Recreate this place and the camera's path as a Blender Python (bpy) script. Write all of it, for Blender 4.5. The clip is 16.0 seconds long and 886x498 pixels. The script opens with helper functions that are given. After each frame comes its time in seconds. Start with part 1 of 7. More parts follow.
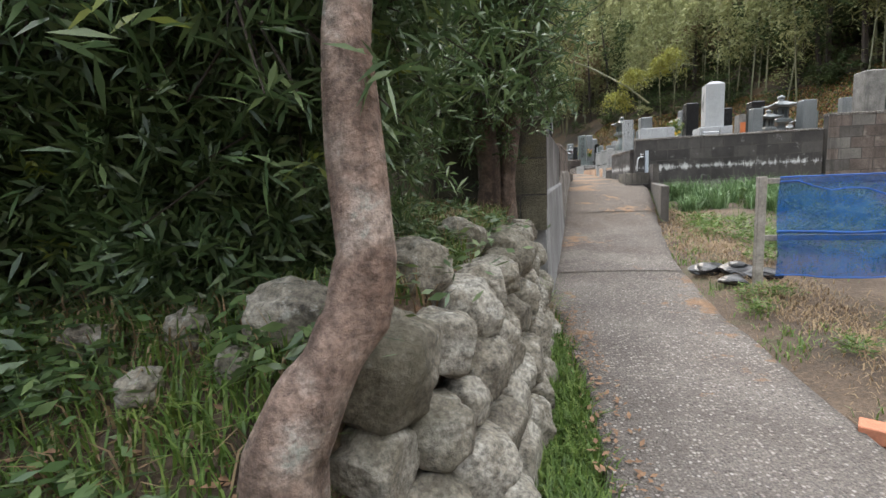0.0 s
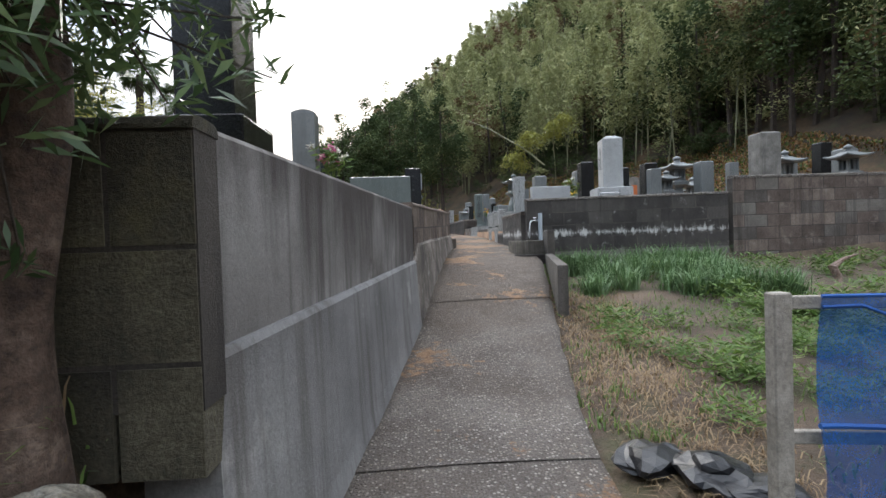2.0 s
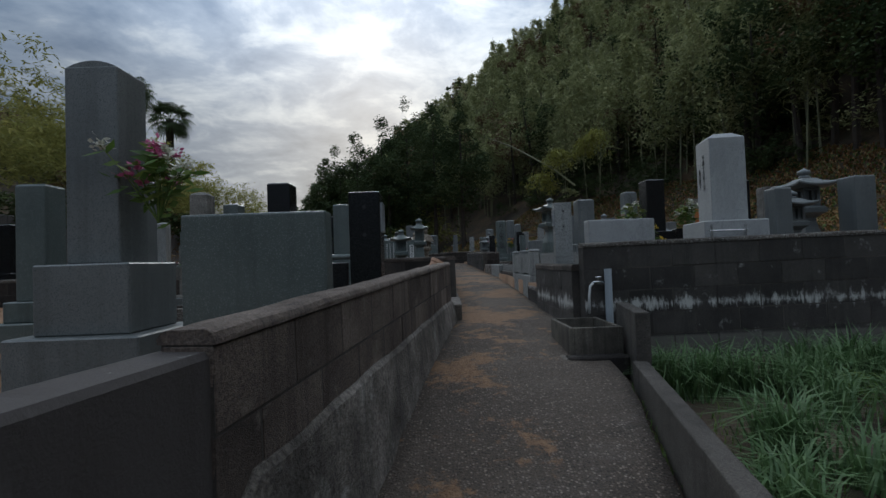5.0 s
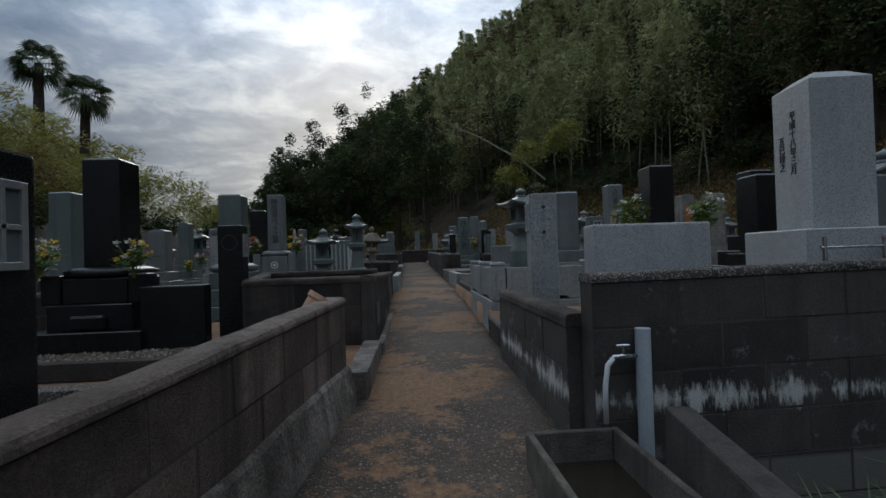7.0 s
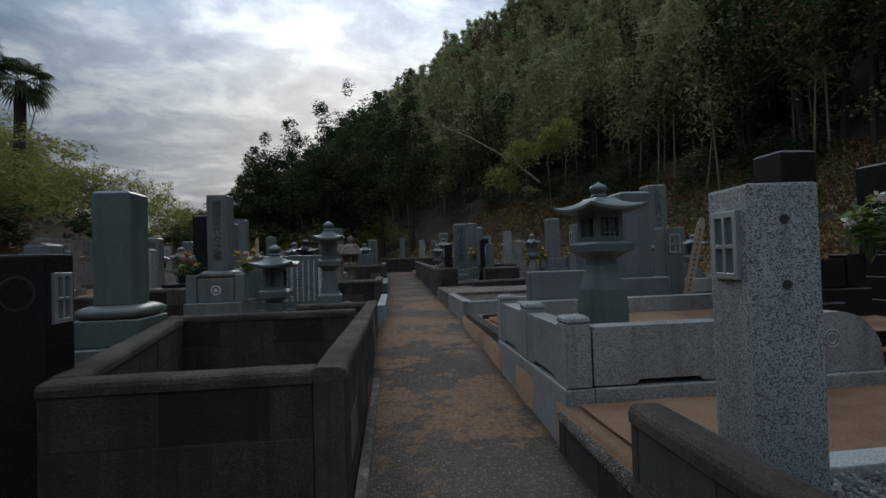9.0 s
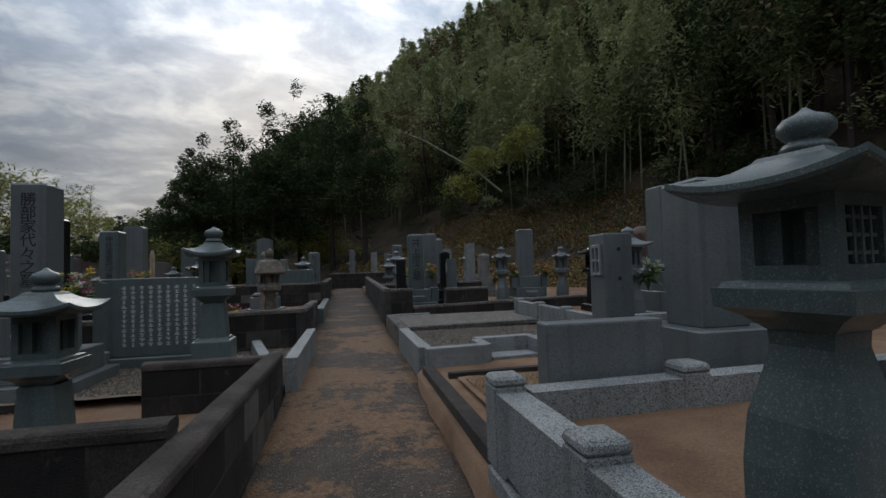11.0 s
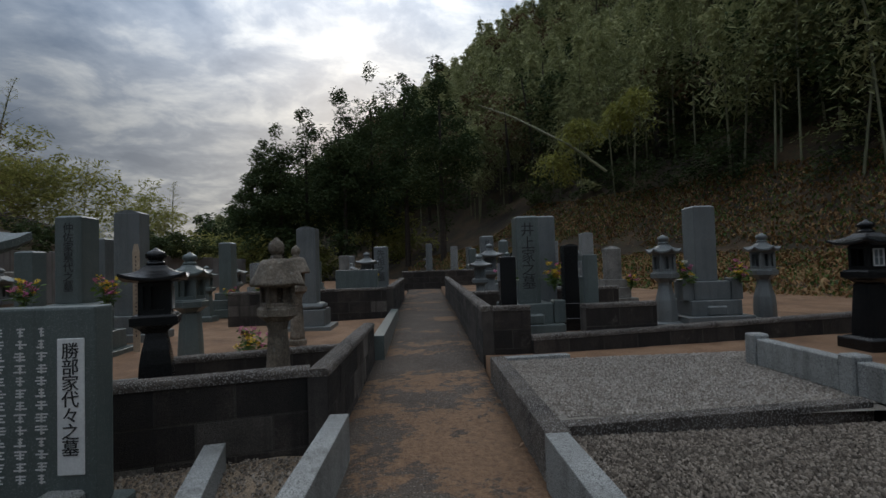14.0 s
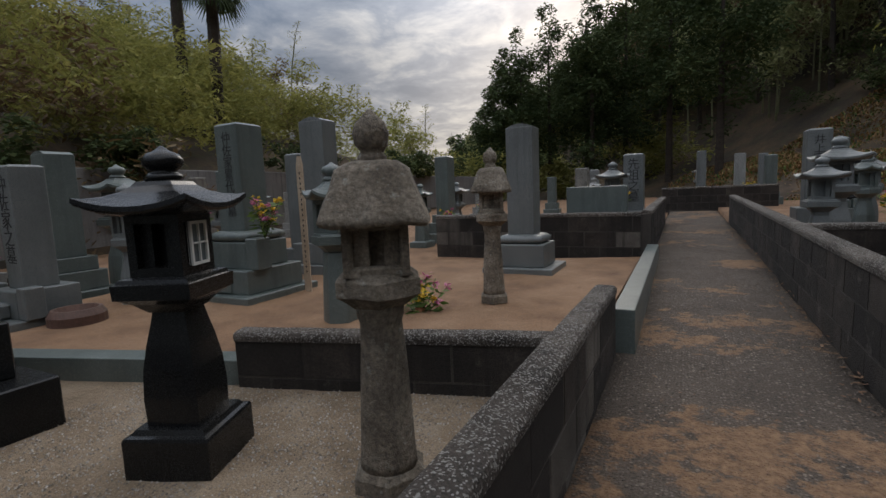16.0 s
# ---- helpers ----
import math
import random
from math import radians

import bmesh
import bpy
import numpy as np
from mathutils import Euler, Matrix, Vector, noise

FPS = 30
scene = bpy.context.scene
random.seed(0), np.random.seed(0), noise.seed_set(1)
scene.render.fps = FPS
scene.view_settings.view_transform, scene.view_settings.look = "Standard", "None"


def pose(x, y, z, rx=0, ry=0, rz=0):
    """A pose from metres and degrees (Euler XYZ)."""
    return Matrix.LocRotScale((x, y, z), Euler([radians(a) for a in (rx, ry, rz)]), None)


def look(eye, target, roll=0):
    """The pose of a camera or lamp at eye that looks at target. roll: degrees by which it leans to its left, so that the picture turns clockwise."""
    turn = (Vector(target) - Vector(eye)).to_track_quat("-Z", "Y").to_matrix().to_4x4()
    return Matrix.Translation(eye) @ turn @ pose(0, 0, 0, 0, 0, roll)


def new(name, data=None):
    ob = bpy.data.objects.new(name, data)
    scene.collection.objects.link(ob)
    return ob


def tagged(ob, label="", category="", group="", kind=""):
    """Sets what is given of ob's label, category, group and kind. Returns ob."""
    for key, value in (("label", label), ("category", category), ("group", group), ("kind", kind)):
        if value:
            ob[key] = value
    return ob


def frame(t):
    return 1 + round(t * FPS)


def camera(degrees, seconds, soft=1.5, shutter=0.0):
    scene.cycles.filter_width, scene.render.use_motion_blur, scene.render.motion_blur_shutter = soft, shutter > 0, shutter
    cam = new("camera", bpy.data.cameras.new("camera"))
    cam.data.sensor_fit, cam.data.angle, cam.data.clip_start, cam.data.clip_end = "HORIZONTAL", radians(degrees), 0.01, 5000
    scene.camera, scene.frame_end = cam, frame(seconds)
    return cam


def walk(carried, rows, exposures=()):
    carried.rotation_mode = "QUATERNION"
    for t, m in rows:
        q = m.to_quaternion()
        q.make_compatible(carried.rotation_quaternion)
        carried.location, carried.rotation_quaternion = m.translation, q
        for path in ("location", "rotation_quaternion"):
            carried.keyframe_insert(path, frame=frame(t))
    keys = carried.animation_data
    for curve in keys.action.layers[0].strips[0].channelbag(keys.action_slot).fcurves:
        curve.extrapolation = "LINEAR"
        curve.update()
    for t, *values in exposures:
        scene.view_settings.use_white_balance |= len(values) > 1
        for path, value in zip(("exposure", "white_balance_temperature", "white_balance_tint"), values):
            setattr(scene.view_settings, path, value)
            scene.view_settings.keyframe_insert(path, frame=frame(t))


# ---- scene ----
# ---------- camera ----------
cam = camera(85.7, 16.0)
METRES, EYE, TILT, LEAN, TURN = 18.5, 1.03, 0.0, 0.0, 7.7
ROWS = [
    (0.0, 0.0, 0.0, 0.0, -0.31, -7.42, 2.36),
    (0.5, 0.0196, 0.0277, 0.002, -8.9, -4.89, 2.15),
    (1.0, 0.032, 0.0603, 0.0044, -10.74, -3.79, 2.03),
    (1.5, 0.0488, 0.0888, 0.007, -11.01, -2.49, 2.06),
    (2.0, 0.0567, 0.1197, 0.0091, -10.94, -1.19, 1.89),
    (2.5, 0.0664, 0.1489, 0.0114, -10.05, -0.2, 1.87),
    (3.0, 0.0722, 0.1781, 0.0163, -7.76, 0.72, 1.94),
    (5.5, 0.1183, 0.3168, 0.0361, -8.37, 1.49, 2.07),
    (6.0, 0.1305, 0.3467, 0.0365, -9.6, 1.33, 1.96),
    (6.5, 0.1394, 0.378, 0.0418, -11.24, 1.02, 1.84),
    (7.0, 0.1486, 0.4043, 0.0466, -11.78, 0.69, 1.78),
    (7.5, 0.155, 0.4343, 0.0511, -10.93, 0.77, 1.74),
    (8.0, 0.1552, 0.4633, 0.0552, -10.02, 0.75, 1.72),
    (8.5, 0.1577, 0.4948, 0.0576, -10.79, 0.79, 1.74),
    (9.0, 0.1589, 0.523, 0.0598, -13.92, 1.11, 1.75),
    (9.5, 0.1712, 0.5507, 0.0606, -17.37, 1.81, 1.76),
    (10.0, 0.1813, 0.5758, 0.0627, -18.39, 2.41, 1.73),
    (12.5, 0.2067, 0.7259, 0.0684, -19.71, 2.02, 1.65),
    (13.0, 0.2154, 0.757, 0.0684, -18.6, 1.76, 1.66),
    (13.5, 0.2196, 0.7907, 0.07, -15.35, 1.71, 1.65),
    (14.0, 0.2201, 0.823, 0.0727, -10.03, 1.95, 1.77),
    (14.5, 0.2229, 0.8572, 0.0742, -0.96, 0.23, 1.99),
    (15.0, 0.2217, 0.8901, 0.074, 9.56, -2.9, 2.25),
    (15.5, 0.2232, 0.9215, 0.0747, 18.33, -5.74, 2.25),
    (16.0, 0.2262, 0.9561, 0.0716, 18.93, -6.83, 2.42),
]
EXPOSURES = [(0.0, 2.45, 7150, 11), (1.0, 2.2, 6850, 10), (2.0, 1.95, 6600, 10), (2.5, 1.55, 6550, 10), (3.0, 1.0, 6500, 10), (3.3, 0.78, 6400, 9), (5.3, 0.05, 6050, 6), (9.0, 0.05, 6050, 6), (10.2, 0.05, 6150, 7), (12.5, 0.1, 6450, 9), (14.0, 0.05, 6400, 8), (15.0, 0.1, 6350, 8), (16.0, 0.6, 6900, 12)]
walk(cam, [(t, pose(0, 0, EYE, TILT, LEAN, TURN) @ pose(METRES * x, METRES * y, METRES * z, 90 + pitch, roll, yaw)) for t, x, y, z, yaw, pitch, roll in ROWS], EXPOSURES)

# ---------- sky and sun ----------
SUN_YAW, SUN_UP = 7.0, 22.0          # degrees left of +y, degrees above the horizon
world = bpy.data.worlds.new("overcast_sky")
scene.world = world
world.use_nodes = True


def build_sky():
    nt = world.node_tree
    nd, ln = nt.nodes, nt.links
    nd.clear()
    out = nd.new("ShaderNodeOutputWorld")
    bg = nd.new("ShaderNodeBackground")
    sky = nd.new("ShaderNodeTexSky")
    sky.sky_type, sky.sun_disc = "NISHITA", False
    sky.sun_elevation, sky.sun_rotation = radians(SUN_UP), radians(-SUN_YAW)
    sky.air_density, sky.dust_density = 1.0, 3.0
    tc = nd.new("ShaderNodeTexCoord")
    sep = nd.new("ShaderNodeSeparateXYZ")
    ln.new(tc.outputs["Generated"], sep.inputs[0])
    up = nd.new("ShaderNodeMath"); up.operation = "MAXIMUM"; up.inputs[1].default_value = 0.0
    ln.new(sep.outputs[2], up.inputs[0])
    add = nd.new("ShaderNodeMath"); add.operation = "ADD"; add.inputs[1].default_value = 0.16
    ln.new(up.outputs[0], add.inputs[0])
    flat = nd.new("ShaderNodeVectorMath"); flat.operation = "DIVIDE"
    comb = nd.new("ShaderNodeCombineXYZ")
    for k in range(3):
        ln.new(add.outputs[0], comb.inputs[k])
    ln.new(tc.outputs["Generated"], flat.inputs[0]); ln.new(comb.outputs[0], flat.inputs[1])
    n1 = nd.new("ShaderNodeTexNoise"); n1.inputs["Scale"].default_value = 3.6; n1.inputs["Detail"].default_value = 8; n1.inputs["Roughness"].default_value = 0.58; n1.inputs["Distortion"].default_value = 0.25
    n2 = nd.new("ShaderNodeTexNoise"); n2.inputs["Scale"].default_value = 0.7; n2.inputs["Detail"].default_value = 3
    ln.new(flat.outputs[0], n1.inputs["Vector"]); ln.new(flat.outputs[0], n2.inputs["Vector"])
    mul = nd.new("ShaderNodeMath"); mul.operation = "MULTIPLY_ADD"; mul.inputs[1].default_value = 0.65
    half = nd.new("ShaderNodeMath"); half.operation = "MULTIPLY"; half.inputs[1].default_value = 0.35
    ln.new(n2.outputs["Fac"], half.inputs[0])
    ln.new(n1.outputs["Fac"], mul.inputs[0]); ln.new(half.outputs[0], mul.inputs[2])
    ramp = nd.new("ShaderNodeValToRGB")
    e = ramp.color_ramp.elements
    e[0].position, e[0].color = 0.40, (0.13, 0.18, 0.262, 1)
    e[1].position, e[1].color = 0.63, (0.52, 0.545, 0.575, 1)
    mid = e.new(0.51); mid.color = (0.24, 0.29, 0.37, 1)
    ln.new(mul.outputs[0], ramp.inputs[0])
    # brighter cloud round the hidden sun
    sd = nd.new("ShaderNodeVectorMath"); sd.operation = "DOT_PRODUCT"
    a, b = radians(SUN_YAW), radians(SUN_UP)
    sd.inputs[1].default_value = (-math.sin(a) * math.cos(b), math.cos(a) * math.cos(b), math.sin(b))
    nrm = nd.new("ShaderNodeVectorMath"); nrm.operation = "NORMALIZE"
    ln.new(tc.outputs["Generated"], nrm.inputs[0]); ln.new(nrm.outputs[0], sd.inputs[0])
    glow = nd.new("ShaderNodeMapRange"); glow.interpolation_type = "SMOOTHSTEP"
    glow.inputs["From Min"].default_value, glow.inputs["From Max"].default_value = 0.86, 1.0
    glow.inputs["To Min"].default_value, glow.inputs["To Max"].default_value = 1.0, 1.55
    ln.new(sd.outputs["Value"], glow.inputs["Value"])
    # an overcast sky is brightest overhead
    zen = nd.new("ShaderNodeMapRange"); zen.interpolation_type = "SMOOTHSTEP"
    zen.inputs["From Min"].default_value, zen.inputs["From Max"].default_value = 0.2, 0.95
    zen.inputs["To Min"].default_value, zen.inputs["To Max"].default_value = 0.58, 3.5
    zs = nd.new("ShaderNodeSeparateXYZ"); ln.new(nrm.outputs[0], zs.inputs[0]); ln.new(zs.outputs[2], zen.inputs["Value"])
    both = nd.new("ShaderNodeMath"); both.operation = "MULTIPLY"
    ln.new(glow.outputs[0], both.inputs[0]); ln.new(zen.outputs[0], both.inputs[1])
    lit = nd.new("ShaderNodeVectorMath"); lit.operation = "SCALE"
    ln.new(ramp.outputs[0], lit.inputs[0]); ln.new(both.outputs[0], lit.inputs["Scale"])
    # the thin cloud overhead is neutral, the low bands are blue-grey
    pale = nd.new("ShaderNodeMapRange"); pale.inputs["From Min"].default_value, pale.inputs["From Max"].default_value = 0.42, 0.75
    ln.new(zs.outputs[2], pale.inputs["Value"])
    warm = nd.new("ShaderNodeMix"); warm.data_type, warm.blend_type = "RGBA", "MULTIPLY"; warm.inputs[7].default_value = (1.10, 1.0, 0.90, 1)
    ln.new(pale.outputs[0], warm.inputs[0]); ln.new(lit.outputs[0], warm.inputs[6])
    dim = nd.new("ShaderNodeVectorMath"); dim.operation = "SCALE"; dim.inputs["Scale"].default_value = 0.05
    ln.new(sky.outputs[0], dim.inputs[0])
    mix = nd.new("ShaderNodeMix"); mix.data_type = "RGBA"; mix.inputs[0].default_value = 0.85
    ln.new(dim.outputs[0], mix.inputs[6]); ln.new(warm.outputs[2], mix.inputs[7])
    ln.new(mix.outputs[2], bg.inputs[0]); bg.inputs[1].default_value = 1.0
    ln.new(bg.outputs[0], out.inputs[0])


build_sky()
sun_data = bpy.data.lights.new("sun", "SUN")
sun_data.energy, sun_data.angle, sun_data.color = 0.5, radians(25), (1.0, 0.96, 0.9)
sun = new("sun", sun_data)
sun.matrix_world = look((-20 * math.sin(radians(SUN_YAW)), 20 * math.cos(radians(SUN_YAW)), 20 * math.tan(radians(SUN_UP))), (0, 0, 0))


# ---------- materials ----------
def ramp_node(nd, stops):
    r = nd.new("ShaderNodeValToRGB")
    el = r.color_ramp.elements
    while len(el) < len(stops):
        el.new(0.5)
    for s, (p, c) in zip(el, stops):
        s.position, s.color = p, (*c, 1)
    return r


def material(name, colors, scale=3.0, grain=60.0, grain_amount=0.25, rough=0.8, bump=0.3, bump_scale=None, streaks=0.0, streak_color=(0.02, 0.02, 0.018),
             speck=0.0, speck_color=(0.02, 0.02, 0.02), speck_scale=250.0, island=0.0, objvar=0.0, stain=0.0, stain_color=(0.5, 0.5, 0.48), stain_scale=2.5, metal=0.0,
             translucent=0.0, moss=0.0, moss_color=(0.06, 0.07, 0.02), spec=0.5):
    m = bpy.data.materials.new(name)
    m.use_nodes = True
    nt = m.node_tree
    nd, ln = nt.nodes, nt.links
    bsdf = nd["Principled BSDF"]
    geo = nd.new("ShaderNodeNewGeometry")
    pos = geo.outputs["Position"]

    def noise_fac(sc, detail=5, rgh=0.6, vec=pos):
        n = nd.new("ShaderNodeTexNoise")
        n.inputs["Scale"].default_value, n.inputs["Detail"].default_value, n.inputs["Roughness"].default_value = sc, detail, rgh
        ln.new(vec, n.inputs["Vector"])
        return n.outputs["Fac"]

    def mixed(a, b, fac, mode="MIX"):
        x = nd.new("ShaderNodeMix"); x.data_type, x.blend_type = "RGBA", mode
        for sock, v in ((x.inputs[0], fac), (x.inputs[6], a), (x.inputs[7], b)):
            if isinstance(v, (int, float)):
                sock.default_value = v
            elif isinstance(v, tuple):
                sock.default_value = (*v, 1)
            else:
                ln.new(v, sock)
        return x.outputs[2]

    def between(fac, lo, hi, top=1.0):
        r = nd.new("ShaderNodeMapRange")
        r.inputs["From Min"].default_value, r.inputs["From Max"].default_value, r.inputs["To Max"].default_value = lo, hi, top
        ln.new(fac, r.inputs["Value"])
        return r.outputs[0]

    n = len(colors)
    base = ramp_node(nd, [(0.3 + 0.4 * i / max(1, n - 1), c) for i, c in enumerate(colors)])
    fac = noise_fac(scale)
    if island:
        mx = nd.new("ShaderNodeMix"); mx.data_type = "FLOAT"; mx.inputs[0].default_value = island
        rr = nd.new("ShaderNodeMapRange"); rr.inputs["To Min"].default_value, rr.inputs["To Max"].default_value = 0.25, 0.75
        ln.new(geo.outputs["Random Per Island"], rr.inputs["Value"])
        ln.new(fac, mx.inputs[2]); ln.new(rr.outputs[0], mx.inputs[3])
        fac = mx.outputs[0]
    if objvar:
        oi = nd.new("ShaderNodeObjectInfo")
        mx = nd.new("ShaderNodeMix"); mx.data_type = "FLOAT"; mx.inputs[0].default_value = objvar
        rr = nd.new("ShaderNodeMapRange"); rr.inputs["To Min"].default_value, rr.inputs["To Max"].default_value = 0.25, 0.75
        ln.new(oi.outputs["Random"], rr.inputs["Value"])
        ln.new(fac, mx.inputs[2]); ln.new(rr.outputs[0], mx.inputs[3])
        fac = mx.outputs[0]
    ln.new(fac, base.inputs[0])
    col = base.outputs[0]
    g = noise_fac(grain, 4, 0.7)
    if grain_amount:
        gr = nd.new("ShaderNodeMapRange")
        gr.inputs["From Min"].default_value, gr.inputs["From Max"].default_value = 0.3, 0.7
        gr.inputs["To Min"].default_value, gr.inputs["To Max"].default_value = 1 - grain_amount, 1 + grain_amount
        ln.new(g, gr.inputs["Value"])
        s = nd.new("ShaderNodeVectorMath"); s.operation = "SCALE"
        ln.new(col, s.inputs[0]); ln.new(gr.outputs[0], s.inputs["Scale"])
        col = s.outputs[0]
    if speck:
        v = nd.new("ShaderNodeTexVoronoi"); v.inputs["Scale"].default_value = speck_scale
        ln.new(pos, v.inputs["Vector"])
        sc = nd.new("ShaderNodeSeparateColor"); ln.new(v.outputs["Color"], sc.inputs[0])
        col = mixed(col, speck_color, between(sc.outputs[0], 1 - speck, 1 - speck + 0.08))
    if stain:
        col = mixed(col, stain_color, between(noise_fac(stain_scale, 7, 0.72), 0.62 - 0.1 * stain, 0.70, min(1.0, stain + 0.3)))
    if moss:
        col = mixed(col, moss_color, between(noise_fac(1.7, 6, 0.7), 0.60 - 0.15 * moss, 0.72, 0.9))
    if streaks:
        mp = nd.new("ShaderNodeMapping"); mp.inputs["Scale"].default_value = (9, 9, 0.35)
        ln.new(pos, mp.inputs["Vector"])
        col = mixed(col, streak_color, between(noise_fac(1.0, 6, 0.65, mp.outputs[0]), 0.50, 0.68, streaks))
    ln.new(col, bsdf.inputs["Base Color"])
    bsdf.inputs["Metallic"].default_value = metal
    bsdf.inputs["Specular IOR Level"].default_value = spec
    rg = nd.new("ShaderNodeMapRange")
    rg.inputs["To Min"].default_value, rg.inputs["To Max"].default_value = max(0.03, rough - 0.12), min(1.0, rough + 0.12)
    ln.new(g, rg.inputs["Value"]); ln.new(rg.outputs[0], bsdf.inputs["Roughness"])
    if bump:
        b = nd.new("ShaderNodeBump"); b.inputs["Strength"].default_value, b.inputs["Distance"].default_value = bump, 0.02
        ln.new(noise_fac(bump_scale or grain, 6, 0.7), b.inputs["Height"]); ln.new(b.outputs[0], bsdf.inputs["Normal"])
    if translucent:
        tr = nd.new("ShaderNodeBsdfTranslucent"); ln.new(col, tr.inputs[0])
        mx = nd.new("ShaderNodeMixShader"); mx.inputs[0].default_value = translucent
        ln.new(bsdf.outputs[0], mx.inputs[1]); ln.new(tr.outputs[0], mx.inputs[2])
        ln.new(mx.outputs[0], nd["Material Output"].inputs[0])
    return m


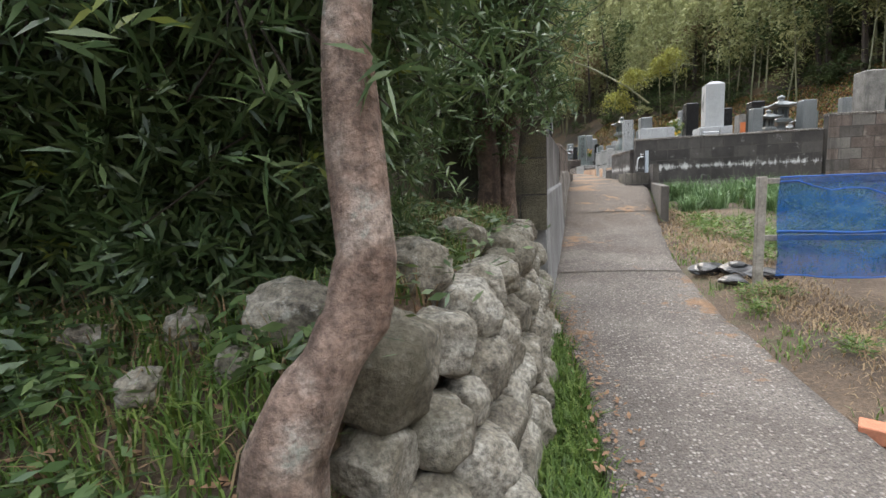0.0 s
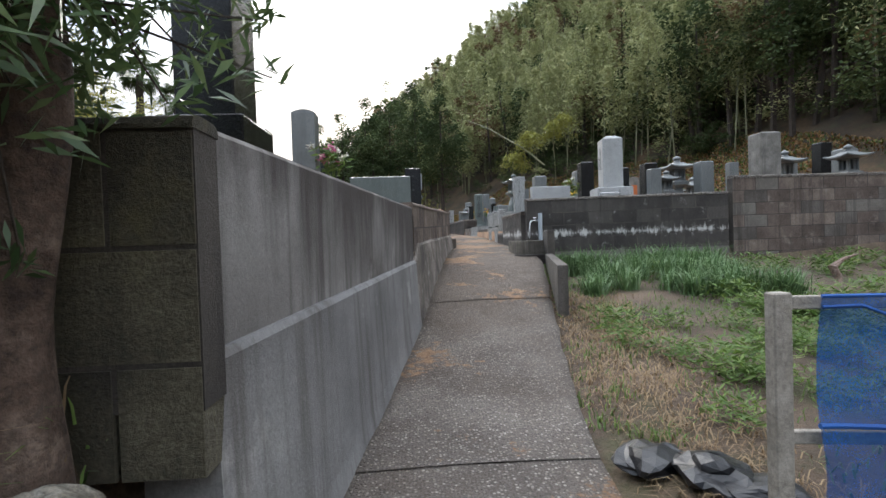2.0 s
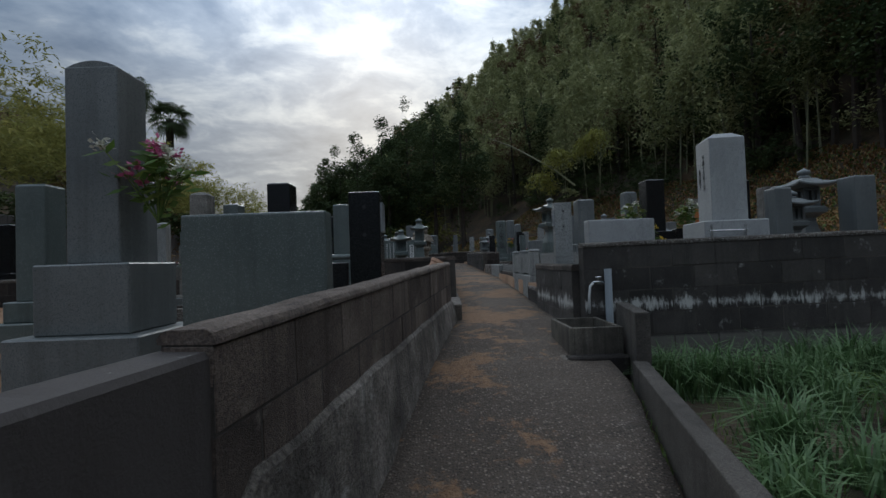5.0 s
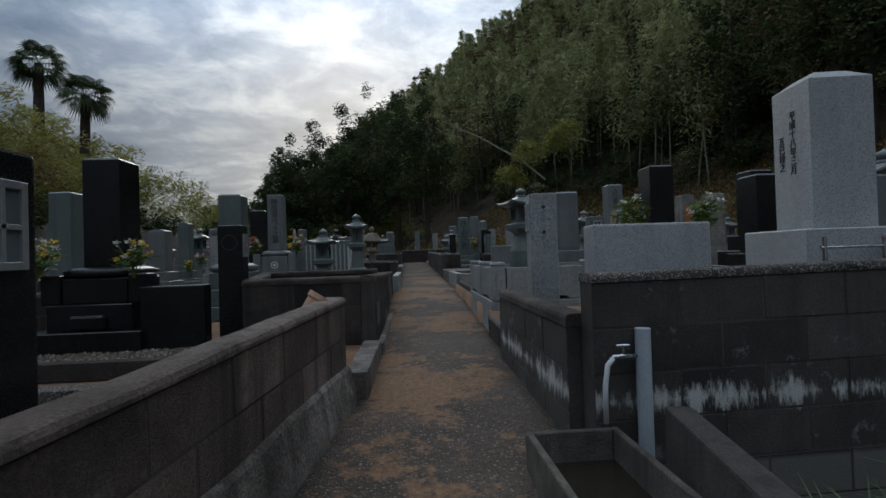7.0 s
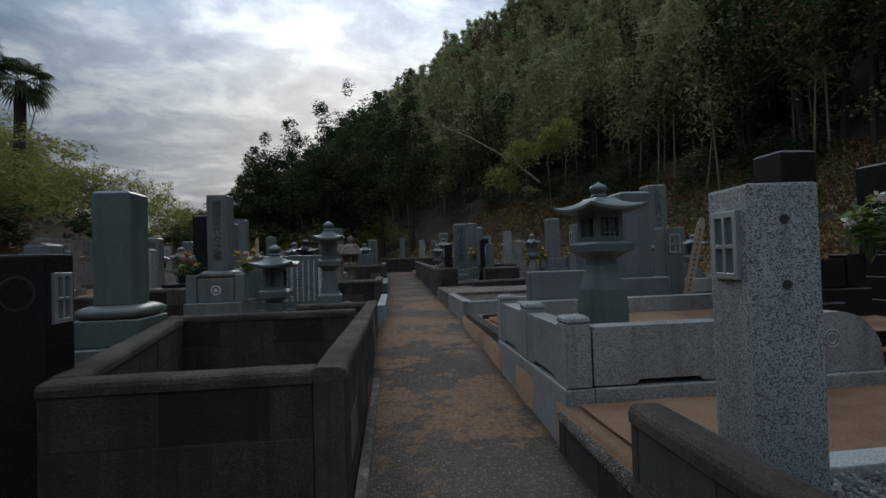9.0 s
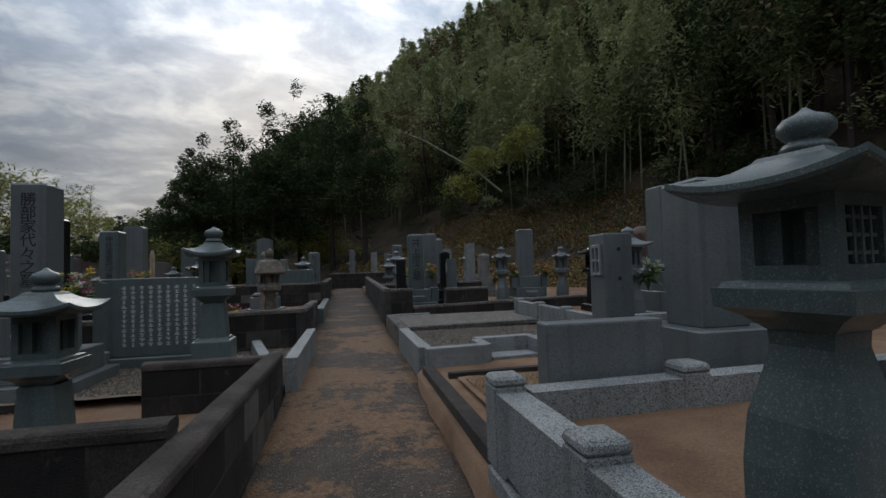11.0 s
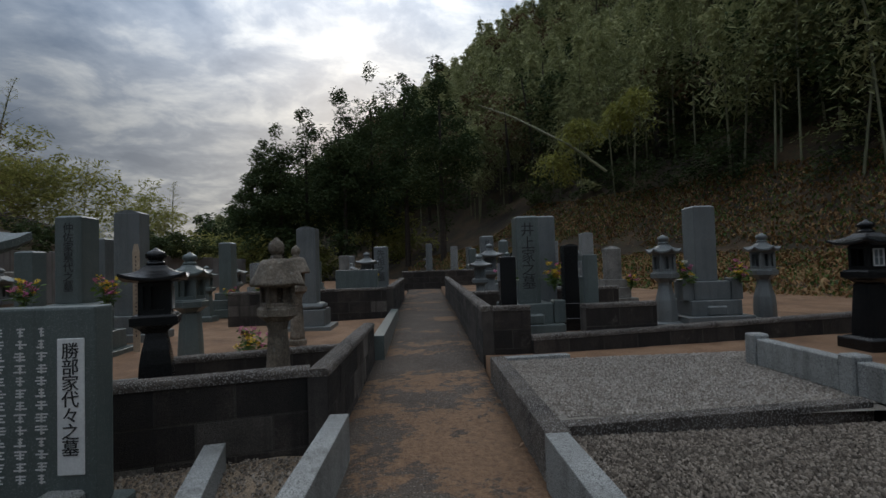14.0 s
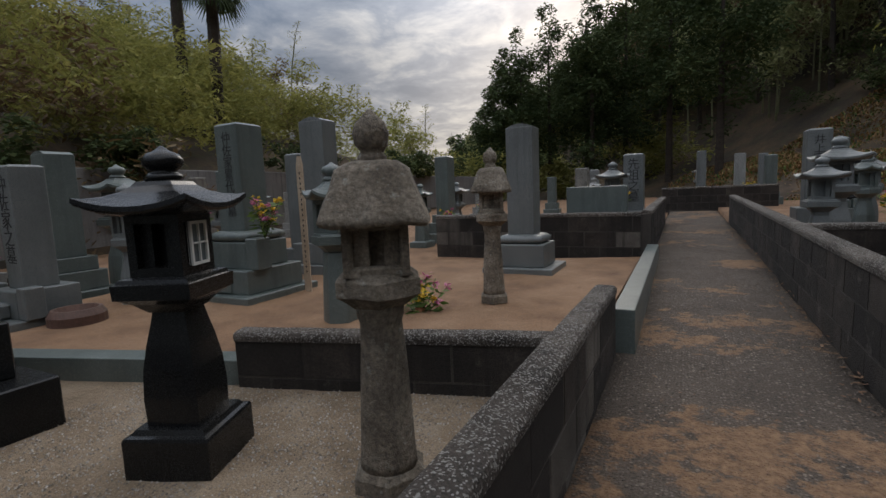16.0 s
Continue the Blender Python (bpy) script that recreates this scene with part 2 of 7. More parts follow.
MAT = {
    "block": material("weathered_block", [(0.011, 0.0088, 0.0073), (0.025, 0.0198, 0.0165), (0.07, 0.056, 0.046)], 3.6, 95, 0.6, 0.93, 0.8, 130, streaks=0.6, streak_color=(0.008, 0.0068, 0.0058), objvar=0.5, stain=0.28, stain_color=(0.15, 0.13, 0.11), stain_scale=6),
    "block_brown": material("brown_weathered_block", [(0.055, 0.040, 0.032), (0.135, 0.102, 0.082), (0.25, 0.198, 0.162)], 3.0, 95, 0.5, 0.93, 0.9, 110, streaks=0.65, streak_color=(0.032, 0.024, 0.02), objvar=0.4, stain=0.45, stain_color=(0.30, 0.25, 0.21), stain_scale=4),
    "oldstone": material("old_grey_stone", [(0.10, 0.095, 0.083), (0.19, 0.18, 0.16), (0.27, 0.255, 0.225)], 4, 70, 0.45, 0.93, 0.6, 60, streaks=0.5, streak_color=(0.05, 0.046, 0.04), stain=0.2, stain_color=(0.36, 0.36, 0.32), stain_scale=9),
    "slope_straw": material("rusty_slope_grass", [(0.13, 0.065, 0.028), (0.30, 0.165, 0.068), (0.40, 0.27, 0.12)], 0.8, 30, 0.2, 0.85, 0, island=0.6, translucent=0.25),
    "gravel_light": material("pale_pink_gravel", [(0.15, 0.125, 0.10), (0.29, 0.25, 0.21), (0.46, 0.415, 0.365)], 5, 80, 0.3, 0.9, 0.2, island=0.8),
    "trough": material("stained_trough_concrete", [(0.05, 0.043, 0.034), (0.10, 0.088, 0.07), (0.17, 0.15, 0.12)], 4, 95, 0.4, 0.9, 0.6, 130, streaks=0.7, streak_color=(0.024, 0.02, 0.016)),
    "block_mossy": material("mossy_olive_block", [(0.022, 0.02, 0.014), (0.085, 0.076, 0.05), (0.19, 0.17, 0.115)], 3.4, 80, 0.4, 0.93, 0.8, 90, objvar=0.4, streaks=0.6, streak_color=(0.014, 0.013, 0.010), moss=0.4, moss_color=(0.10, 0.09, 0.03)),
    "gravel_orange": material("orange_tan_grit", [(0.17, 0.095, 0.05), (0.30, 0.185, 0.10), (0.42, 0.29, 0.18)], 5, 80, 0.3, 0.92, 0.2, island=0.8),
    "cap_brown": material("brown_coping", [(0.03, 0.023, 0.018), (0.075, 0.058, 0.047), (0.14, 0.112, 0.092)], 3, 110, 0.6, 0.92, 1.0, 150, stain=0.35, stain_color=(0.016, 0.013, 0.011), stain_scale=6),
    "bark_brown": material("fissured_brown_bark", [(0.04, 0.025, 0.018), (0.105, 0.07, 0.052), (0.19, 0.14, 0.11)], 9, 50, 0.5, 0.95, 1.0, 22, streaks=0.8, streak_color=(0.02, 0.012, 0.009)),
    "block_pale": material("pale_block", [(0.05, 0.043, 0.036), (0.12, 0.105, 0.09), (0.21, 0.19, 0.165)], 2.6, 95, 0.45, 0.92, 0.7, 130, streaks=0.7, streak_color=(0.022, 0.019, 0.016), objvar=0.45),
    "lime": material("lime_streaked_block", [(0.022, 0.019, 0.017), (0.05, 0.044, 0.039), (0.085, 0.076, 0.067)], 2.5, 90, 0.3, 0.92, 0.5, 120, streaks=0.5, objvar=0.4, stain=0.25, stain_color=(0.42, 0.41, 0.38), stain_scale=6),
    "mortar": material("mortar", [(0.026, 0.022, 0.019), (0.095, 0.082, 0.070)], 2.2, 120, 0.4, 0.95, 0.5, streaks=0.6, streak_color=(0.014, 0.012, 0.011)),
    "cap": material("exposed_aggregate_cap", [(0.035, 0.028, 0.023), (0.09, 0.073, 0.06), (0.17, 0.142, 0.118)], 3, 130, 0.8, 0.92, 1.0, 190, speck=0.22, speck_color=(0.38, 0.36, 0.33), speck_scale=185, stain=0.4, stain_color=(0.018, 0.016, 0.014), stain_scale=7),
    "concrete": material("smooth_wall_concrete", [(0.10, 0.092, 0.086), (0.19, 0.18, 0.17), (0.29, 0.28, 0.27)], 1.1, 70, 0.16, 0.85, 0.3, 90, streaks=0.9, streak_color=(0.05, 0.042, 0.038), moss=0.55, moss_color=(0.075, 0.064, 0.057), stain=0.2, stain_color=(0.5, 0.49, 0.47)),
    "footing": material("rough_footing_concrete", [(0.05, 0.042, 0.034), (0.15, 0.13, 0.11), (0.30, 0.265, 0.23)], 3.0, 60, 0.6, 0.93, 1.0, 35, streaks=0.6, streak_color=(0.026, 0.021, 0.018), stain=0.4, stain_color=(0.46, 0.44, 0.40), stain_scale=5),
    "dirt": material("sandy_soil", [(0.14, 0.075, 0.04), (0.23, 0.13, 0.07), (0.30, 0.185, 0.11)], 1.8, 90, 0.35, 0.95, 0.6, 80),
    "field": material("garden_soil", [(0.04, 0.027, 0.018), (0.085, 0.058, 0.038), (0.15, 0.105, 0.07)], 1.3, 50, 0.5, 0.97, 1.0, 40, moss=0.5, moss_color=(0.05, 0.06, 0.02)),
    "grit_pale": material("pale_fine_grit", [(0.19, 0.165, 0.135), (0.28, 0.25, 0.21), (0.37, 0.335, 0.29)], 4, 120, 0.5, 0.95, 0.9, 100),
    "sand": material("brown_sand_grit", [(0.17, 0.12, 0.075), (0.28, 0.205, 0.135), (0.36, 0.28, 0.20)], 3, 120, 0.45, 0.95, 0.8, 110),
    "gravel_base": material("gravel_bed", [(0.07, 0.055, 0.042), (0.16, 0.13, 0.10)], 12, 70, 0.5, 0.95, 1.0, 60),
    "granite": material("white_granite", [(0.33, 0.335, 0.33), (0.43, 0.435, 0.425)], 2, 190, 0.25, 0.55, 0.15, 220, speck=0.28, speck_color=(0.16, 0.165, 0.165), speck_scale=340, streaks=0.2, streak_color=(0.17, 0.17, 0.16)),
    "granite_wet": material("weathered_grey_granite", [(0.24, 0.245, 0.235), (0.37, 0.375, 0.36)], 1.6, 260, 0.35, 0.68, 0.25, 220, speck=0.36, speck_color=(0.075, 0.078, 0.076), speck_scale=310, streaks=0.45, streak_color=(0.08, 0.078, 0.07)),
    "green": material("green_grey_granite", [(0.075, 0.094, 0.088), (0.12, 0.142, 0.134)], 2, 220, 0.25, 0.34, 0.05, 250, speck=0.14, speck_color=(0.2, 0.22, 0.21), speck_scale=320, streaks=0.4, streak_color=(0.035, 0.045, 0.041)),
    "bluegrey": material("blue_grey_granite", [(0.118, 0.129, 0.127), (0.182, 0.195, 0.191)], 2, 220, 0.25, 0.4, 0.06, 250, speck=0.2, speck_color=(0.07, 0.077, 0.078), speck_scale=330, streaks=0.4, streak_color=(0.055, 0.059, 0.056)),
    "black": material("polished_black_granite", [(0.007, 0.0075, 0.008), (0.013, 0.0135, 0.014)], 2, 220, 0.3, 0.26, 0.02, 250, speck=0.05, speck_color=(0.04, 0.04, 0.04), spec=0.32),
    "sandstone": material("lichened_sandstone", [(0.10, 0.08, 0.06), (0.20, 0.165, 0.125), (0.31, 0.265, 0.21)], 6, 60, 0.5, 0.95, 1.0, 45, stain=0.35, stain_color=(0.50, 0.51, 0.45), stain_scale=22, moss=0.45, moss_color=(0.05, 0.04, 0.028), streaks=0.4, streak_color=(0.05, 0.04, 0.03)),
    "letters": material("dark_engraved_letters", [(0.02, 0.02, 0.02), (0.035, 0.035, 0.035)], 5, 90, 0.2, 0.8, 0),
    "letters_white": material("white_painted_letters", [(0.6, 0.6, 0.58), (0.75, 0.75, 0.73)], 5, 90, 0.1, 0.8, 0),
    "rock": material("lichened_boulder", [(0.07, 0.058, 0.042), (0.20, 0.178, 0.14), (0.42, 0.40, 0.35)], 7, 55, 0.75, 0.95, 1.0, 22, objvar=0.3, stain=0.4, stain_color=(0.50, 0.49, 0.44), stain_scale=18, moss=0.8, moss_color=(0.055, 0.048, 0.026)),
    "bark": material("peeling_bark", [(0.10, 0.058, 0.04), (0.23, 0.16, 0.125), (0.36, 0.30, 0.255)], 7, 50, 0.6, 0.95, 1.0, 20, streaks=0.85, streak_color=(0.045, 0.026, 0.018), stain=0.25, stain_color=(0.36, 0.44, 0.38), stain_scale=7),
    "bark_dark": material("dark_bark", [(0.025, 0.018, 0.013), (0.06, 0.045, 0.034)], 5, 40, 0.4, 0.95, 0.8, 30, streaks=0.4),
    "leaf_dark": material("dark_evergreen_leaf", [(0.036, 0.068, 0.026), (0.072, 0.122, 0.045), (0.14, 0.19, 0.07)], 0.8, 30, 0.2, 0.38, 0, island=0.6, translucent=0.25),
    "leaf_lime": material("young_lime_leaf", [(0.12, 0.16, 0.03), (0.22, 0.25, 0.05)], 3, 30, 0.2, 0.5, 0, island=0.6, translucent=0.3),
    "grass": material("meadow_grass", [(0.045, 0.085, 0.018), (0.095, 0.17, 0.032), (0.19, 0.25, 0.06)], 1.6, 20, 0.25, 0.6, 0, island=0.65, translucent=0.3),
    "straw": material("dry_straw", [(0.16, 0.10, 0.055), (0.32, 0.23, 0.13)], 2, 30, 0.2, 0.8, 0, island=0.6, translucent=0.2),
    "spider": material("glaucous_strap_leaf", [(0.075, 0.15, 0.05), (0.17, 0.26, 0.11)], 1.5, 20, 0.2, 0.5, 0, island=0.65, translucent=0.3),
    "forest": material("forest_leaf", [(0.026, 0.042, 0.018), (0.058, 0.084, 0.034), (0.11, 0.13, 0.052)], 0.16, 3, 0.3, 0.75, 0, island=0.4, translucent=0.25, spec=0.12),
    "forest_warm": material("autumn_leaf", [(0.10, 0.062, 0.032), (0.15, 0.095, 0.045), (0.19, 0.14, 0.06)], 0.2, 3, 0.25, 0.7, 0, island=0.4, translucent=0.2),
    "bamboo": material("bamboo_leaf", [(0.15, 0.17, 0.075), (0.30, 0.315, 0.15), (0.46, 0.455, 0.24)], 0.25, 3, 0.3, 0.75, 0, island=0.4, translucent=0.35, spec=0.12),
    "bush": material("yellow_green_bush_leaf", [(0.13, 0.14, 0.042), (0.25, 0.25, 0.075), (0.38, 0.34, 0.11)], 0.35, 3, 0.25, 0.75, 0, island=0.45, translucent=0.42, spec=0.15),
    "bamboo_young": material("yellow_bamboo_leaf", [(0.20, 0.20, 0.05), (0.33, 0.33, 0.09)], 0.5, 3, 0.2, 0.7, 0, island=0.5, translucent=0.35, spec=0.1),
    "plinth": material("pale_plinth_concrete", [(0.11, 0.108, 0.106), (0.175, 0.172, 0.17), (0.25, 0.247, 0.242)], 1.3, 70, 0.2, 0.82, 0.35, 90, streaks=0.7, streak_color=(0.07, 0.06, 0.053), stain=0.2, stain_color=(0.42, 0.41, 0.39)),
    "culm": material("bamboo_culm", [(0.10, 0.11, 0.05), (0.22, 0.21, 0.12)], 1, 20, 0.2, 0.5, 0),
    "hillsoil": material("forest_floor", [(0.018, 0.013, 0.008), (0.045, 0.029, 0.015), (0.10, 0.062, 0.03)], 0.5, 8, 0.4, 0.95, 0.8, 6, moss=0.5, moss_color=(0.05, 0.055, 0.02)),
    "retain": material("retaining_wall_concrete", [(0.13, 0.125, 0.12), (0.22, 0.215, 0.21)], 0.8, 30, 0.2, 0.9, 0.2, 40, streaks=0.5),
    "timber": material("grey_timber", [(0.18, 0.16, 0.13), (0.32, 0.29, 0.25)], 8, 60, 0.35, 0.9, 0.4, 60, streaks=0.3, streak_color=(0.09, 0.08, 0.06)),
    "newwood": material("pale_timber", [(0.33, 0.24, 0.16), (0.46, 0.36, 0.26)], 6, 60, 0.2, 0.8, 0.1),
    "tarp": material("blue_netting", [(0.002, 0.05, 0.19), (0.004, 0.10, 0.32)], 3, 200, 0.25, 0.6, 0.2, 60, translucent=0.3),
    "hem": material("blue_rope", [(0.003, 0.055, 0.24), (0.008, 0.10, 0.36)], 3, 200, 0.2, 0.6, 0.2, 60),
    "plastic_black": material("black_plastic_sheet", [(0.012, 0.012, 0.013), (0.025, 0.025, 0.027)], 3, 60, 0.2, 0.35, 0.3, 20),
    "pvc": material("pale_blue_pvc", [(0.36, 0.40, 0.44), (0.45, 0.49, 0.52)], 4, 60, 0.1, 0.45, 0.05, streaks=0.25, streak_color=(0.2, 0.2, 0.18)),
    "hose": material("white_hose", [(0.55, 0.55, 0.53), (0.65, 0.65, 0.63)], 4, 60, 0.1, 0.5, 0),
    "chrome": material("worn_chrome", [(0.45, 0.45, 0.46), (0.6, 0.6, 0.61)], 10, 90, 0.1, 0.25, 0, metal=1.0),
    "alu": material("aluminium_frame", [(0.4, 0.41, 0.42), (0.5, 0.51, 0.52)], 10, 90, 0.1, 0.4, 0, metal=0.7),
    "terracotta": material("terracotta", [(0.38, 0.22, 0.14), (0.46, 0.28, 0.18)], 5, 60, 0.15, 0.8, 0.1),
    "orange": material("orange_paint", [(0.45, 0.11, 0.03), (0.55, 0.16, 0.05)], 5, 60, 0.15, 0.7, 0.1),
    "pink": material("pink_petal", [(0.45, 0.08, 0.22), (0.65, 0.22, 0.36)], 20, 60, 0.1, 0.6, 0, island=0.7, translucent=0.2),
    "yellow": material("yellow_petal", [(0.7, 0.42, 0.03), (0.75, 0.58, 0.06)], 20, 60, 0.1, 0.6, 0, island=0.7, translucent=0.2),
    "white": material("white_petal", [(0.6, 0.58, 0.48), (0.75, 0.75, 0.68)], 20, 60, 0.1, 0.6, 0, island=0.7, translucent=0.2),
    "pebble": material("dark_river_pebbles", [(0.05, 0.052, 0.055), (0.11, 0.115, 0.12), (0.2, 0.2, 0.2)], 5, 80, 0.3, 0.7, 0.2, island=0.8),
    "gravel": material("brown_grey_gravel", [(0.065, 0.051, 0.038), (0.15, 0.121, 0.093), (0.31, 0.262, 0.21)], 5, 80, 0.3, 0.9, 0.2, island=0.8),
    "litter": material("dead_leaf", [(0.10, 0.05, 0.025), (0.24, 0.14, 0.08)], 5, 60, 0.3, 0.9, 0, island=0.8, objvar=0.3),
    "brown_stone": material("red_brown_boulder", [(0.07, 0.035, 0.025), (0.14, 0.075, 0.055)], 4, 60, 0.3, 0.6, 0.3),
    "water": material("dark_water", [(0.02, 0.018, 0.012), (0.03, 0.026, 0.018)], 3, 30, 0.1, 0.08, 0.02),
    "brick": material("orange_brick", [(0.36, 0.13, 0.07), (0.46, 0.19, 0.11)], 6, 80, 0.2, 0.9, 0.3),
    "pane": material("smoked_pane", [(0.10, 0.12, 0.125), (0.14, 0.16, 0.165)], 3, 60, 0.1, 0.12, 0),
}


def path_material():
    """Worn concrete with its pebbles laid bare; sandy soil lies over it further up the walk."""
    m = material("aggregate_path", [(0.07, 0.058, 0.049), (0.115, 0.098, 0.084), (0.165, 0.144, 0.126)], 1.4, 120, 0.7, 0.93, 0.5, 120, stain=0.35, stain_color=(0.05, 0.041, 0.033), stain_scale=1.6)
    nt = m.node_tree
    nd, ln = nt.nodes, nt.links
    bsdf = nd["Principled BSDF"]
    old = bsdf.inputs["Base Color"].links[0].from_socket
    geo = nd.new("ShaderNodeNewGeometry")
    pos = geo.outputs["Position"]
    sep = nd.new("ShaderNodeSeparateXYZ"); ln.new(pos, sep.inputs[0])

    def fine(scale, detail, rough):
        n = nd.new("ShaderNodeTexNoise"); n.inputs["Scale"].default_value, n.inputs["Detail"].default_value, n.inputs["Roughness"].default_value = scale, detail, rough
        ln.new(pos, n.inputs["Vector"])
        return n.outputs["Fac"]

    def ranged(v, a, b, c=0.0, d=1.0):
        r = nd.new("ShaderNodeMapRange")
        r.inputs["From Min"].default_value, r.inputs["From Max"].default_value, r.inputs["To Min"].default_value, r.inputs["To Max"].default_value = a, b, c, d
        ln.new(v, r.inputs["Value"])
        return r.outputs[0]

    def blend(fac, a, b):
        x = nd.new("ShaderNodeMix"); x.data_type = "RGBA"
        ln.new(fac, x.inputs[0]); ln.new(a, x.inputs[6]); ln.new(b, x.inputs[7])
        return x.outputs[2]

    def total(a, b, op="ADD"):
        x = nd.new("ShaderNodeMath"); x.operation = op
        ln.new(a, x.inputs[0]); ln.new(b, x.inputs[1])
        return x.outputs[0]

    # pebbles of 8 to 20 mm, each of its own grey
    v = nd.new("ShaderNodeTexVoronoi"); v.inputs["Scale"].default_value = 62; ln.new(pos, v.inputs["Vector"])
    cell = nd.new("ShaderNodeSeparateColor"); ln.new(v.outputs["Color"], cell.inputs[0])
    tint = ramp_node(nd, [(0.0, (0.055, 0.047, 0.041)), (0.3, (0.13, 0.112, 0.098)), (0.6, (0.235, 0.207, 0.183)), (0.85, (0.32, 0.288, 0.258)), (1.0, (0.43, 0.395, 0.36))])
    ln.new(cell.outputs[0], tint.inputs[0])
    proud = total(ranged(v.outputs["Distance"], 0.30, 0.52, 1.0, 0.0), ranged(cell.outputs[1], 0.08, 0.2), "MULTIPLY")
    bare = ranged(fine(0.9, 5, 0.6), 0.36, 0.6, 0.65, 1.0)
    col = blend(total(proud, bare, "MULTIPLY"), old, tint.outputs[0])
    # damp dark grime beyond the first steps
    dirty = nd.new("ShaderNodeMix"); dirty.data_type = "RGBA"; dirty.blend_type = "MULTIPLY"; dirty.inputs[7].default_value = (0.62, 0.55, 0.48, 1)
    ln.new(ranged(total(ranged(sep.outputs[1], 3.0, 9.0, -0.1, 0.5), fine(1.3, 6, 0.65)), 0.45, 0.85), dirty.inputs[0]); ln.new(col, dirty.inputs[6])
    # trodden sandy soil
    far = nd.new("ShaderNodeValToRGB")
    el = far.color_ramp.elements
    el[0].position, el[0].color = 0.0, (0.0, 0.0, 0.0, 1)
    el[1].position, el[1].color = 1.0, (0.05, 0.05, 0.05, 1)
    for p, c in ((0.15, 0.0), (0.25, 0.02), (0.34, 0.07), (0.62, 0.115), (0.78, 0.085)):
        e = el.new(p); e.color = (c, c, c, 1)
    ln.new(ranged(sep.outputs[1], 4.0, 24.0), far.inputs[0])
    amount = total(total(fine(0.95, 10, 0.66), far.outputs[0]), ranged(fine(9, 7, 0.72), 0.3, 0.7, -0.10, 0.10))
    soil = ramp_node(nd, [(0.32, (0.105, 0.060, 0.034)), (0.5, (0.20, 0.115, 0.062)), (0.68, (0.31, 0.185, 0.10))])
    ln.new(fine(30, 9, 0.78), soil.inputs[0])
    ln.new(blend(ranged(amount, 0.585, 0.635), dirty.outputs[2], soil.outputs[0]), bsdf.inputs["Base Color"])
    b = nd.new("ShaderNodeBump"); b.inputs["Strength"].default_value, b.inputs["Distance"].default_value = 0.9, 0.006
    ln.new(proud, b.inputs["Height"])
    ln.new(bsdf.inputs["Normal"].links[0].from_socket, b.inputs["Normal"]); ln.new(b.outputs[0], bsdf.inputs["Normal"])
    return m


MAT["path"] = path_material()


def netting():
    """Fine blue mesh cloth that lets half the view through."""
    m = MAT["tarp"]
    nd, ln = m.node_tree.nodes, m.node_tree.links
    old = nd["Material Output"].inputs[0].links[0].from_socket
    clear = nd.new("ShaderNodeBsdfTransparent")
    x = nd.new("ShaderNodeMixShader"); x.inputs[0].default_value = 0.30
    ln.new(old, x.inputs[1]); ln.new(clear.outputs[0], x.inputs[2]); ln.new(x.outputs[0], nd["Material Output"].inputs[0])


netting()


def lime_band():
    """White efflorescence that has run down from one joint of the wall."""
    m = MAT["lime"]
    nd, ln = m.node_tree.nodes, m.node_tree.links
    bsdf = nd["Principled BSDF"]
    old = bsdf.inputs["Base Color"].links[0].from_socket
    geo = nd.new("ShaderNodeNewGeometry")
    sep = nd.new("ShaderNodeSeparateXYZ"); ln.new(geo.outputs["Position"], sep.inputs[0])
    mp = nd.new("ShaderNodeMapping"); mp.inputs["Scale"].default_value = (6, 6, 1.6); ln.new(geo.outputs["Position"], mp.inputs["Vector"])
    n = nd.new("ShaderNodeTexNoise"); n.inputs["Scale"].default_value, n.inputs["Detail"].default_value, n.inputs["Roughness"].default_value = 1.1, 10, 0.8
    ln.new(mp.outputs[0], n.inputs["Vector"])
    d = nd.new("ShaderNodeMath"); d.operation = "SUBTRACT"; d.inputs[1].default_value = 1.23; ln.new(sep.outputs[2], d.inputs[0])
    ab = nd.new("ShaderNodeMath"); ab.operation = "ABSOLUTE"; ln.new(d.outputs[0], ab.inputs[0])
    near = nd.new("ShaderNodeMapRange"); near.inputs["From Max"].default_value = 0.2
    near.inputs["To Min"].default_value, near.inputs["To Max"].default_value = 0.13, -0.2
    ln.new(ab.outputs[0], near.inputs["Value"])
    add = nd.new("ShaderNodeMath"); add.operation = "ADD"; ln.new(n.outputs["Fac"], add.inputs[0]); ln.new(near.outputs[0], add.inputs[1])
    fac = nd.new("ShaderNodeMapRange"); fac.inputs["From Min"].default_value, fac.inputs["From Max"].default_value = 0.56, 0.66
    ln.new(add.outputs[0], fac.inputs["Value"])
    foot = nd.new("ShaderNodeMapRange")
    foot.inputs["From Min"].default_value, foot.inputs["From Max"].default_value, foot.inputs["To Min"].default_value, foot.inputs["To Max"].default_value = 0.93, 0.95, 0.75, 0.0
    ln.new(sep.outputs[2], foot.inputs["Value"])
    pale = nd.new("ShaderNodeMix"); pale.data_type = "RGBA"; pale.inputs[7].default_value = (0.16, 0.15, 0.13, 1)
    ln.new(foot.outputs[0], pale.inputs[0]); ln.new(old, pale.inputs[6])
    old = pale.outputs[2]
    x = nd.new("ShaderNodeMix"); x.data_type = "RGBA"; x.inputs[7].default_value = (0.52, 0.51, 0.48, 1)
    ln.new(fac.outputs[0], x.inputs[0]); ln.new(old, x.inputs[6]); ln.new(x.outputs[2], bsdf.inputs["Base Color"])


lime_band()


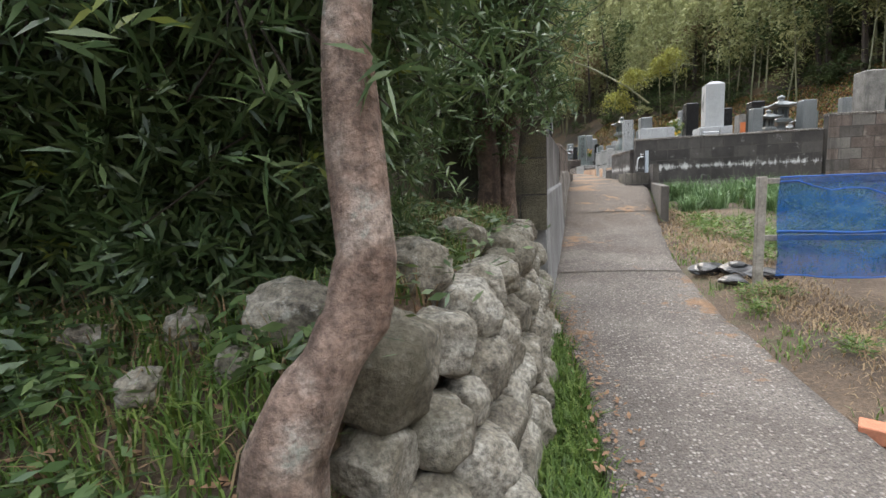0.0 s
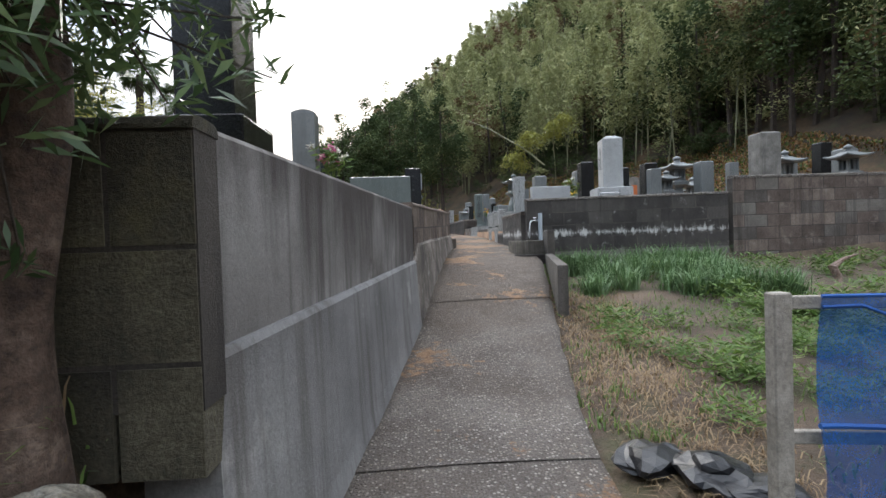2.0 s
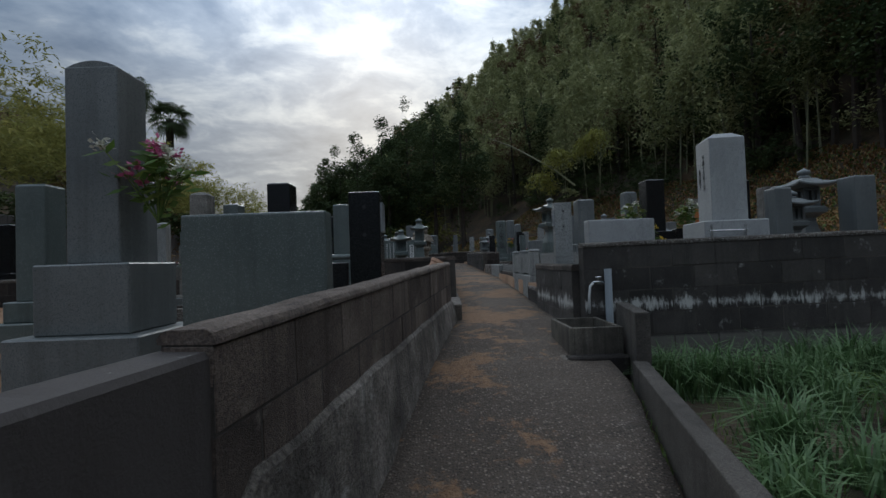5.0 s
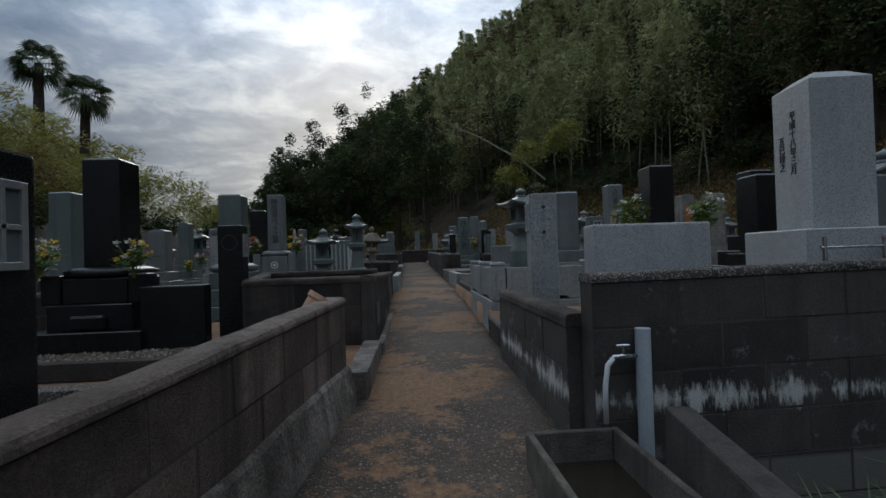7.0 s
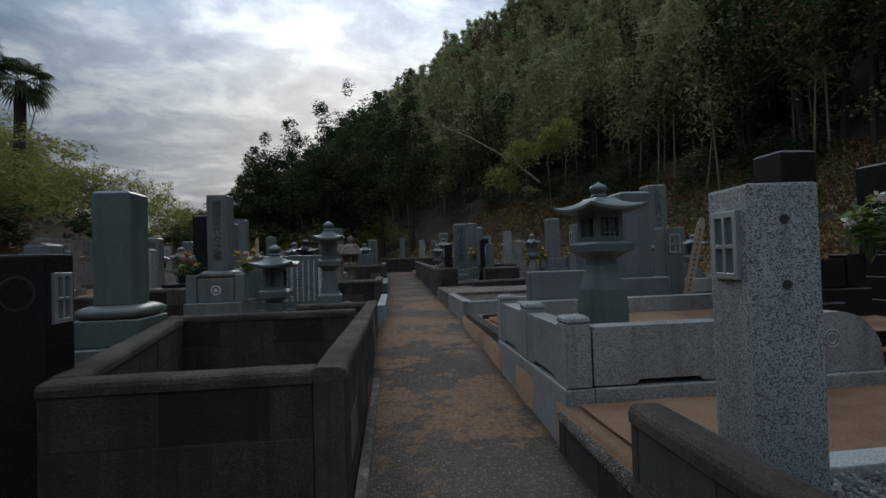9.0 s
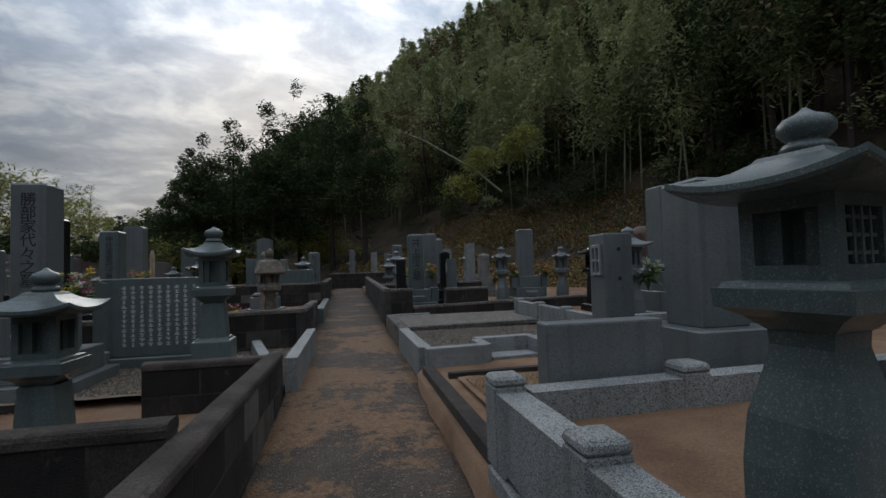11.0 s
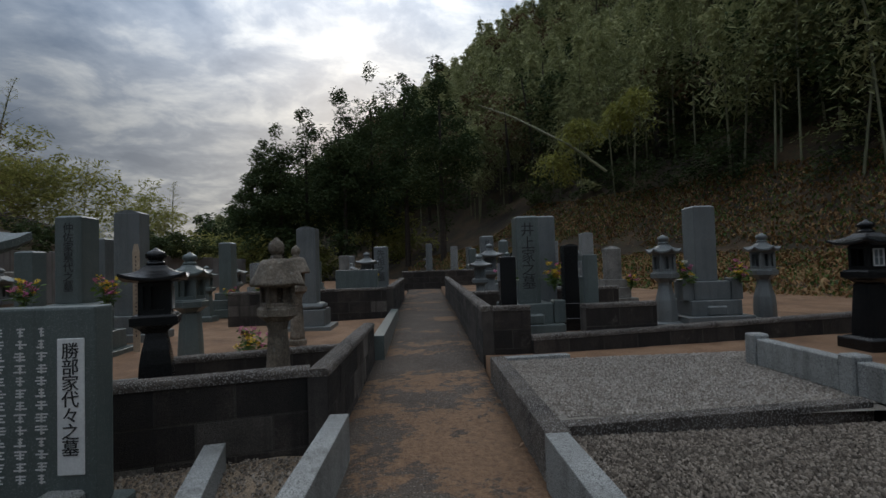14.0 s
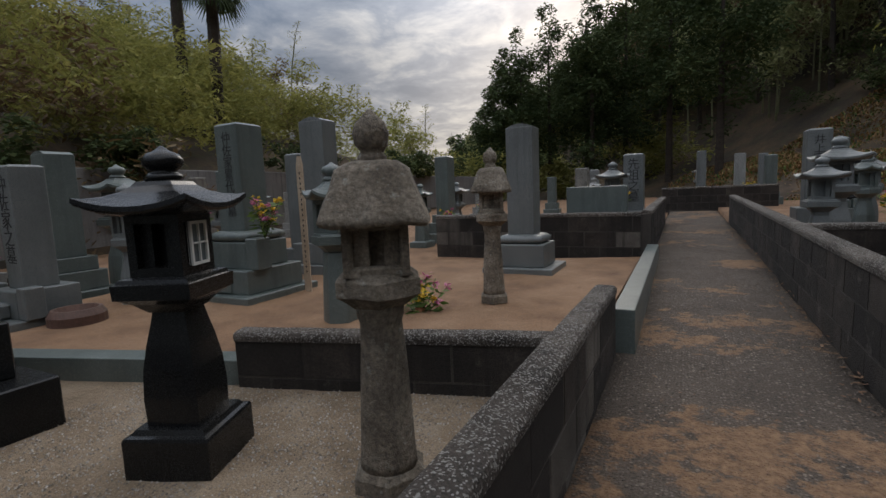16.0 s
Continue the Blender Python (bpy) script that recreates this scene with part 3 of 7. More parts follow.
def cast_grime():
    """Dark algae that has run down from the wall's top, and thin white lime drips."""
    m = MAT["concrete"]
    nd, ln = m.node_tree.nodes, m.node_tree.links
    bsdf = nd["Principled BSDF"]
    old = bsdf.inputs["Base Color"].links[0].from_socket
    geo = nd.new("ShaderNodeNewGeometry")
    sep = nd.new("ShaderNodeSeparateXYZ"); ln.new(geo.outputs["Position"], sep.inputs[0])

    def drips(scale, stretch, detail):
        mp = nd.new("ShaderNodeMapping"); mp.inputs["Scale"].default_value = (scale, scale, stretch); ln.new(geo.outputs["Position"], mp.inputs["Vector"])
        n = nd.new("ShaderNodeTexNoise"); n.inputs["Scale"].default_value, n.inputs["Detail"].default_value, n.inputs["Roughness"].default_value = 1.0, detail, 0.62
        ln.new(mp.outputs[0], n.inputs["Vector"])
        return n.outputs["Fac"]

    def ranged(v, a, b, c=0.0, d=1.0):
        r = nd.new("ShaderNodeMapRange")
        r.inputs["From Min"].default_value, r.inputs["From Max"].default_value, r.inputs["To Min"].default_value, r.inputs["To Max"].default_value = a, b, c, d
        ln.new(v, r.inputs["Value"])
        return r.outputs[0]

    add = nd.new("ShaderNodeMath"); add.operation = "ADD"
    ln.new(drips(3.2, 0.55, 8), add.inputs[0]); ln.new(ranged(sep.outputs[2], 0.95, 1.45, -0.10, 0.10), add.inputs[1])
    along = nd.new("ShaderNodeMath"); along.operation = "ADD"
    ln.new(add.outputs[0], along.inputs[0]); ln.new(ranged(sep.outputs[1], 3.5, 5.2, -0.10, 0.06), along.inputs[1])
    x = nd.new("ShaderNodeMix"); x.data_type = "RGBA"; x.inputs[7].default_value = (0.045, 0.036, 0.033, 1)
    ln.new(ranged(along.outputs[0], 0.42, 0.60, 0.0, 0.88), x.inputs[0]); ln.new(old, x.inputs[6])
    y = nd.new("ShaderNodeMix"); y.data_type = "RGBA"; y.inputs[7].default_value = (0.40, 0.39, 0.37, 1)
    ln.new(ranged(drips(14, 0.4, 4), 0.68, 0.74, 0.0, 0.7), y.inputs[0]); ln.new(x.outputs[2], y.inputs[6])
    ln.new(y.outputs[2], bsdf.inputs["Base Color"])


cast_grime()


# ---------- mesh helpers ----------
def part(name, bm, mat, parent=None, label="", smooth=False):
    me = bpy.data.meshes.new(name)
    bmesh.ops.recalc_face_normals(bm, faces=bm.faces)
    bm.to_mesh(me)
    bm.free()
    me.materials.append(MAT[mat])
    if smooth:
        me.shade_smooth()
    ob = new(name, me)
    if parent is not None:
        ob.parent = parent
    if label:
        ob["label"] = label
    return ob


def thing(name, x, y, z, rz=0, label="", category="", group="", kind=""):
    ob = new(name)
    ob.empty_display_size = 0.1
    ob.matrix_basis = pose(x, y, z, 0, 0, rz)
    return tagged(ob, label, category, group, kind)


def cuboid(bm, x0, x1, y0, y1, z0, z1, bevel=0.006, top=1.0, seg=1):
    """A box with slightly rounded edges; top scales its upper face."""
    cx, cy = (x0 + x1) / 2, (y0 + y1) / 2
    vs = [bm.verts.new((cx + (x - cx) * k, cy + (y - cy) * k, z)) for z, k in ((z0, 1), (z1, top)) for x, y in ((x0, y0), (x1, y0), (x1, y1), (x0, y1))]
    fs = [bm.faces.new([vs[i] for i in f]) for f in ((3, 2, 1, 0), (4, 5, 6, 7), (0, 1, 5, 4), (1, 2, 6, 5), (2, 3, 7, 6), (3, 0, 4, 7))]
    if bevel:
        es = list({e for f in fs for e in f.edges})
        bmesh.ops.bevel(bm, geom=es, offset=bevel, segments=seg, affect="EDGES", profile=0.6)
    return bm


def boxed(*a, **k):
    return cuboid(bmesh.new(), *a, **k)


def rings(bm, sections, n=16, turn=0.0, cap=True):
    """Skin over rings: (z, radius) or (z, list of points)."""
    loops = []
    for z, r in sections:
        if isinstance(r, (int, float)):
            pts = [(r * math.cos(turn + 2 * math.pi * i / n), r * math.sin(turn + 2 * math.pi * i / n), z) for i in range(n)]
        else:
            pts = [(*p, z) if len(p) == 2 else p for p in r]
        loops.append([bm.verts.new(p) for p in pts])
    for a, b in zip(loops, loops[1:]):
        m = len(a)
        for i in range(m):
            bm.faces.new((a[i], a[(i + 1) % m], b[(i + 1) % m], b[i]))
    if cap:
        bm.faces.new(loops[0][::-1]); bm.faces.new(loops[-1])
    return bm


def squarish(r, lift=0.0, k=4, z=0.0, soft=0.0, corners=4):
    """Points round a polygon of half-width r, its corners raised by lift."""
    out = []
    for s in range(corners):
        a0 = 2 * math.pi * (s - 0.5) / corners
        a1 = 2 * math.pi * (s + 0.5) / corners
        R = r / math.cos(math.pi / corners)
        for i in range(k):
            f = i / k
            x = R * ((1 - f) * math.cos(a0) + f * math.cos(a1))
            y = R * ((1 - f) * math.sin(a0) + f * math.sin(a1))
            c = abs(2 * f - 1) ** 2.2
            g = 1 - soft * c
            out.append((x * g, y * g, z + lift * c))
    return out


def tube(bm, pts, radii, n=8):
    """A round bar along a line of points."""
    loops = []
    for i, p in enumerate(pts):
        a = Vector(pts[max(0, i - 1)]); b = Vector(pts[min(len(pts) - 1, i + 1)])
        d = (b - a).normalized()
        s = d.orthogonal().normalized() if i == 0 else (side - d * side.dot(d)).normalized()
        side = s
        u = d.cross(s)
        r = radii[i] if isinstance(radii, (list, tuple)) else radii
        loops.append([bm.verts.new(Vector(p) + (s * math.cos(2 * math.pi * k / n) + u * math.sin(2 * math.pi * k / n)) * r) for k in range(n)])
    for a, b in zip(loops, loops[1:]):
        for k in range(n):
            bm.faces.new((a[k], a[(k + 1) % n], b[(k + 1) % n], b[k]))
    bm.faces.new(loops[0][::-1]); bm.faces.new(loops[-1])
    return bm


def mesh_arrays(name, verts, quads, mat, smooth=False):
    """One mesh from numpy arrays of corners and quads."""
    me = bpy.data.meshes.new(name)
    verts, quads = np.asarray(verts, dtype=np.float32), np.asarray(quads, dtype=np.int32)
    me.vertices.add(len(verts)); me.vertices.foreach_set("co", verts.ravel())
    k = quads.shape[1]
    me.loops.add(quads.size); me.loops.foreach_set("vertex_index", quads.ravel())
    me.polygons.add(len(quads)); me.polygons.foreach_set("loop_start", np.arange(0, quads.size, k, dtype=np.int32))
    me.update(calc_edges=True); me.validate()
    me.materials.append(MAT[mat])
    if smooth:
        me.shade_smooth()
    return me


def wobble(bm, amount, scale, seed=0.0):
    for v in bm.verts:
        v.co += noise.noise_vector(v.co * scale + Vector((seed, seed * 1.7, -seed))) * amount
    return bm


def lerp_table(table):
    xs, ys = [a for a, b in table], [b for a, b in table]
    return lambda v: float(np.interp(v, xs, ys))


# ---------- levels ----------
path_z = lerp_table([(-6, -0.35), (0, -0.1), (3.5, 0.14), (5, 0.25), (6.5, 0.42), (7.2, 0.58), (8.1, 0.76), (9, 0.89), (10.3, 1.0), (12.4, 1.06), (14.5, 1.17), (16.3, 1.24), (20, 1.28), (24.6, 1.4), (33, 1.5)])
field_z = lerp_table([(-8, -0.5), (0, -0.14), (3.7, 0.2), (6.7, 0.44), (9.8, 0.67)])
left_z = lerp_table([(3.4, 1.12), (10.7, 1.14), (14, 1.2), (18, 1.26), (30, 1.45), (45, 1.6)])
right_z = lerp_table([(9.8, 1.3), (16, 1.36), (20, 1.4), (30, 1.55), (45, 1.8)])
path_left = lerp_table([(-6, 0.1), (0, 0.24), (2.2, 0.36), (3.0, 0.34), (3.5, 0.3), (10.7, 1.38), (11.8, 1.42), (34, 1.42)])
path_right = lerp_table([(-6, 1.0), (0, 1.28), (3.2, 1.38), (4.6, 1.55), (6.6, 1.98), (8.6, 2.42), (9.9, 2.46), (16.3, 2.58), (34, 2.6)])
wall_x = lerp_table([(3.45, 0.26), (10.65, 1.345)])
HILL_FOOT = [(16, -30), (15, -5), (13.5, 8), (11.5, 18), (9, 26), (6, 34), (1, 44), (-8, 54), (-20, 66)]
hill_top = lerp_table([(-95, 36), (-60, 37), (-30, 34), (-20, 31), (-15, 29), (-10, 25.5), (-4, 21.5), (3, 17), (8, 13.5), (14, 9.0), (18, 5.0), (24, 2.0), (40, 2)])


def hill_distance(x, y):
    best = 1e9
    for (ax, ay), (bx, by) in zip(HILL_FOOT, HILL_FOOT[1:]):
        dx, dy = bx - ax, by - ay
        f = max(0, min(1, ((x - ax) * dx + (y - ay) * dy) / (dx * dx + dy * dy)))
        px, py = x - ax - f * dx, y - ay - f * dy
        d = math.hypot(px, py)
        side = dx * py - dy * px
        if d < abs(best):
            best = d if side < 0 else -d
    return best


def hill_z(x, y):
    """Height of the wooded hill above the graveyard's level."""
    d = hill_distance(x, y)
    if d <= 0:
        return 0.0
    yaw = math.degrees(math.atan2(-(x - 1.7), y - 8))
    r = math.hypot(x - 1.7, y - 8)
    top = max(0.5, r * math.tan(radians(hill_top(yaw))) - 7.5)
    h = 0.33 * min(d, 5) + 0.85 * max(0, d - 5)
    h = min(h, top) + 1.2 * noise.noise(Vector((x * 0.12, y * 0.12, 0)))
    return max(0.0, h * min(1, d / 2))


def left_rise(x, y):
    """The bushy bank beyond the graveyard's far side."""
    d = -x - 9.2
    return 0.0 if d <= 0 else (min(2.4, d * 2.4) + 0.35 * max(0, d - 1.8)) * max(0, min(1, (50 - y) / 14))


bank_edge = lerp_table([(0.3, -0.42), (1.0, -0.30), (1.3, -0.12), (1.8, -0.04), (2.3, 0.04), (3.2, 0.16), (3.7, 0.2)])


def bank_z(x, y):
    """The stony grass bank in front of the first wall."""
    if y > 3.7:
        return 0.0
    up = max(0, min(1, (bank_edge(y) - x) / 0.16))
    fr = max(0, min(1, (y - 0.15) / 0.95))
    up, fr = up * up * (3 - 2 * up), fr * fr * (3 - 2 * fr)
    return up * fr * (0.76 - 0.10 * max(0, min(1, -x - 0.5)) * (y < 1.6)) + 0.04 * noise.noise(Vector((x * 2, y * 2, 3))) + 0.06 * max(0, min(1, -x))


def ground_z(x, y):
    if y < 9.85:
        base = field_z(y)
        if x < path_right(y):
            base = path_z(y) - 0.05
        elif x < path_right(y) + 0.35:
            f = (x - path_right(y)) / 0.35
            base = (path_z(y) - 0.05) * (1 - f) + field_z(y) * f
        base += 0.03 * noise.noise(Vector((x * 1.5, y * 1.5, 0))) if x > path_right(y) + 0.1 else 0
    else:
        base = path_z(y) - 0.06
    if x < path_left(y) and y < 3.7:
        base += bank_z(x, y)
    return base + hill_z(x, y) + left_rise(x, y)


def ground():
    xs = np.concatenate([np.linspace(-140, -14, 22), np.linspace(-12, -4, 9), np.arange(-3.5, 7, 0.12), np.linspace(7.2, 16, 18), np.linspace(18, 120, 35)])
    ys = np.concatenate([np.linspace(-60, -5, 12), np.arange(-4, 10.5, 0.12), np.linspace(10.7, 30, 24), np.linspace(32, 140, 42)])
    far = ((-1500, -1500), (1500, 1500))
    xs = np.concatenate([[far[0][0]], xs, [far[1][0]]]); ys = np.concatenate([[far[0][1]], ys, [far[1][1]]])
    v = [(x, y, ground_z(max(-140, min(120, x)), max(-60, min(140, y)))) for y in ys for x in xs]
    nx = len(xs)
    q = [(j * nx + i, j * nx + i + 1, (j + 1) * nx + i + 1, (j + 1) * nx + i) for j in range(len(ys) - 1) for i in range(nx - 1)]
    me = mesh_arrays("ground", v, q, "field", True)
    me.materials.append(MAT["hillsoil"])
    idx = np.zeros(len(q), dtype=np.int32)
    for k, f in enumerate(q):
        x, y, z = v[f[0]]
        if hill_distance(x, y) > 1 or x < -8.5 or abs(x) > 60 or y > 40:
            idx[k] = 1
    me.polygons.foreach_set("material_index", idx)
    return tagged(new("ground", me), "bare garden soil, grass and wooded hillside", "ground", kind="structure")


ground()


def strip(name, left, right, level, y0, y1, step, mat, label, crown=0.0, cols=9, rough=0.006, skirt=0.1):
    """A walked or filled surface between two lines."""
    ys = np.arange(y0, y1 + 1e-6, step)
    v, q = [], []
    for y in ys:
        a, b = left(y), right(y)
        for i in range(cols):
            f = i / (cols - 1)
            x = a + (b - a) * f + (0.02 * noise.noise(Vector((y * 3, i, 7))) if 0 < i < cols - 1 else 0.03 * noise.noise(Vector((y * 2.3, i * 9, 1))))
            v.append((x, y, level(y) + crown * (1 - (2 * f - 1) ** 2) + rough * noise.noise(Vector((x * 5, y * 5, 0)))))
    for j in range(len(ys) - 1):
        for i in range(cols - 1):
            q.append((j * cols + i, j * cols + i + 1, (j + 1) * cols + i + 1, (j + 1) * cols + i))
    base = len(v)
    for j in range(len(ys)):
        for i in (0, cols - 1):
            x, y, z = v[j * cols + i]
            v.append((x, y, z - skirt))
    for j in range(len(ys) - 1):
        a, b = base + 2 * j, base + 2 * (j + 1)
        q.append((j * cols, (j + 1) * cols, b, a))
        q.append((j * cols + cols - 1, a + 1, b + 1, (j + 1) * cols + cols - 1))
    return tagged(new(name, mesh_arrays(name, v, q, mat, True)), label, "path" if "path" in name else "ground", kind="structure")


strip("path", path_left, path_right, path_z, -6, 4.4, 0.1, "path", "worn exposed-aggregate concrete footpath", 0.01, 13, 0.006, 0.15)
strip("path_middle", path_left, path_right, lambda y: path_z(y) + 0.007, 4.38, 7.18, 0.1, "path", "worn exposed-aggregate concrete footpath", 0.01, 13, 0.006, 0.15)
strip("path_upper", path_left, path_right, lambda y: path_z(y) + 0.015, 7.1, 34, 0.1, "path", "concrete footpath patched with brown sandy soil", 0.01, 13, 0.008, 0.15)
strip("terrace_left", lambda y: -9.5, lambda y: (wall_x(y) - 0.08) if y < 10.7 else 1.36, left_z, 3.5, 46, 0.25, "dirt", "sandy soil of the graveyard terrace", 0, 30, 0.012, 0.5)
strip("terrace_right", lambda y: 2.52 if y < 16.3 else 2.62, lambda y: 15, right_z, 9.95, 36, 0.25, "dirt", "sandy soil of the upper graveyard terrace", 0, 40, 0.012, 0.5)


# ---------- walls of concrete blocks ----------
def block_mesh(mat, thick):
    """One concrete block, 1 m long by 1 m high, to be scaled."""
    bm = boxed(0, 1, -thick / 2, thick / 2, 0, 1, bevel=0)
    es = list(bm.edges)
    bmesh.ops.bevel(bm, geom=es, offset=0.006, segments=1, affect="EDGES")
    me = bpy.data.meshes.new("block")
    bm.to_mesh(me); bm.free()
    me.materials.append(MAT[mat])
    return me


BLOCKS = {}
WALL_PIECES = []


def block_wall(name, p0, p1, z0, z1, top0, top1, label, thick=0.12, mat="block", cap="cap", cap_h=0.05, course=0.2, length=0.4, cap_over=0.006, pale=0.0, offset=0.0):
    """A wall along p0-p1: a mortar core, a coping, and courses of blocks that stand proud of the joints."""
    a, b = Vector((*p0, 0)), Vector((*p1, 0))
    run = (b - a).length
    d = (b - a).normalized()
    rz = math.degrees(math.atan2(d.y, d.x))
    th = thick - 0.005
    bm = bmesh.new()
    vs = [bm.verts.new(p) for p in ((0.002, -th / 2, z0), (run - 0.002, -th / 2, z1), (run - 0.002, th / 2, z1), (0.002, th / 2, z0), (0.002, -th / 2, top0 - cap_h), (run - 0.002, -th / 2, top1 - cap_h), (run - 0.002, th / 2, top1 - cap_h), (0.002, th / 2, top0 - cap_h))]
    for f in ((3, 2, 1, 0), (4, 5, 6, 7), (0, 1, 5, 4), (1, 2, 6, 5), (2, 3, 7, 6), (3, 0, 4, 7)):
        bm.faces.new([vs[i] for i in f])
    wall = part(name, bm, "mortar")
    wall.matrix_basis = pose(a.x, a.y, 0, 0, 0, rz)
    tagged(wall, label, "wall", kind="structure")
    if cap:
        bm = bmesh.new()
        w = thick / 2 + cap_over
        n = max(2, int(run / 0.05))
        secs = []
        for i in range(n + 1):
            f = i / n
            x, z = run * f, top0 + (top1 - top0) * f
            k = 0.005 * noise.noise(Vector((a.x + x * 3, a.y, 5)))
            e = 0.003 * noise.noise(Vector((a.x + x * 17, a.y * 3, 9)))
            secs.append([bm.verts.new(p) for p in ((x, -w, z - cap_h), (x, -w + 2 * e, z - 0.022 + k), (x, -w + 0.008, z - 0.007 + k), (x, -w + 0.026 + e, z + k + e), (x, w - 0.026 + e, z + k - e), (x, w - 0.008, z - 0.007 + k), (x, w + 2 * e, z - 0.022 + k), (x, w, z - cap_h))])
        for s, t in zip(secs, secs[1:]):
            for i in range(8):
                bm.faces.new((s[i], s[(i + 1) % 8], t[(i + 1) % 8], t[i]))
        bm.faces.new(secs[0]); bm.faces.new(secs[-1][::-1])
        part("coping", bm, cap, wall, "rough exposed-aggregate coping")
    tilt = math.degrees(math.atan2(top1 - top0, run))
    k = 0
    while top0 - cap_h - (k + 1) * course > min(z0, z1) - course + 0.04:
        x = -(length / 2 if k % 2 else 0) - offset
        while x < run - 0.02:
            xa, xb = max(0, x), min(run, x + length)
            if xb - xa > 0.04:
                WALL_PIECES.append((wall, mat if random.random() >= pale else "block_pale", thick, xa + 0.005, xb - xa - 0.010, top0 - cap_h - (k + 1) * course + (top1 - top0) * xa / run + 0.005, course - 0.010, tilt))
            x += length
        k += 1
    return wall


def lay_blocks():
    for wall, mat, thick, x, w, z, h, tilt in WALL_PIECES:
        key = (mat, round(thick, 3))
        if key not in BLOCKS:
            BLOCKS[key] = block_mesh(mat, thick)
        ob = new("block", BLOCKS[key])
        ob.parent = wall
        ob.matrix_basis = pose(x, 0.0015 * random.uniform(-1, 1), z, 0, -tilt, 0) @ Matrix.Diagonal((w, 1, h, 1))


def prism_wall(name, sections, mat, label, category="wall", kind="structure"):
    """A cast wall: cross-sections of four or more (offset, z) points along given stations (x, y, normal)."""
    bm = bmesh.new()
    loops = []
    for (x, y), (nx, ny), prof in sections:
        loops.append([bm.verts.new((x + nx * o, y + ny * o, z)) for o, z in prof])
    for s, t in zip(loops, loops[1:]):
        m = len(s)
        for i in range(m):
            bm.faces.new((s[i], s[(i + 1) % m], t[(i + 1) % m], t[i]))
    bm.faces.new(loops[0]); bm.faces.new(loops[-1][::-1])
    return tagged(part(name, bm, mat), label, category, kind=kind)


def left_wall():
    nx, ny = math.cos(radians(-8.6)), math.sin(radians(-8.6))
    # smooth cast wall with a ledge, first stretch
    secs, low = [], []
    for i in range(33):
        y = 3.5 + (6.62 - 3.5) * i / 32
        x = wall_x(y)
        w = 0.006 * noise.noise(Vector((0, y * 2, 0)))
        secs.append(((x, y), (nx, ny), [(-0.16, 0.2), (-0.02 + w, 0.2), (-0.02 + w, 1.475), (-0.03 + w, 1.49), (-0.15, 1.49), (-0.16, 1.475)]))
    prism_wall("wall_left_cast", secs, "concrete", "smooth grey cast-concrete wall streaked with dark stains")
    for i in range(73):
        y = 3.45 + (10.66 - 3.45) * i / 72
        x = wall_x(y)
        zt = np.interp(y, [3.45, 6.6, 6.75, 10.66], [0.95, 1.02, 1.17, 1.26])
        k = 0.008 * noise.noise(Vector((2, y * 4, 0))) + (0.008 * noise.noise(Vector((2, y * 9, 8))) if y > 6.6 else 0)
        zt += (0.015 * noise.noise(Vector((4, y * 2.5, 0))) if y > 6.6 else 0)
        low.append(((x, y), (nx, ny), [(-0.17, -0.1), (0.06 + k, path_z(y) - 0.1), (0.035 + k, path_z(y) + 0.1), (0.012 + k, zt - 0.02), (-0.004, zt), (-0.17, zt)]))
    cut = [i for i, s in enumerate(low) if s[0][1] <= 6.62][-1]
    prism_wall("wall_left_plinth", low[:cut + 1], "plinth", "pale grey concrete plinth of the cast wall")
    prism_wall("wall_left_footing", low[cut:], "footing", "battered concrete footing of the path wall, cracked and patched")
    block_wall("wall_left_blocks", (wall_x(6.62) - 0.075, 6.62), (wall_x(10.66) - 0.075, 10.66), 1.0, 1.0, 1.54, 1.66, "brown weathered concrete-block wall along the footpath", thick=0.13, mat="block_brown", cap="block_brown", cap_h=0.035)
    block_wall("wall_left_front", (-7.5, 3.43), (0.285, 3.43), 0.85, 0.85, 1.48, 1.48, "dark mossy block wall closing the terrace", thick=0.12, mat="block_mossy", cap="block_mossy", course=0.25, cap_h=0.03)


left_wall()
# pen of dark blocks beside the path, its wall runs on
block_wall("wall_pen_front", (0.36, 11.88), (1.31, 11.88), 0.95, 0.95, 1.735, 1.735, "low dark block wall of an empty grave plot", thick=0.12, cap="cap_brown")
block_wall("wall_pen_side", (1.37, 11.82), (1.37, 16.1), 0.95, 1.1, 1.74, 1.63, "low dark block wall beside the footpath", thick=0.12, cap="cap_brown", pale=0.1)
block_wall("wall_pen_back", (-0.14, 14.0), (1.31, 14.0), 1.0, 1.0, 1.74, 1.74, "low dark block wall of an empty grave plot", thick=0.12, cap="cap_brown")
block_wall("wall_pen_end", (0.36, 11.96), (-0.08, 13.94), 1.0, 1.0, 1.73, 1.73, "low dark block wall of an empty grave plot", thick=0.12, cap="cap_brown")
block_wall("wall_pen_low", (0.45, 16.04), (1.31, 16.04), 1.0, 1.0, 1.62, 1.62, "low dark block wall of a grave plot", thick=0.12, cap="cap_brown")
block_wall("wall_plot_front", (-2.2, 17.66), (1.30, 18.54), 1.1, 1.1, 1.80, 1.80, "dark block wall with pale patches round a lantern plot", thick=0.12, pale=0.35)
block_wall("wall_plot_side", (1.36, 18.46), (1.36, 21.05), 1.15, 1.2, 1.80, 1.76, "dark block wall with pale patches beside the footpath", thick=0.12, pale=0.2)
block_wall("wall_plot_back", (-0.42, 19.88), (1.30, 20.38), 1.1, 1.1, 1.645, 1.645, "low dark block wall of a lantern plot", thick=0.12)
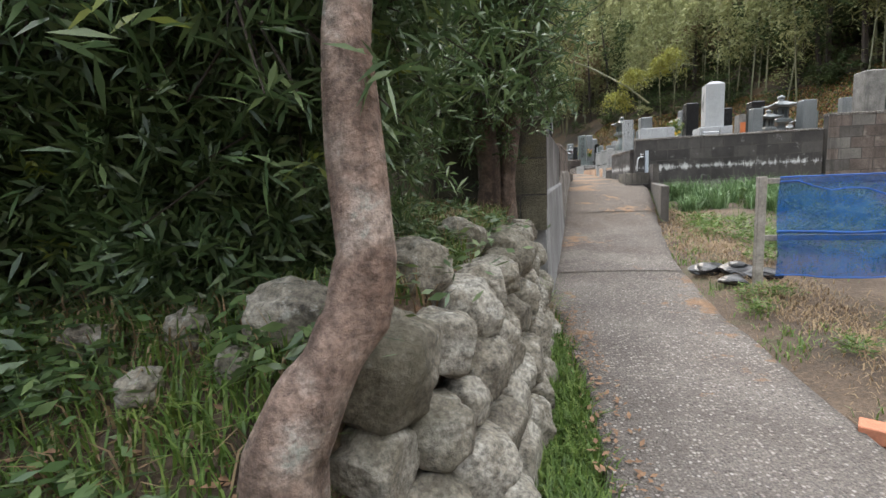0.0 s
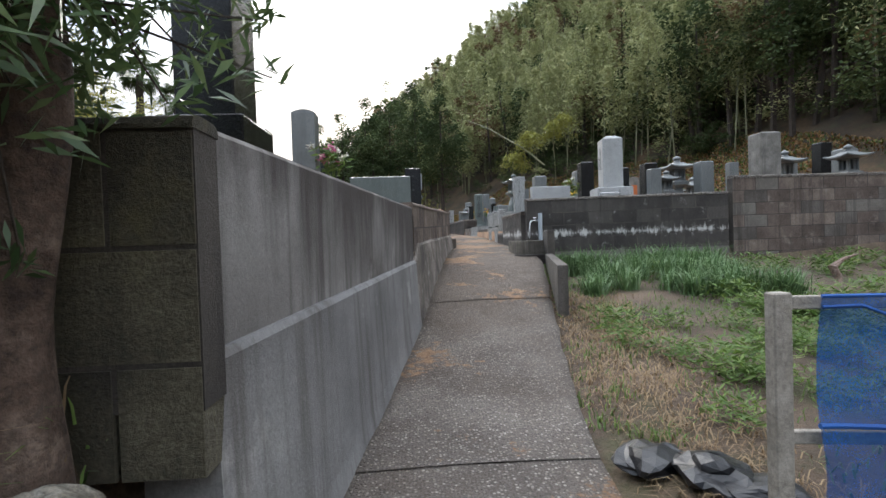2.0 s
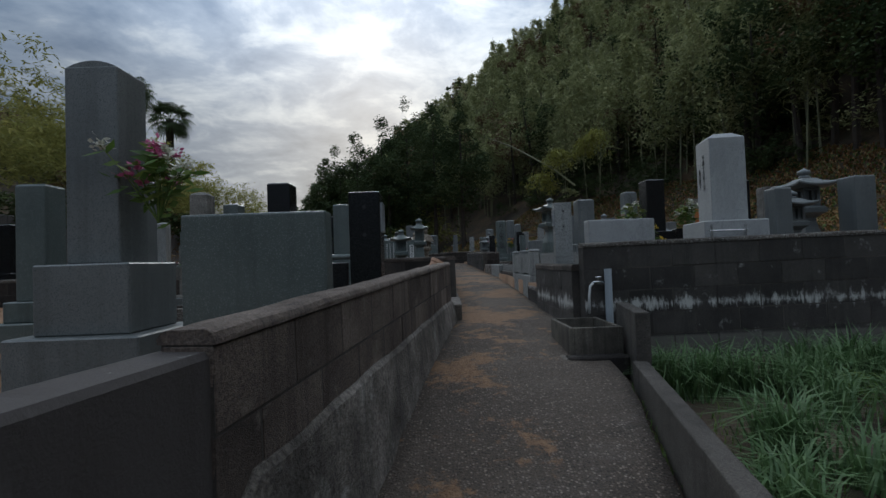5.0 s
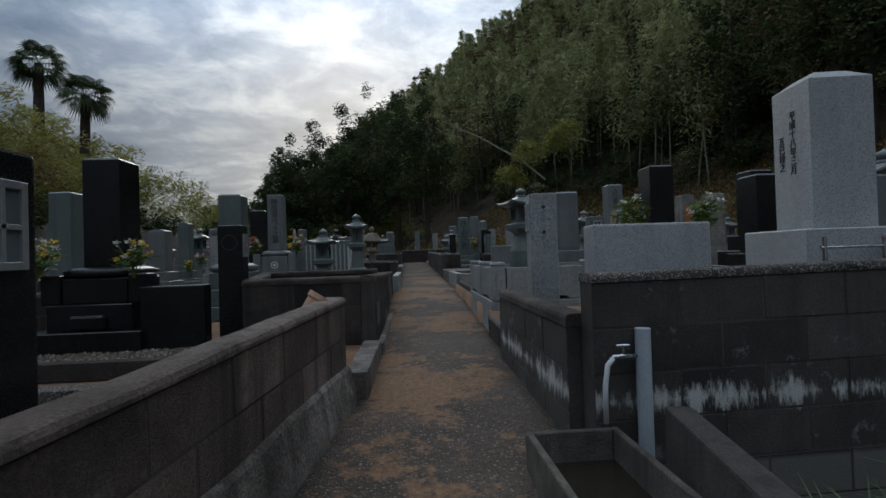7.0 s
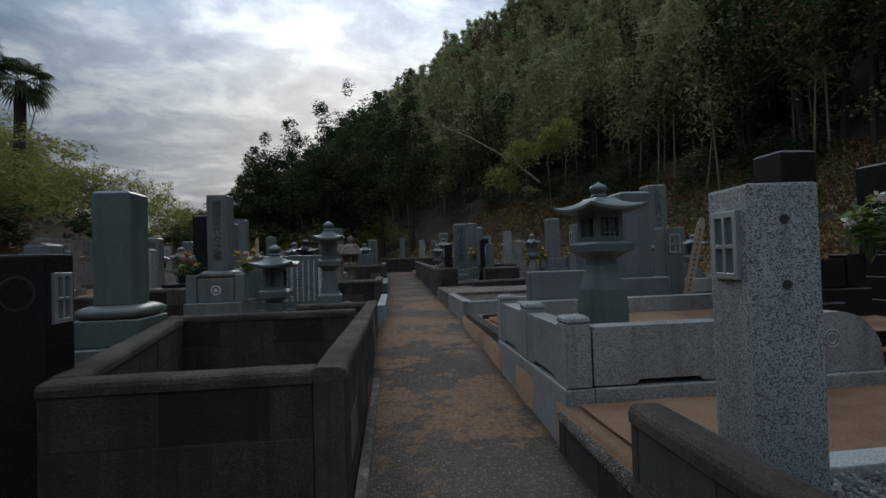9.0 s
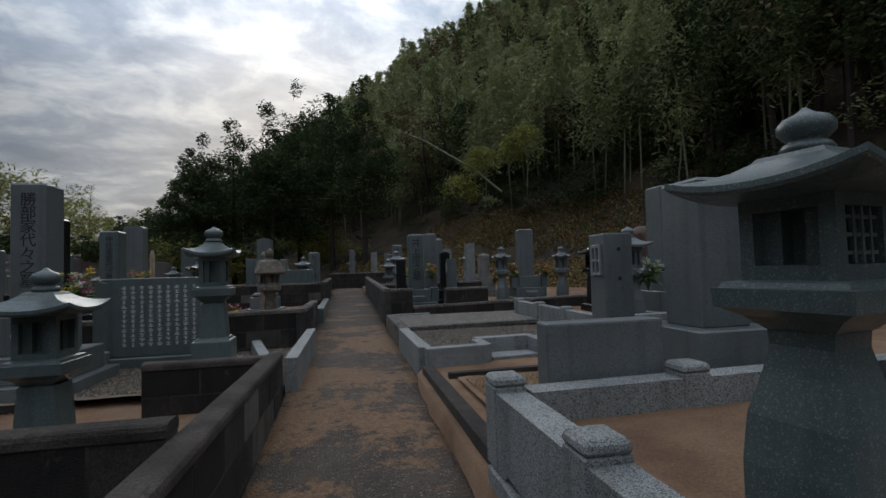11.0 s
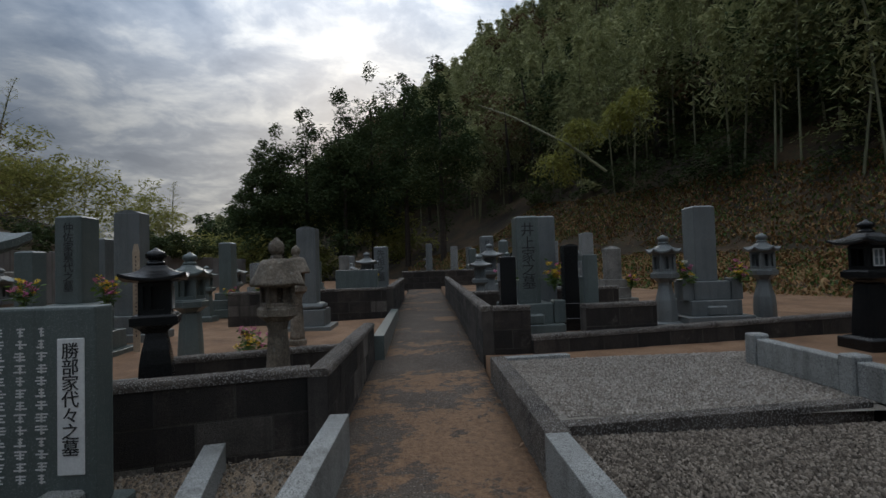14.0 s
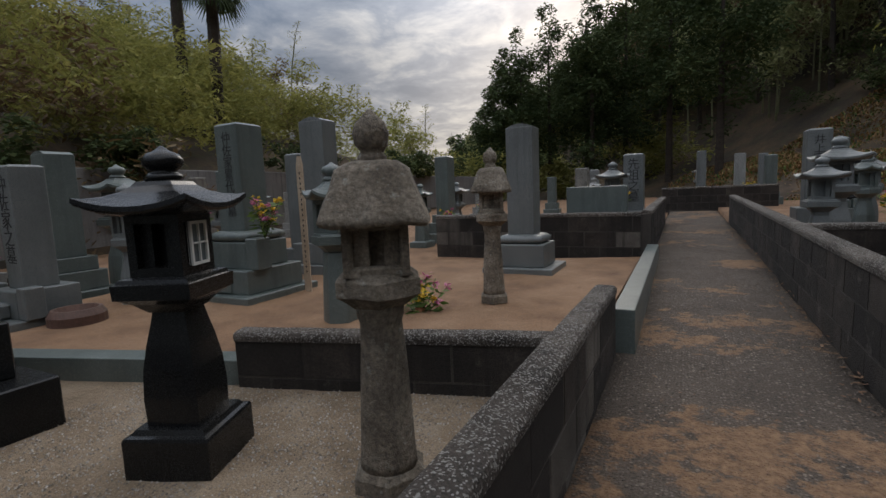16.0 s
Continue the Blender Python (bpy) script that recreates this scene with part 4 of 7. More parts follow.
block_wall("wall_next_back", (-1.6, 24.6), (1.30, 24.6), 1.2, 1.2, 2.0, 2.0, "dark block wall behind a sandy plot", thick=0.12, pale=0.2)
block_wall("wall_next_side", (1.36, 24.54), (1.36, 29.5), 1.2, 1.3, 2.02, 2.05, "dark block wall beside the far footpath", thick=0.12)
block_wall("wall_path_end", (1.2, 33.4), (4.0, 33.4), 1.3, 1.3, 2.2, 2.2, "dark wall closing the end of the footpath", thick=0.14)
# right side
block_wall("wall_right_front", (2.50, 9.86), (5.86, 9.94), 0.4, 0.4, 1.79, 1.83, "black-stained block wall with white lime runs", thick=0.13, mat="lime", cap_h=0.04)
block_wall("wall_right_tall", (5.90, 9.90), (14.5, 10.2), 0.4, 0.4, 2.08, 2.10, "grey concrete-block garden wall", thick=0.14, mat="block_brown", pale=0.3)
block_wall("wall_right_side", (2.50, 9.95), (2.50, 11.6), 0.9, 0.95, 1.60, 1.60, "low rounded block wall flaked with white lime", thick=0.12, cap="cap_brown", mat="lime", cap_h=0.06)
block_wall("wall_right_kerb", (2.54, 11.6), (2.54, 12.5), 0.9, 0.95, 1.27, 1.29, "low stained kerb beside the footpath", thick=0.1, cap_h=0.04)
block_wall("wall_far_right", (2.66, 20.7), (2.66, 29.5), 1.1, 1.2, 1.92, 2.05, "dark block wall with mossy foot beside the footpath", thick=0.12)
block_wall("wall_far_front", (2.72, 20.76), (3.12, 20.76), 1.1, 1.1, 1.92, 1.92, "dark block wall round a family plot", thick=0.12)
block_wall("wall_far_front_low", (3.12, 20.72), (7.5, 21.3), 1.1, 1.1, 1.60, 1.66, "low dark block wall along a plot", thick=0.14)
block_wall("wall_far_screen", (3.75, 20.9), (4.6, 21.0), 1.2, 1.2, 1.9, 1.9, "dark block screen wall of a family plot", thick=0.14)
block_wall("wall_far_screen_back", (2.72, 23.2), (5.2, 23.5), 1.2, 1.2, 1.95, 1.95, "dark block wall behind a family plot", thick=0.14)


# ---------- leaves ----------
rng = np.random.default_rng(5)


def cards(centres, size, length, droop=0.3, rng=rng):
    """Leaf blades: one tilted, slightly folded quad each."""
    n = len(centres)
    ang = rng.uniform(0, 2 * np.pi, n)
    dirs = np.stack([np.cos(ang), np.sin(ang), rng.uniform(-droop - 0.6, 0.5 - droop, n)], 1)
    dirs /= np.linalg.norm(dirs, axis=1)[:, None]
    side = np.cross(dirs, rng.normal(size=(n, 3)) + np.array([0, 0, 1.5]))
    side /= np.linalg.norm(side, axis=1)[:, None] + 1e-9
    L = (length * rng.uniform(0.6, 1.3, n))[:, None]
    W = (size * rng.uniform(0.6, 1.3, n))[:, None]
    v = np.stack([centres, centres + dirs * L * 0.5 + side * W * 0.5, centres + dirs * L, centres + dirs * L * 0.5 - side * W * 0.5], 1)
    return v.reshape(-1, 3)


def leaf_object(name, chunks, mat, label, category, parent=None, kind="stuff"):
    v = np.concatenate(chunks)
    q = np.arange(len(v)).reshape(-1, 4)
    ob = new(name, mesh_arrays(name, v, q, mat))
    if parent is not None:
        ob.parent = parent
        ob["kind"] = "stuff"
        return ob
    return tagged(ob, label, category, kind=kind)


# ---------- the stony bank and its trees ----------
def surface(x, y):
    return ground_z(x, y)


def boulder(x, y, z, r, seed, flat=0.75, label="lichen-spotted grey field boulder in the bank", mat="rock", name="boulder", group="boulders of the bank"):
    bm = bmesh.new()
    bmesh.ops.create_icosphere(bm, subdivisions=4, radius=r)
    for v in bm.verts:
        d = v.co.normalized()
        k = 1 + 0.28 * noise.noise(d * 1.3 + Vector((seed, 0, 0))) + 0.14 * noise.noise(d * 2.7 + Vector((0, seed, 0))) + 0.05 * noise.noise(d * 7 + Vector((0, 0, seed))) + 0.02 * noise.noise(d * 17 + Vector((0, 0, seed)))
        q = d * k * r
        lim = r * (0.70 + 0.1 * math.sin(seed * 7))
        for ax in (0, 1):
            q[ax] = max(-lim * 1.15, min(lim * 1.15, q[ax]))
        v.co = Vector((q.x * 1.12, q.y, q.z * flat))
    ob = part(name, bm, mat, smooth=True)
    ob.matrix_basis = pose(x, y, z, random.uniform(-15, 15), random.uniform(-15, 15), random.uniform(0, 360))
    return tagged(ob, label, "boulder", group)


def bank_stones():
    line = [(-0.34, 0.98), (-0.16, 1.22), (-0.08, 1.6), (-0.02, 2.0), (0.05, 2.4), (0.12, 2.9), (0.17, 3.3)]
    seed = 1.0
    seg = [math.dist(a, b) for a, b in zip(line, line[1:])]
    for layer, (dz, back, size) in enumerate(((0.04, -0.07, 0.125), (0.24, -0.04, 0.125), (0.43, 0.0, 0.12), (0.62, 0.05, 0.125))):
        dist = 0.03 + 0.09 * (layer % 2)
        while dist < sum(seg):
            k, rest = 0, dist
            while rest > seg[k]:
                rest -= seg[k]; k += 1
            f = rest / seg[k]
            (ax, ay), (bx, by) = line[k], line[k + 1]
            x, y = ax + (bx - ax) * f, ay + (by - ay) * f
            nx, ny = -(by - ay) / seg[k], (bx - ax) / seg[k]
            r = size * random.uniform(0.75, 1.25) * (1.0 if y < 2.4 else 0.72)
            boulder(x + nx * back, y + ny * back, path_z(y) + dz + random.uniform(-0.02, 0.02), r, seed, random.uniform(0.7, 0.92))
            seed += 1.37
            dist += r * 1.72
    for x, y, z, r in ((-0.51, 1.05, 0.82, 0.105), (-1.01, 1.00, 0.95, 0.060), (-0.77, 1.05, 0.85, 0.060), (-0.60, 0.95, 0.67, 0.050), (-0.80, 0.90, 0.74, 0.050), (-1.25, 1.3, 0.72, 0.1), (-0.3, 1.5, 0.83, 0.13), (-0.2, 2.1, 0.8, 0.11), (0.06, 3.05, 0.72, 0.09)):
        boulder(x, y, min(z, surface(x, y) + 0.35 * r), r, seed, 0.8, "half-buried lichened boulder in the grassy bank")
        seed += 1.3


bank_stones()


def whorls(tips, leaves=15, length=0.062, width=0.011):
    """Narrow leaves in a tuft at each twig end."""
    tips = np.asarray(tips)
    c = np.repeat(tips, leaves, axis=0)
    n = len(c)
    d = rng.normal(size=(n, 3)); d[:, 2] += 0.35
    d /= np.linalg.norm(d, axis=1)[:, None]
    s = np.cross(d, rng.normal(size=(n, 3))); s /= np.linalg.norm(s, axis=1)[:, None]
    L = (length * rng.uniform(0.65, 1.25, n))[:, None]
    W = (width * rng.uniform(0.8, 1.2, n))[:, None]
    back = c + rng.normal(size=(n, 3)) * 0.018
    drop = np.zeros((n, 3)); drop[:, 2] = -0.12 * L[:, 0]
    return np.stack([back, back + d * L * 0.5 + s * W * 0.5, back + d * L + drop, back + d * L * 0.5 - s * W * 0.5], 1).reshape(-1, 3)


def evergreen(name, label, trunks, crown, n_tips, limbs, leaf=0.062, bark="bark"):
    """A tree with several trunks, bent limbs, twigs and tufts of narrow leaves."""
    bx, by, bz = trunks[0][0][:3]
    t = thing(name, bx, by, bz, label=label, category="tree")
    o = Vector((bx, by, bz))
    bm = bmesh.new()
    for line in trunks:
        pts = [Vector(p[:3]) - o for p in line]
        rad = [p[3] for p in line]
        fine, fr = [], []
        for i in range(len(pts) - 1):
            for k in range(6):
                f = k / 6
                fine.append(pts[i].lerp(pts[i + 1], f)); fr.append(rad[i] * (1 - f) + rad[i + 1] * f)
        fine.append(pts[-1]); fr.append(rad[-1])
        tube(bm, fine, fr, 20)
    for v in bm.verts:
        v.co += noise.noise_vector(Vector((v.co.x * 14, v.co.y * 14, v.co.z * 2.2))) * 0.022
    part("trunk", bm, bark, t, "peeling reddish-grey bark with pale lichen" if bark == "bark" else "fissured dark brown bark", True)
    tips, bl, twigs = [], bmesh.new(), bmesh.new()
    for i in range(limbs):
        line = trunks[i % len(trunks)]
        f = rng.uniform(0.4, 1.0)
        a, b = Vector(line[-2][:3]), Vector(line[-1][:3])
        st = a.lerp(b, f) - o
        (x0, x1), (y0, y1), (z0, z1) = crown
        end = Vector((rng.uniform(x0, x1), rng.uniform(y0, y1), rng.uniform(z0, z1))) - o
        mid = st.lerp(end, 0.5) + Vector((0, 0, rng.uniform(0.02, 0.2)))
        pts = [st, st.lerp(mid, 0.5) + Vector((0, 0, 0.04)), mid, mid.lerp(end, 0.5), end]
        tube(bl, pts, [0.022, 0.018, 0.014, 0.009, 0.004], 6)
        for k in range(n_tips // limbs):
            q = pts[1 + int(rng.integers(0, 4))].lerp(end, rng.uniform(0, 1)) if k % 3 else end
            tip = q + Vector(rng.normal(size=3) * 0.17)
            if k % 2 == 0:
                tube(twigs, [q, tip], [0.004, 0.002], 4)
            tips.append(tuple(tip))
    part("limb", bl, bark, t)
    part("twig", twigs, "bark_dark", t)
    leaf_object("leaf_tuft", [whorls(tips, length=leaf)], "leaf_dark", "", "", t)
    young = [p for p in tips if rng.uniform() < 0.04]
    if young:
        leaf_object("young_leaf_tuft", [whorls([(x, y, z + 0.03) for x, y, z in young], 10, 0.06, 0.010)], "leaf_lime", "", "", t)
    return t


evergreen("evergreen_tree", "leaning evergreen tree with peeling reddish bark", [[(-0.46, 0.80, 0.25, 0.10), (-0.425, 0.805, 0.544, 0.072), (-0.363, 0.820, 0.660, 0.068), (-0.284, 0.850, 0.794, 0.058), (-0.265, 0.860, 0.911, 0.052), (-0.279, 0.880, 1.121, 0.048), (-0.287, 0.900, 1.319, 0.046), (-0.27, 0.95, 1.72, 0.03), (-0.24, 1.00, 2.12, 0.015)]],
          ((-1.7, -0.40), (0.95, 2.1), (1.15, 2.1)), 5600, 100, 0.075)
z2 = surface(-0.06, 3.2)
evergreen("evergreen_tree", "twin-trunked evergreen tree beside the wall end", [[(-0.12, 3.22, z2 - 0.15, 0.10), (-0.10, 3.23, z2 + 0.2, 0.07), (-0.13, 3.22, z2 + 0.6, 0.06), (-0.24, 3.2, z2 + 1.5, 0.045), (-0.28, 3.15, z2 + 2.3, 0.02)], [(0.0, 3.24, z2 - 0.15, 0.085), (0.02, 3.25, z2 + 0.25, 0.058), (0.05, 3.25, z2 + 0.7, 0.05), (0.06, 3.22, z2 + 1.5, 0.04), (0.1, 3.2, z2 + 2.4, 0.02)]],
          ((-0.55, 0.18), (2.8, 3.35), (1.5, 2.7)), 3800, 70, bark="bark_brown")


def shrub(x, y, z, r, h, n, mat, label, length=0.08, width=0.014):
    t = thing("shrub", x, y, z, label=label, category="shrub")
    bm = bmesh.new()
    tips = []
    for i in range(30):
        e = Vector((rng.uniform(-r, r) * 0.8, rng.uniform(-r, r) * 0.8, rng.uniform(0.12, 1.0) * h))
        tube(bm, [(0, 0, -0.05), e * 0.5 + Vector((0, 0, 0.1)), e], [0.016, 0.01, 0.004], 5)
        for k in range(n // 30):
            p = e + Vector(rng.normal(size=3) * r * 0.27)
            tips.append(tuple(p))
    part("stem", bm, "bark_dark", t)
    leaf_object("leaf_tuft", [whorls(tips, 12, length, width)], mat, "", "", t)


for x, y, r, h in ((-0.85, 1.4, 0.3, 0.5), (-1.4, 1.45, 0.5, 0.8), (-2.1, 1.3, 0.6, 1.0), (-2.9, 1.5, 0.8, 1.4), (-1.9, 0.6, 0.5, 0.7), (-3.8, 0.8, 0.9, 1.6)):
    shrub(x, y, surface(x, y), r, h, 1500, "leaf_dark", "dense dark-leaved evergreen shrub on the bank")


def creepers():
    """Low leafy creepers that hang over the stones and the soil of the bank."""
    for i in range(64):
        x, y = (rng.uniform(-2.2, -0.35), rng.uniform(0.15, 1.35)) if i < 34 else (rng.uniform(-1.0, 0.08), rng.uniform(1.5, 3.25))
        if x > bank_edge(y) - 0.08:
            continue
        t = thing("creeper", x, y, surface(x, y), label="low dark-leaved creeper on the earth bank", category="creeper", group="creepers of the bank")
        n = 150
        c = np.stack([rng.normal(size=n) * 0.10, rng.normal(size=n) * 0.08, rng.uniform(0.0, 0.10, n)], 1)
        leaf_object("foliage", [cards(c, 0.02, 0.055, 0.1)], "leaf_dark", "", "", t)


creepers()


def blades(pts, height, width, mat, name, label, lean=0.5, category="grass", parent=None):
    """Grass: a bent tapering blade of two faces at each point."""
    p = np.asarray(pts)
    n = len(p)
    a = rng.uniform(0, 2 * np.pi, n)
    d = np.stack([np.cos(a), np.sin(a), np.zeros(n)], 1)
    s = np.stack([-np.sin(a), np.cos(a), np.zeros(n)], 1)
    h = (height * rng.uniform(0.45, 1.25, n))[:, None]
    le = (lean * rng.uniform(0.2, 1.3, n))[:, None]
    w = (width * rng.uniform(0.7, 1.3, n))[:, None]
    up = np.array([0, 0, 1.0])
    m = p + up * h * 0.62 + d * h * le * 0.35
    e = p + up * h * (1 - 0.35 * le) + d * h * le
    v = np.stack([p - s * w, p + s * w, m + s * w * 0.8, m - s * w * 0.8, e + s * w * 0.1, e - s * w * 0.1], 1).reshape(-1, 3)
    k = np.arange(n)[:, None] * 6
    q = np.concatenate([k + np.array([[0, 1, 2, 3]]), k + np.array([[3, 2, 4, 5]])], 1).reshape(-1, 4)
    ob = new(name, mesh_arrays(name, v, q, mat))
    if parent is not None:
        ob.parent = parent
        ob["kind"] = "stuff"
        return ob
    return tagged(ob, label, category, kind="stuff")


def clumped(x0, x1, y0, y1, n, clump=0.05, per=12, keep=None):
    pts = []
    while len(pts) < n:
        cx, cy = rng.uniform(x0, x1), rng.uniform(y0, y1)
        if keep and not keep(cx, cy):
            continue
        for k in range(per):
            x, y = cx + rng.normal() * clump, cy + rng.normal() * clump
            pts.append((x, y, surface(x, y) - 0.005))
    return pts


blades(clumped(-3.2, 0.0, 1.7, 3.4, 17000, 0.06, 16, lambda x, y: x < bank_edge(y) - 0.08 and noise.noise(Vector((x * 1.5, y * 1.5, 2))) > -0.2), 0.105, 0.0032, "grass", "bank_grass", "bright green grass on top of the bank", 1.0)
blades(clumped(-3.0, 0.05, 1.0, 3.3, 9000, 0.07, 18, lambda x, y: x < bank_edge(y) - 0.0), 0.13, 0.0024, "straw", "dry_bank_grass", "dry straw-coloured grass on the bank", 0.9)
blades(clumped(-2.4, -0.3, 0.1, 1.6, 4500, 0.05, 16, lambda x, y: x < bank_edge(y) - 0.1 and noise.noise(Vector((x * 2.2, y * 2.2, 6))) > -0.05), 0.11, 0.003, "grass", "slope_grass", "grass tufts on the lower bank", 0.8)
blades(clumped(-2.6, -0.25, -0.1, 1.3, 16000, 0.06, 12, lambda x, y: x < bank_edge(y) - 0.05), 0.09, 0.003, "grass", "lower_bank_grass", "scattered grass tufts low on the bank", 0.9)
blades(clumped(-2.4, 0.1, 0.2, 1.7, 1500, 0.05, 12), 0.10, 0.003, "straw", "dry_slope_grass", "dry grass and stems on the lower bank", 1.0)
blades(clumped(0.08, 0.33, 1.2, 3.35, 6500, 0.022, 14, lambda x, y: bank_edge(y) + 0.12 < x < path_left(y) - 0.01), 0.11, 0.004, "grass", "verge_grass", "bright green grass between boulders and path", 0.6)


def tussock(x, y, r, h, mat, label, n=320):
    t = thing("grass_tussock", x, y, surface(x, y), label=label, category="grass tussock", group="grass tussocks")
    pts = [(rng.normal() * r, rng.normal() * r, 0) for k in range(n)]
    blades(pts, h, 0.0028, mat, "blade_tuft", "", 1.1, parent=t)


for x, y, r, h, m in ((-0.22, 0.9, 0.03, 0.22, "straw"), (-0.18, 0.86, 0.03, 0.2, "straw"), (-0.25, 0.8, 0.03, 0.18, "straw"), (0.16, 3.22, 0.05, 0.22, "straw"), (0.1, 3.15, 0.05, 0.2, "grass"), (-0.1, 0.8, 0.04, 0.14, "grass"), (-0.45, 0.7, 0.05, 0.16, "grass"), (0.18, 3.3, 0.04, 0.24, "grass")):
    tussock(x, y, r, h, m, "drooping tussock of green grass" if m == "grass" else "drooping tussock of dry sedge")



def litter(n, x0, x1, y0, y1, z, mat, name, label, size=0.035):
    pts = np.array([(x, y, z(x, y) + 0.006) for x, y in zip(rng.uniform(x0, x1, n), rng.uniform(y0, y1, n))])
    a = rng.uniform(0, 2 * np.pi, n)
    L = (size * rng.uniform(0.5, 1.3, n))[:, None]
    d = np.stack([np.cos(a), np.sin(a), rng.uniform(-0.1, 0.4, n)], 1); s = np.stack([-np.sin(a), np.cos(a), rng.uniform(-0.3, 0.3, n)], 1)
    v = np.stack([pts, pts + d * L * 0.5 + s * L * 0.22, pts + d * L, pts + d * L * 0.5 - s * L * 0.22], 1).reshape(-1, 3)
    tagged(new(name, mesh_arrays(name, v, np.arange(len(v)).reshape(-1, 4), mat)), label, "leaf litter", kind="stuff")


litter(500, 0.3, 0.5, 0.3, 3.4, lambda x, y: path_z(y) + 0.01, "litter", "path_edge_leaves", "brown fallen leaves along the path edge")
litter(6500, -2.4, 0.0, -0.1, 1.9, surface, "litter", "bank_leaves", "brown fallen leaves on the bank")
litter(160, 1.45, 2.5, 8.5, 22, lambda x, y: path_z(y) + 0.03, "litter", "path_leaves", "a few dead leaves on the upper path", 0.03)
litter(420, 2.46, 2.62, 18, 28, lambda x, y: path_z(y) + 0.02, "litter", "wall_foot_leaves", "dead leaves drifted along the wall foot", 0.04)


# ---------- vegetable garden ----------
blades(clumped(1.75, 3.2, 1.0, 7.6, 6500, 0.10, 22, lambda x, y: x - path_right(y) < 0.75 and x > path_right(y)), 0.06, 0.003, "straw", "straw_mulch", "flattened dry straw beside the path", 1.9)
blades(clumped(1.4, 4.5, 1.0, 3.4, 5200, 0.12, 20), 0.04, 0.002, "straw", "dry_field_grass", "flattened dry grass on garden soil", 1.9)
blades(clumped(1.5, 6.5, 3.8, 9.4, 5200, 0.12, 24, lambda x, y: noise.noise(Vector((x, y, 5))) > 0.0), 0.07, 0.004, "grass", "garden_weeds", "low green weeds in the garden", 0.9)
blades(clumped(path_right(2) + 0.0, 1.9, 1.0, 6.4, 900, 0.05, 16), 0.06, 0.004, "grass", "path_side_weeds", "low weeds along the path", 0.9)


def strap_plant(x, y, s=1.0):
    t = thing("strap_leaved_plant", x, y, surface(x, y), label="clump of arching grey-green strap leaves", category="plant", group="row of strap-leaved plants")
    blades([(rng.normal() * 0.07 * s, rng.normal() * 0.07 * s, -0.01) for k in range(130)], 0.36 * s, 0.0065, "spider", "leaf_clump", "", 1.0, parent=t)


for i in range(26):
    strap_plant(2.55 + rng.uniform(0, 2.3), 7.1 + rng.uniform(0, 2.2), rng.uniform(0.8, 1.15))
for i in range(16):
    strap_plant(2.75 + i * 0.16 + rng.uniform(-0.05, 0.05), 9.25 + rng.uniform(-0.25, 0.25), rng.uniform(0.9, 1.2))


def leafy_plant(x, y, s, mat, label):
    t = thing("vegetable_plant", x, y, surface(x, y), label=label, category="vegetable", group="garden vegetables")
    n = 260
    c = np.stack([rng.normal(size=n) * 0.11 * s, rng.normal(size=n) * 0.11 * s, rng.uniform(0.0, 0.17, n) * s], 1)
    leaf_object("foliage", [cards(c, 0.014 * s, 0.085 * s, -0.3)], mat, "", "", t)


for i in range(46):
    leafy_plant(rng.uniform(2.2, 4.6), rng.uniform(4.3, 6.6), rng.uniform(0.7, 1.2), "grass", "feathery bright green vegetable tops")
for i in range(30):
    leafy_plant(rng.uniform(4.0, 7.5), rng.uniform(4.5, 9.2), rng.uniform(0.9, 1.4), "grass", "leafy green vegetable in garden soil")
for x, y in ((1.62, 3.3), (1.75, 2.6), (1.7, 3.55), (1.95, 2.2), (2.2, 2.9), (2.5, 2.4), (1.85, 3.5)):
    leafy_plant(x, y, 0.5, "grass", "small green weed on bare soil")


def net_fence():
    t = thing("net_fence", 1.80, 3.68, surface(1.8, 3.68), label="blue garden netting on weathered timber posts", category="net fence")
    zb = surface(1.8, 3.68)
    part("post", boxed(-0.028, 0.028, -0.022, 0.022, -0.2, 0.80, 0.004), "timber", t)
    part("post", boxed(2.60, 2.655, -0.42, -0.376, -0.2, 0.80, 0.004), "timber", t)
    for z in (0.36, 0.765):
        bm = boxed(0, 2.62, -0.012, 0.012, z - 0.02, z + 0.02, 0.003)
        for v in bm.verts:
            v.co.y += -0.15 * v.co.x + 0.03
        part("rail", bm, "timber", t)
    v, q = [], []
    nx, nz = 60, 20
    for j in range(nz + 1):
        for i in range(nx + 1):
            x = 0.10 + 2.52 * i / nx
            f = j / nz
            sag = 0.006 * math.sin(i * 0.45) + 0.015 * noise.noise(Vector((x * 4, f * 3, 0)))
            z = 0.79 - 0.70 * f + (sag * f * 1.3)
            v.append((x, -0.15 * x - 0.02 + 0.035 * noise.noise(Vector((x * 3, f * 2.5, 4))), z))
    for j in range(nz):
        for i in range(nx):
            a = j * (nx + 1) + i
            q.append((a, a + 1, a + nx + 2, a + nx + 1))
    ob = new("netting", mesh_arrays("netting", v, q, "tarp", True)); ob.parent = t
    for f, lab in ((0, "top hem"), (0.55, "band"), (1, "bottom hem")):
        row = [Vector(v[int(f * nz) * (nx + 1) + i]) for i in range(nx + 1)]
        part("hem", tube(bmesh.new(), row, 0.006 if f != 0.55 else 0.009, 6), "hem", t)
    drape = [Vector((0.1 + 2.4 * i / 24, -0.15 * (0.1 + 2.4 * i / 24) - 0.03, 0.76 - 0.13 * math.sin(math.pi * i / 24) + 0.02 * math.sin(i * 1.7))) for i in range(25)]
    part("rope", tube(bmesh.new(), drape, 0.005, 5), "hem", t)


net_fence()


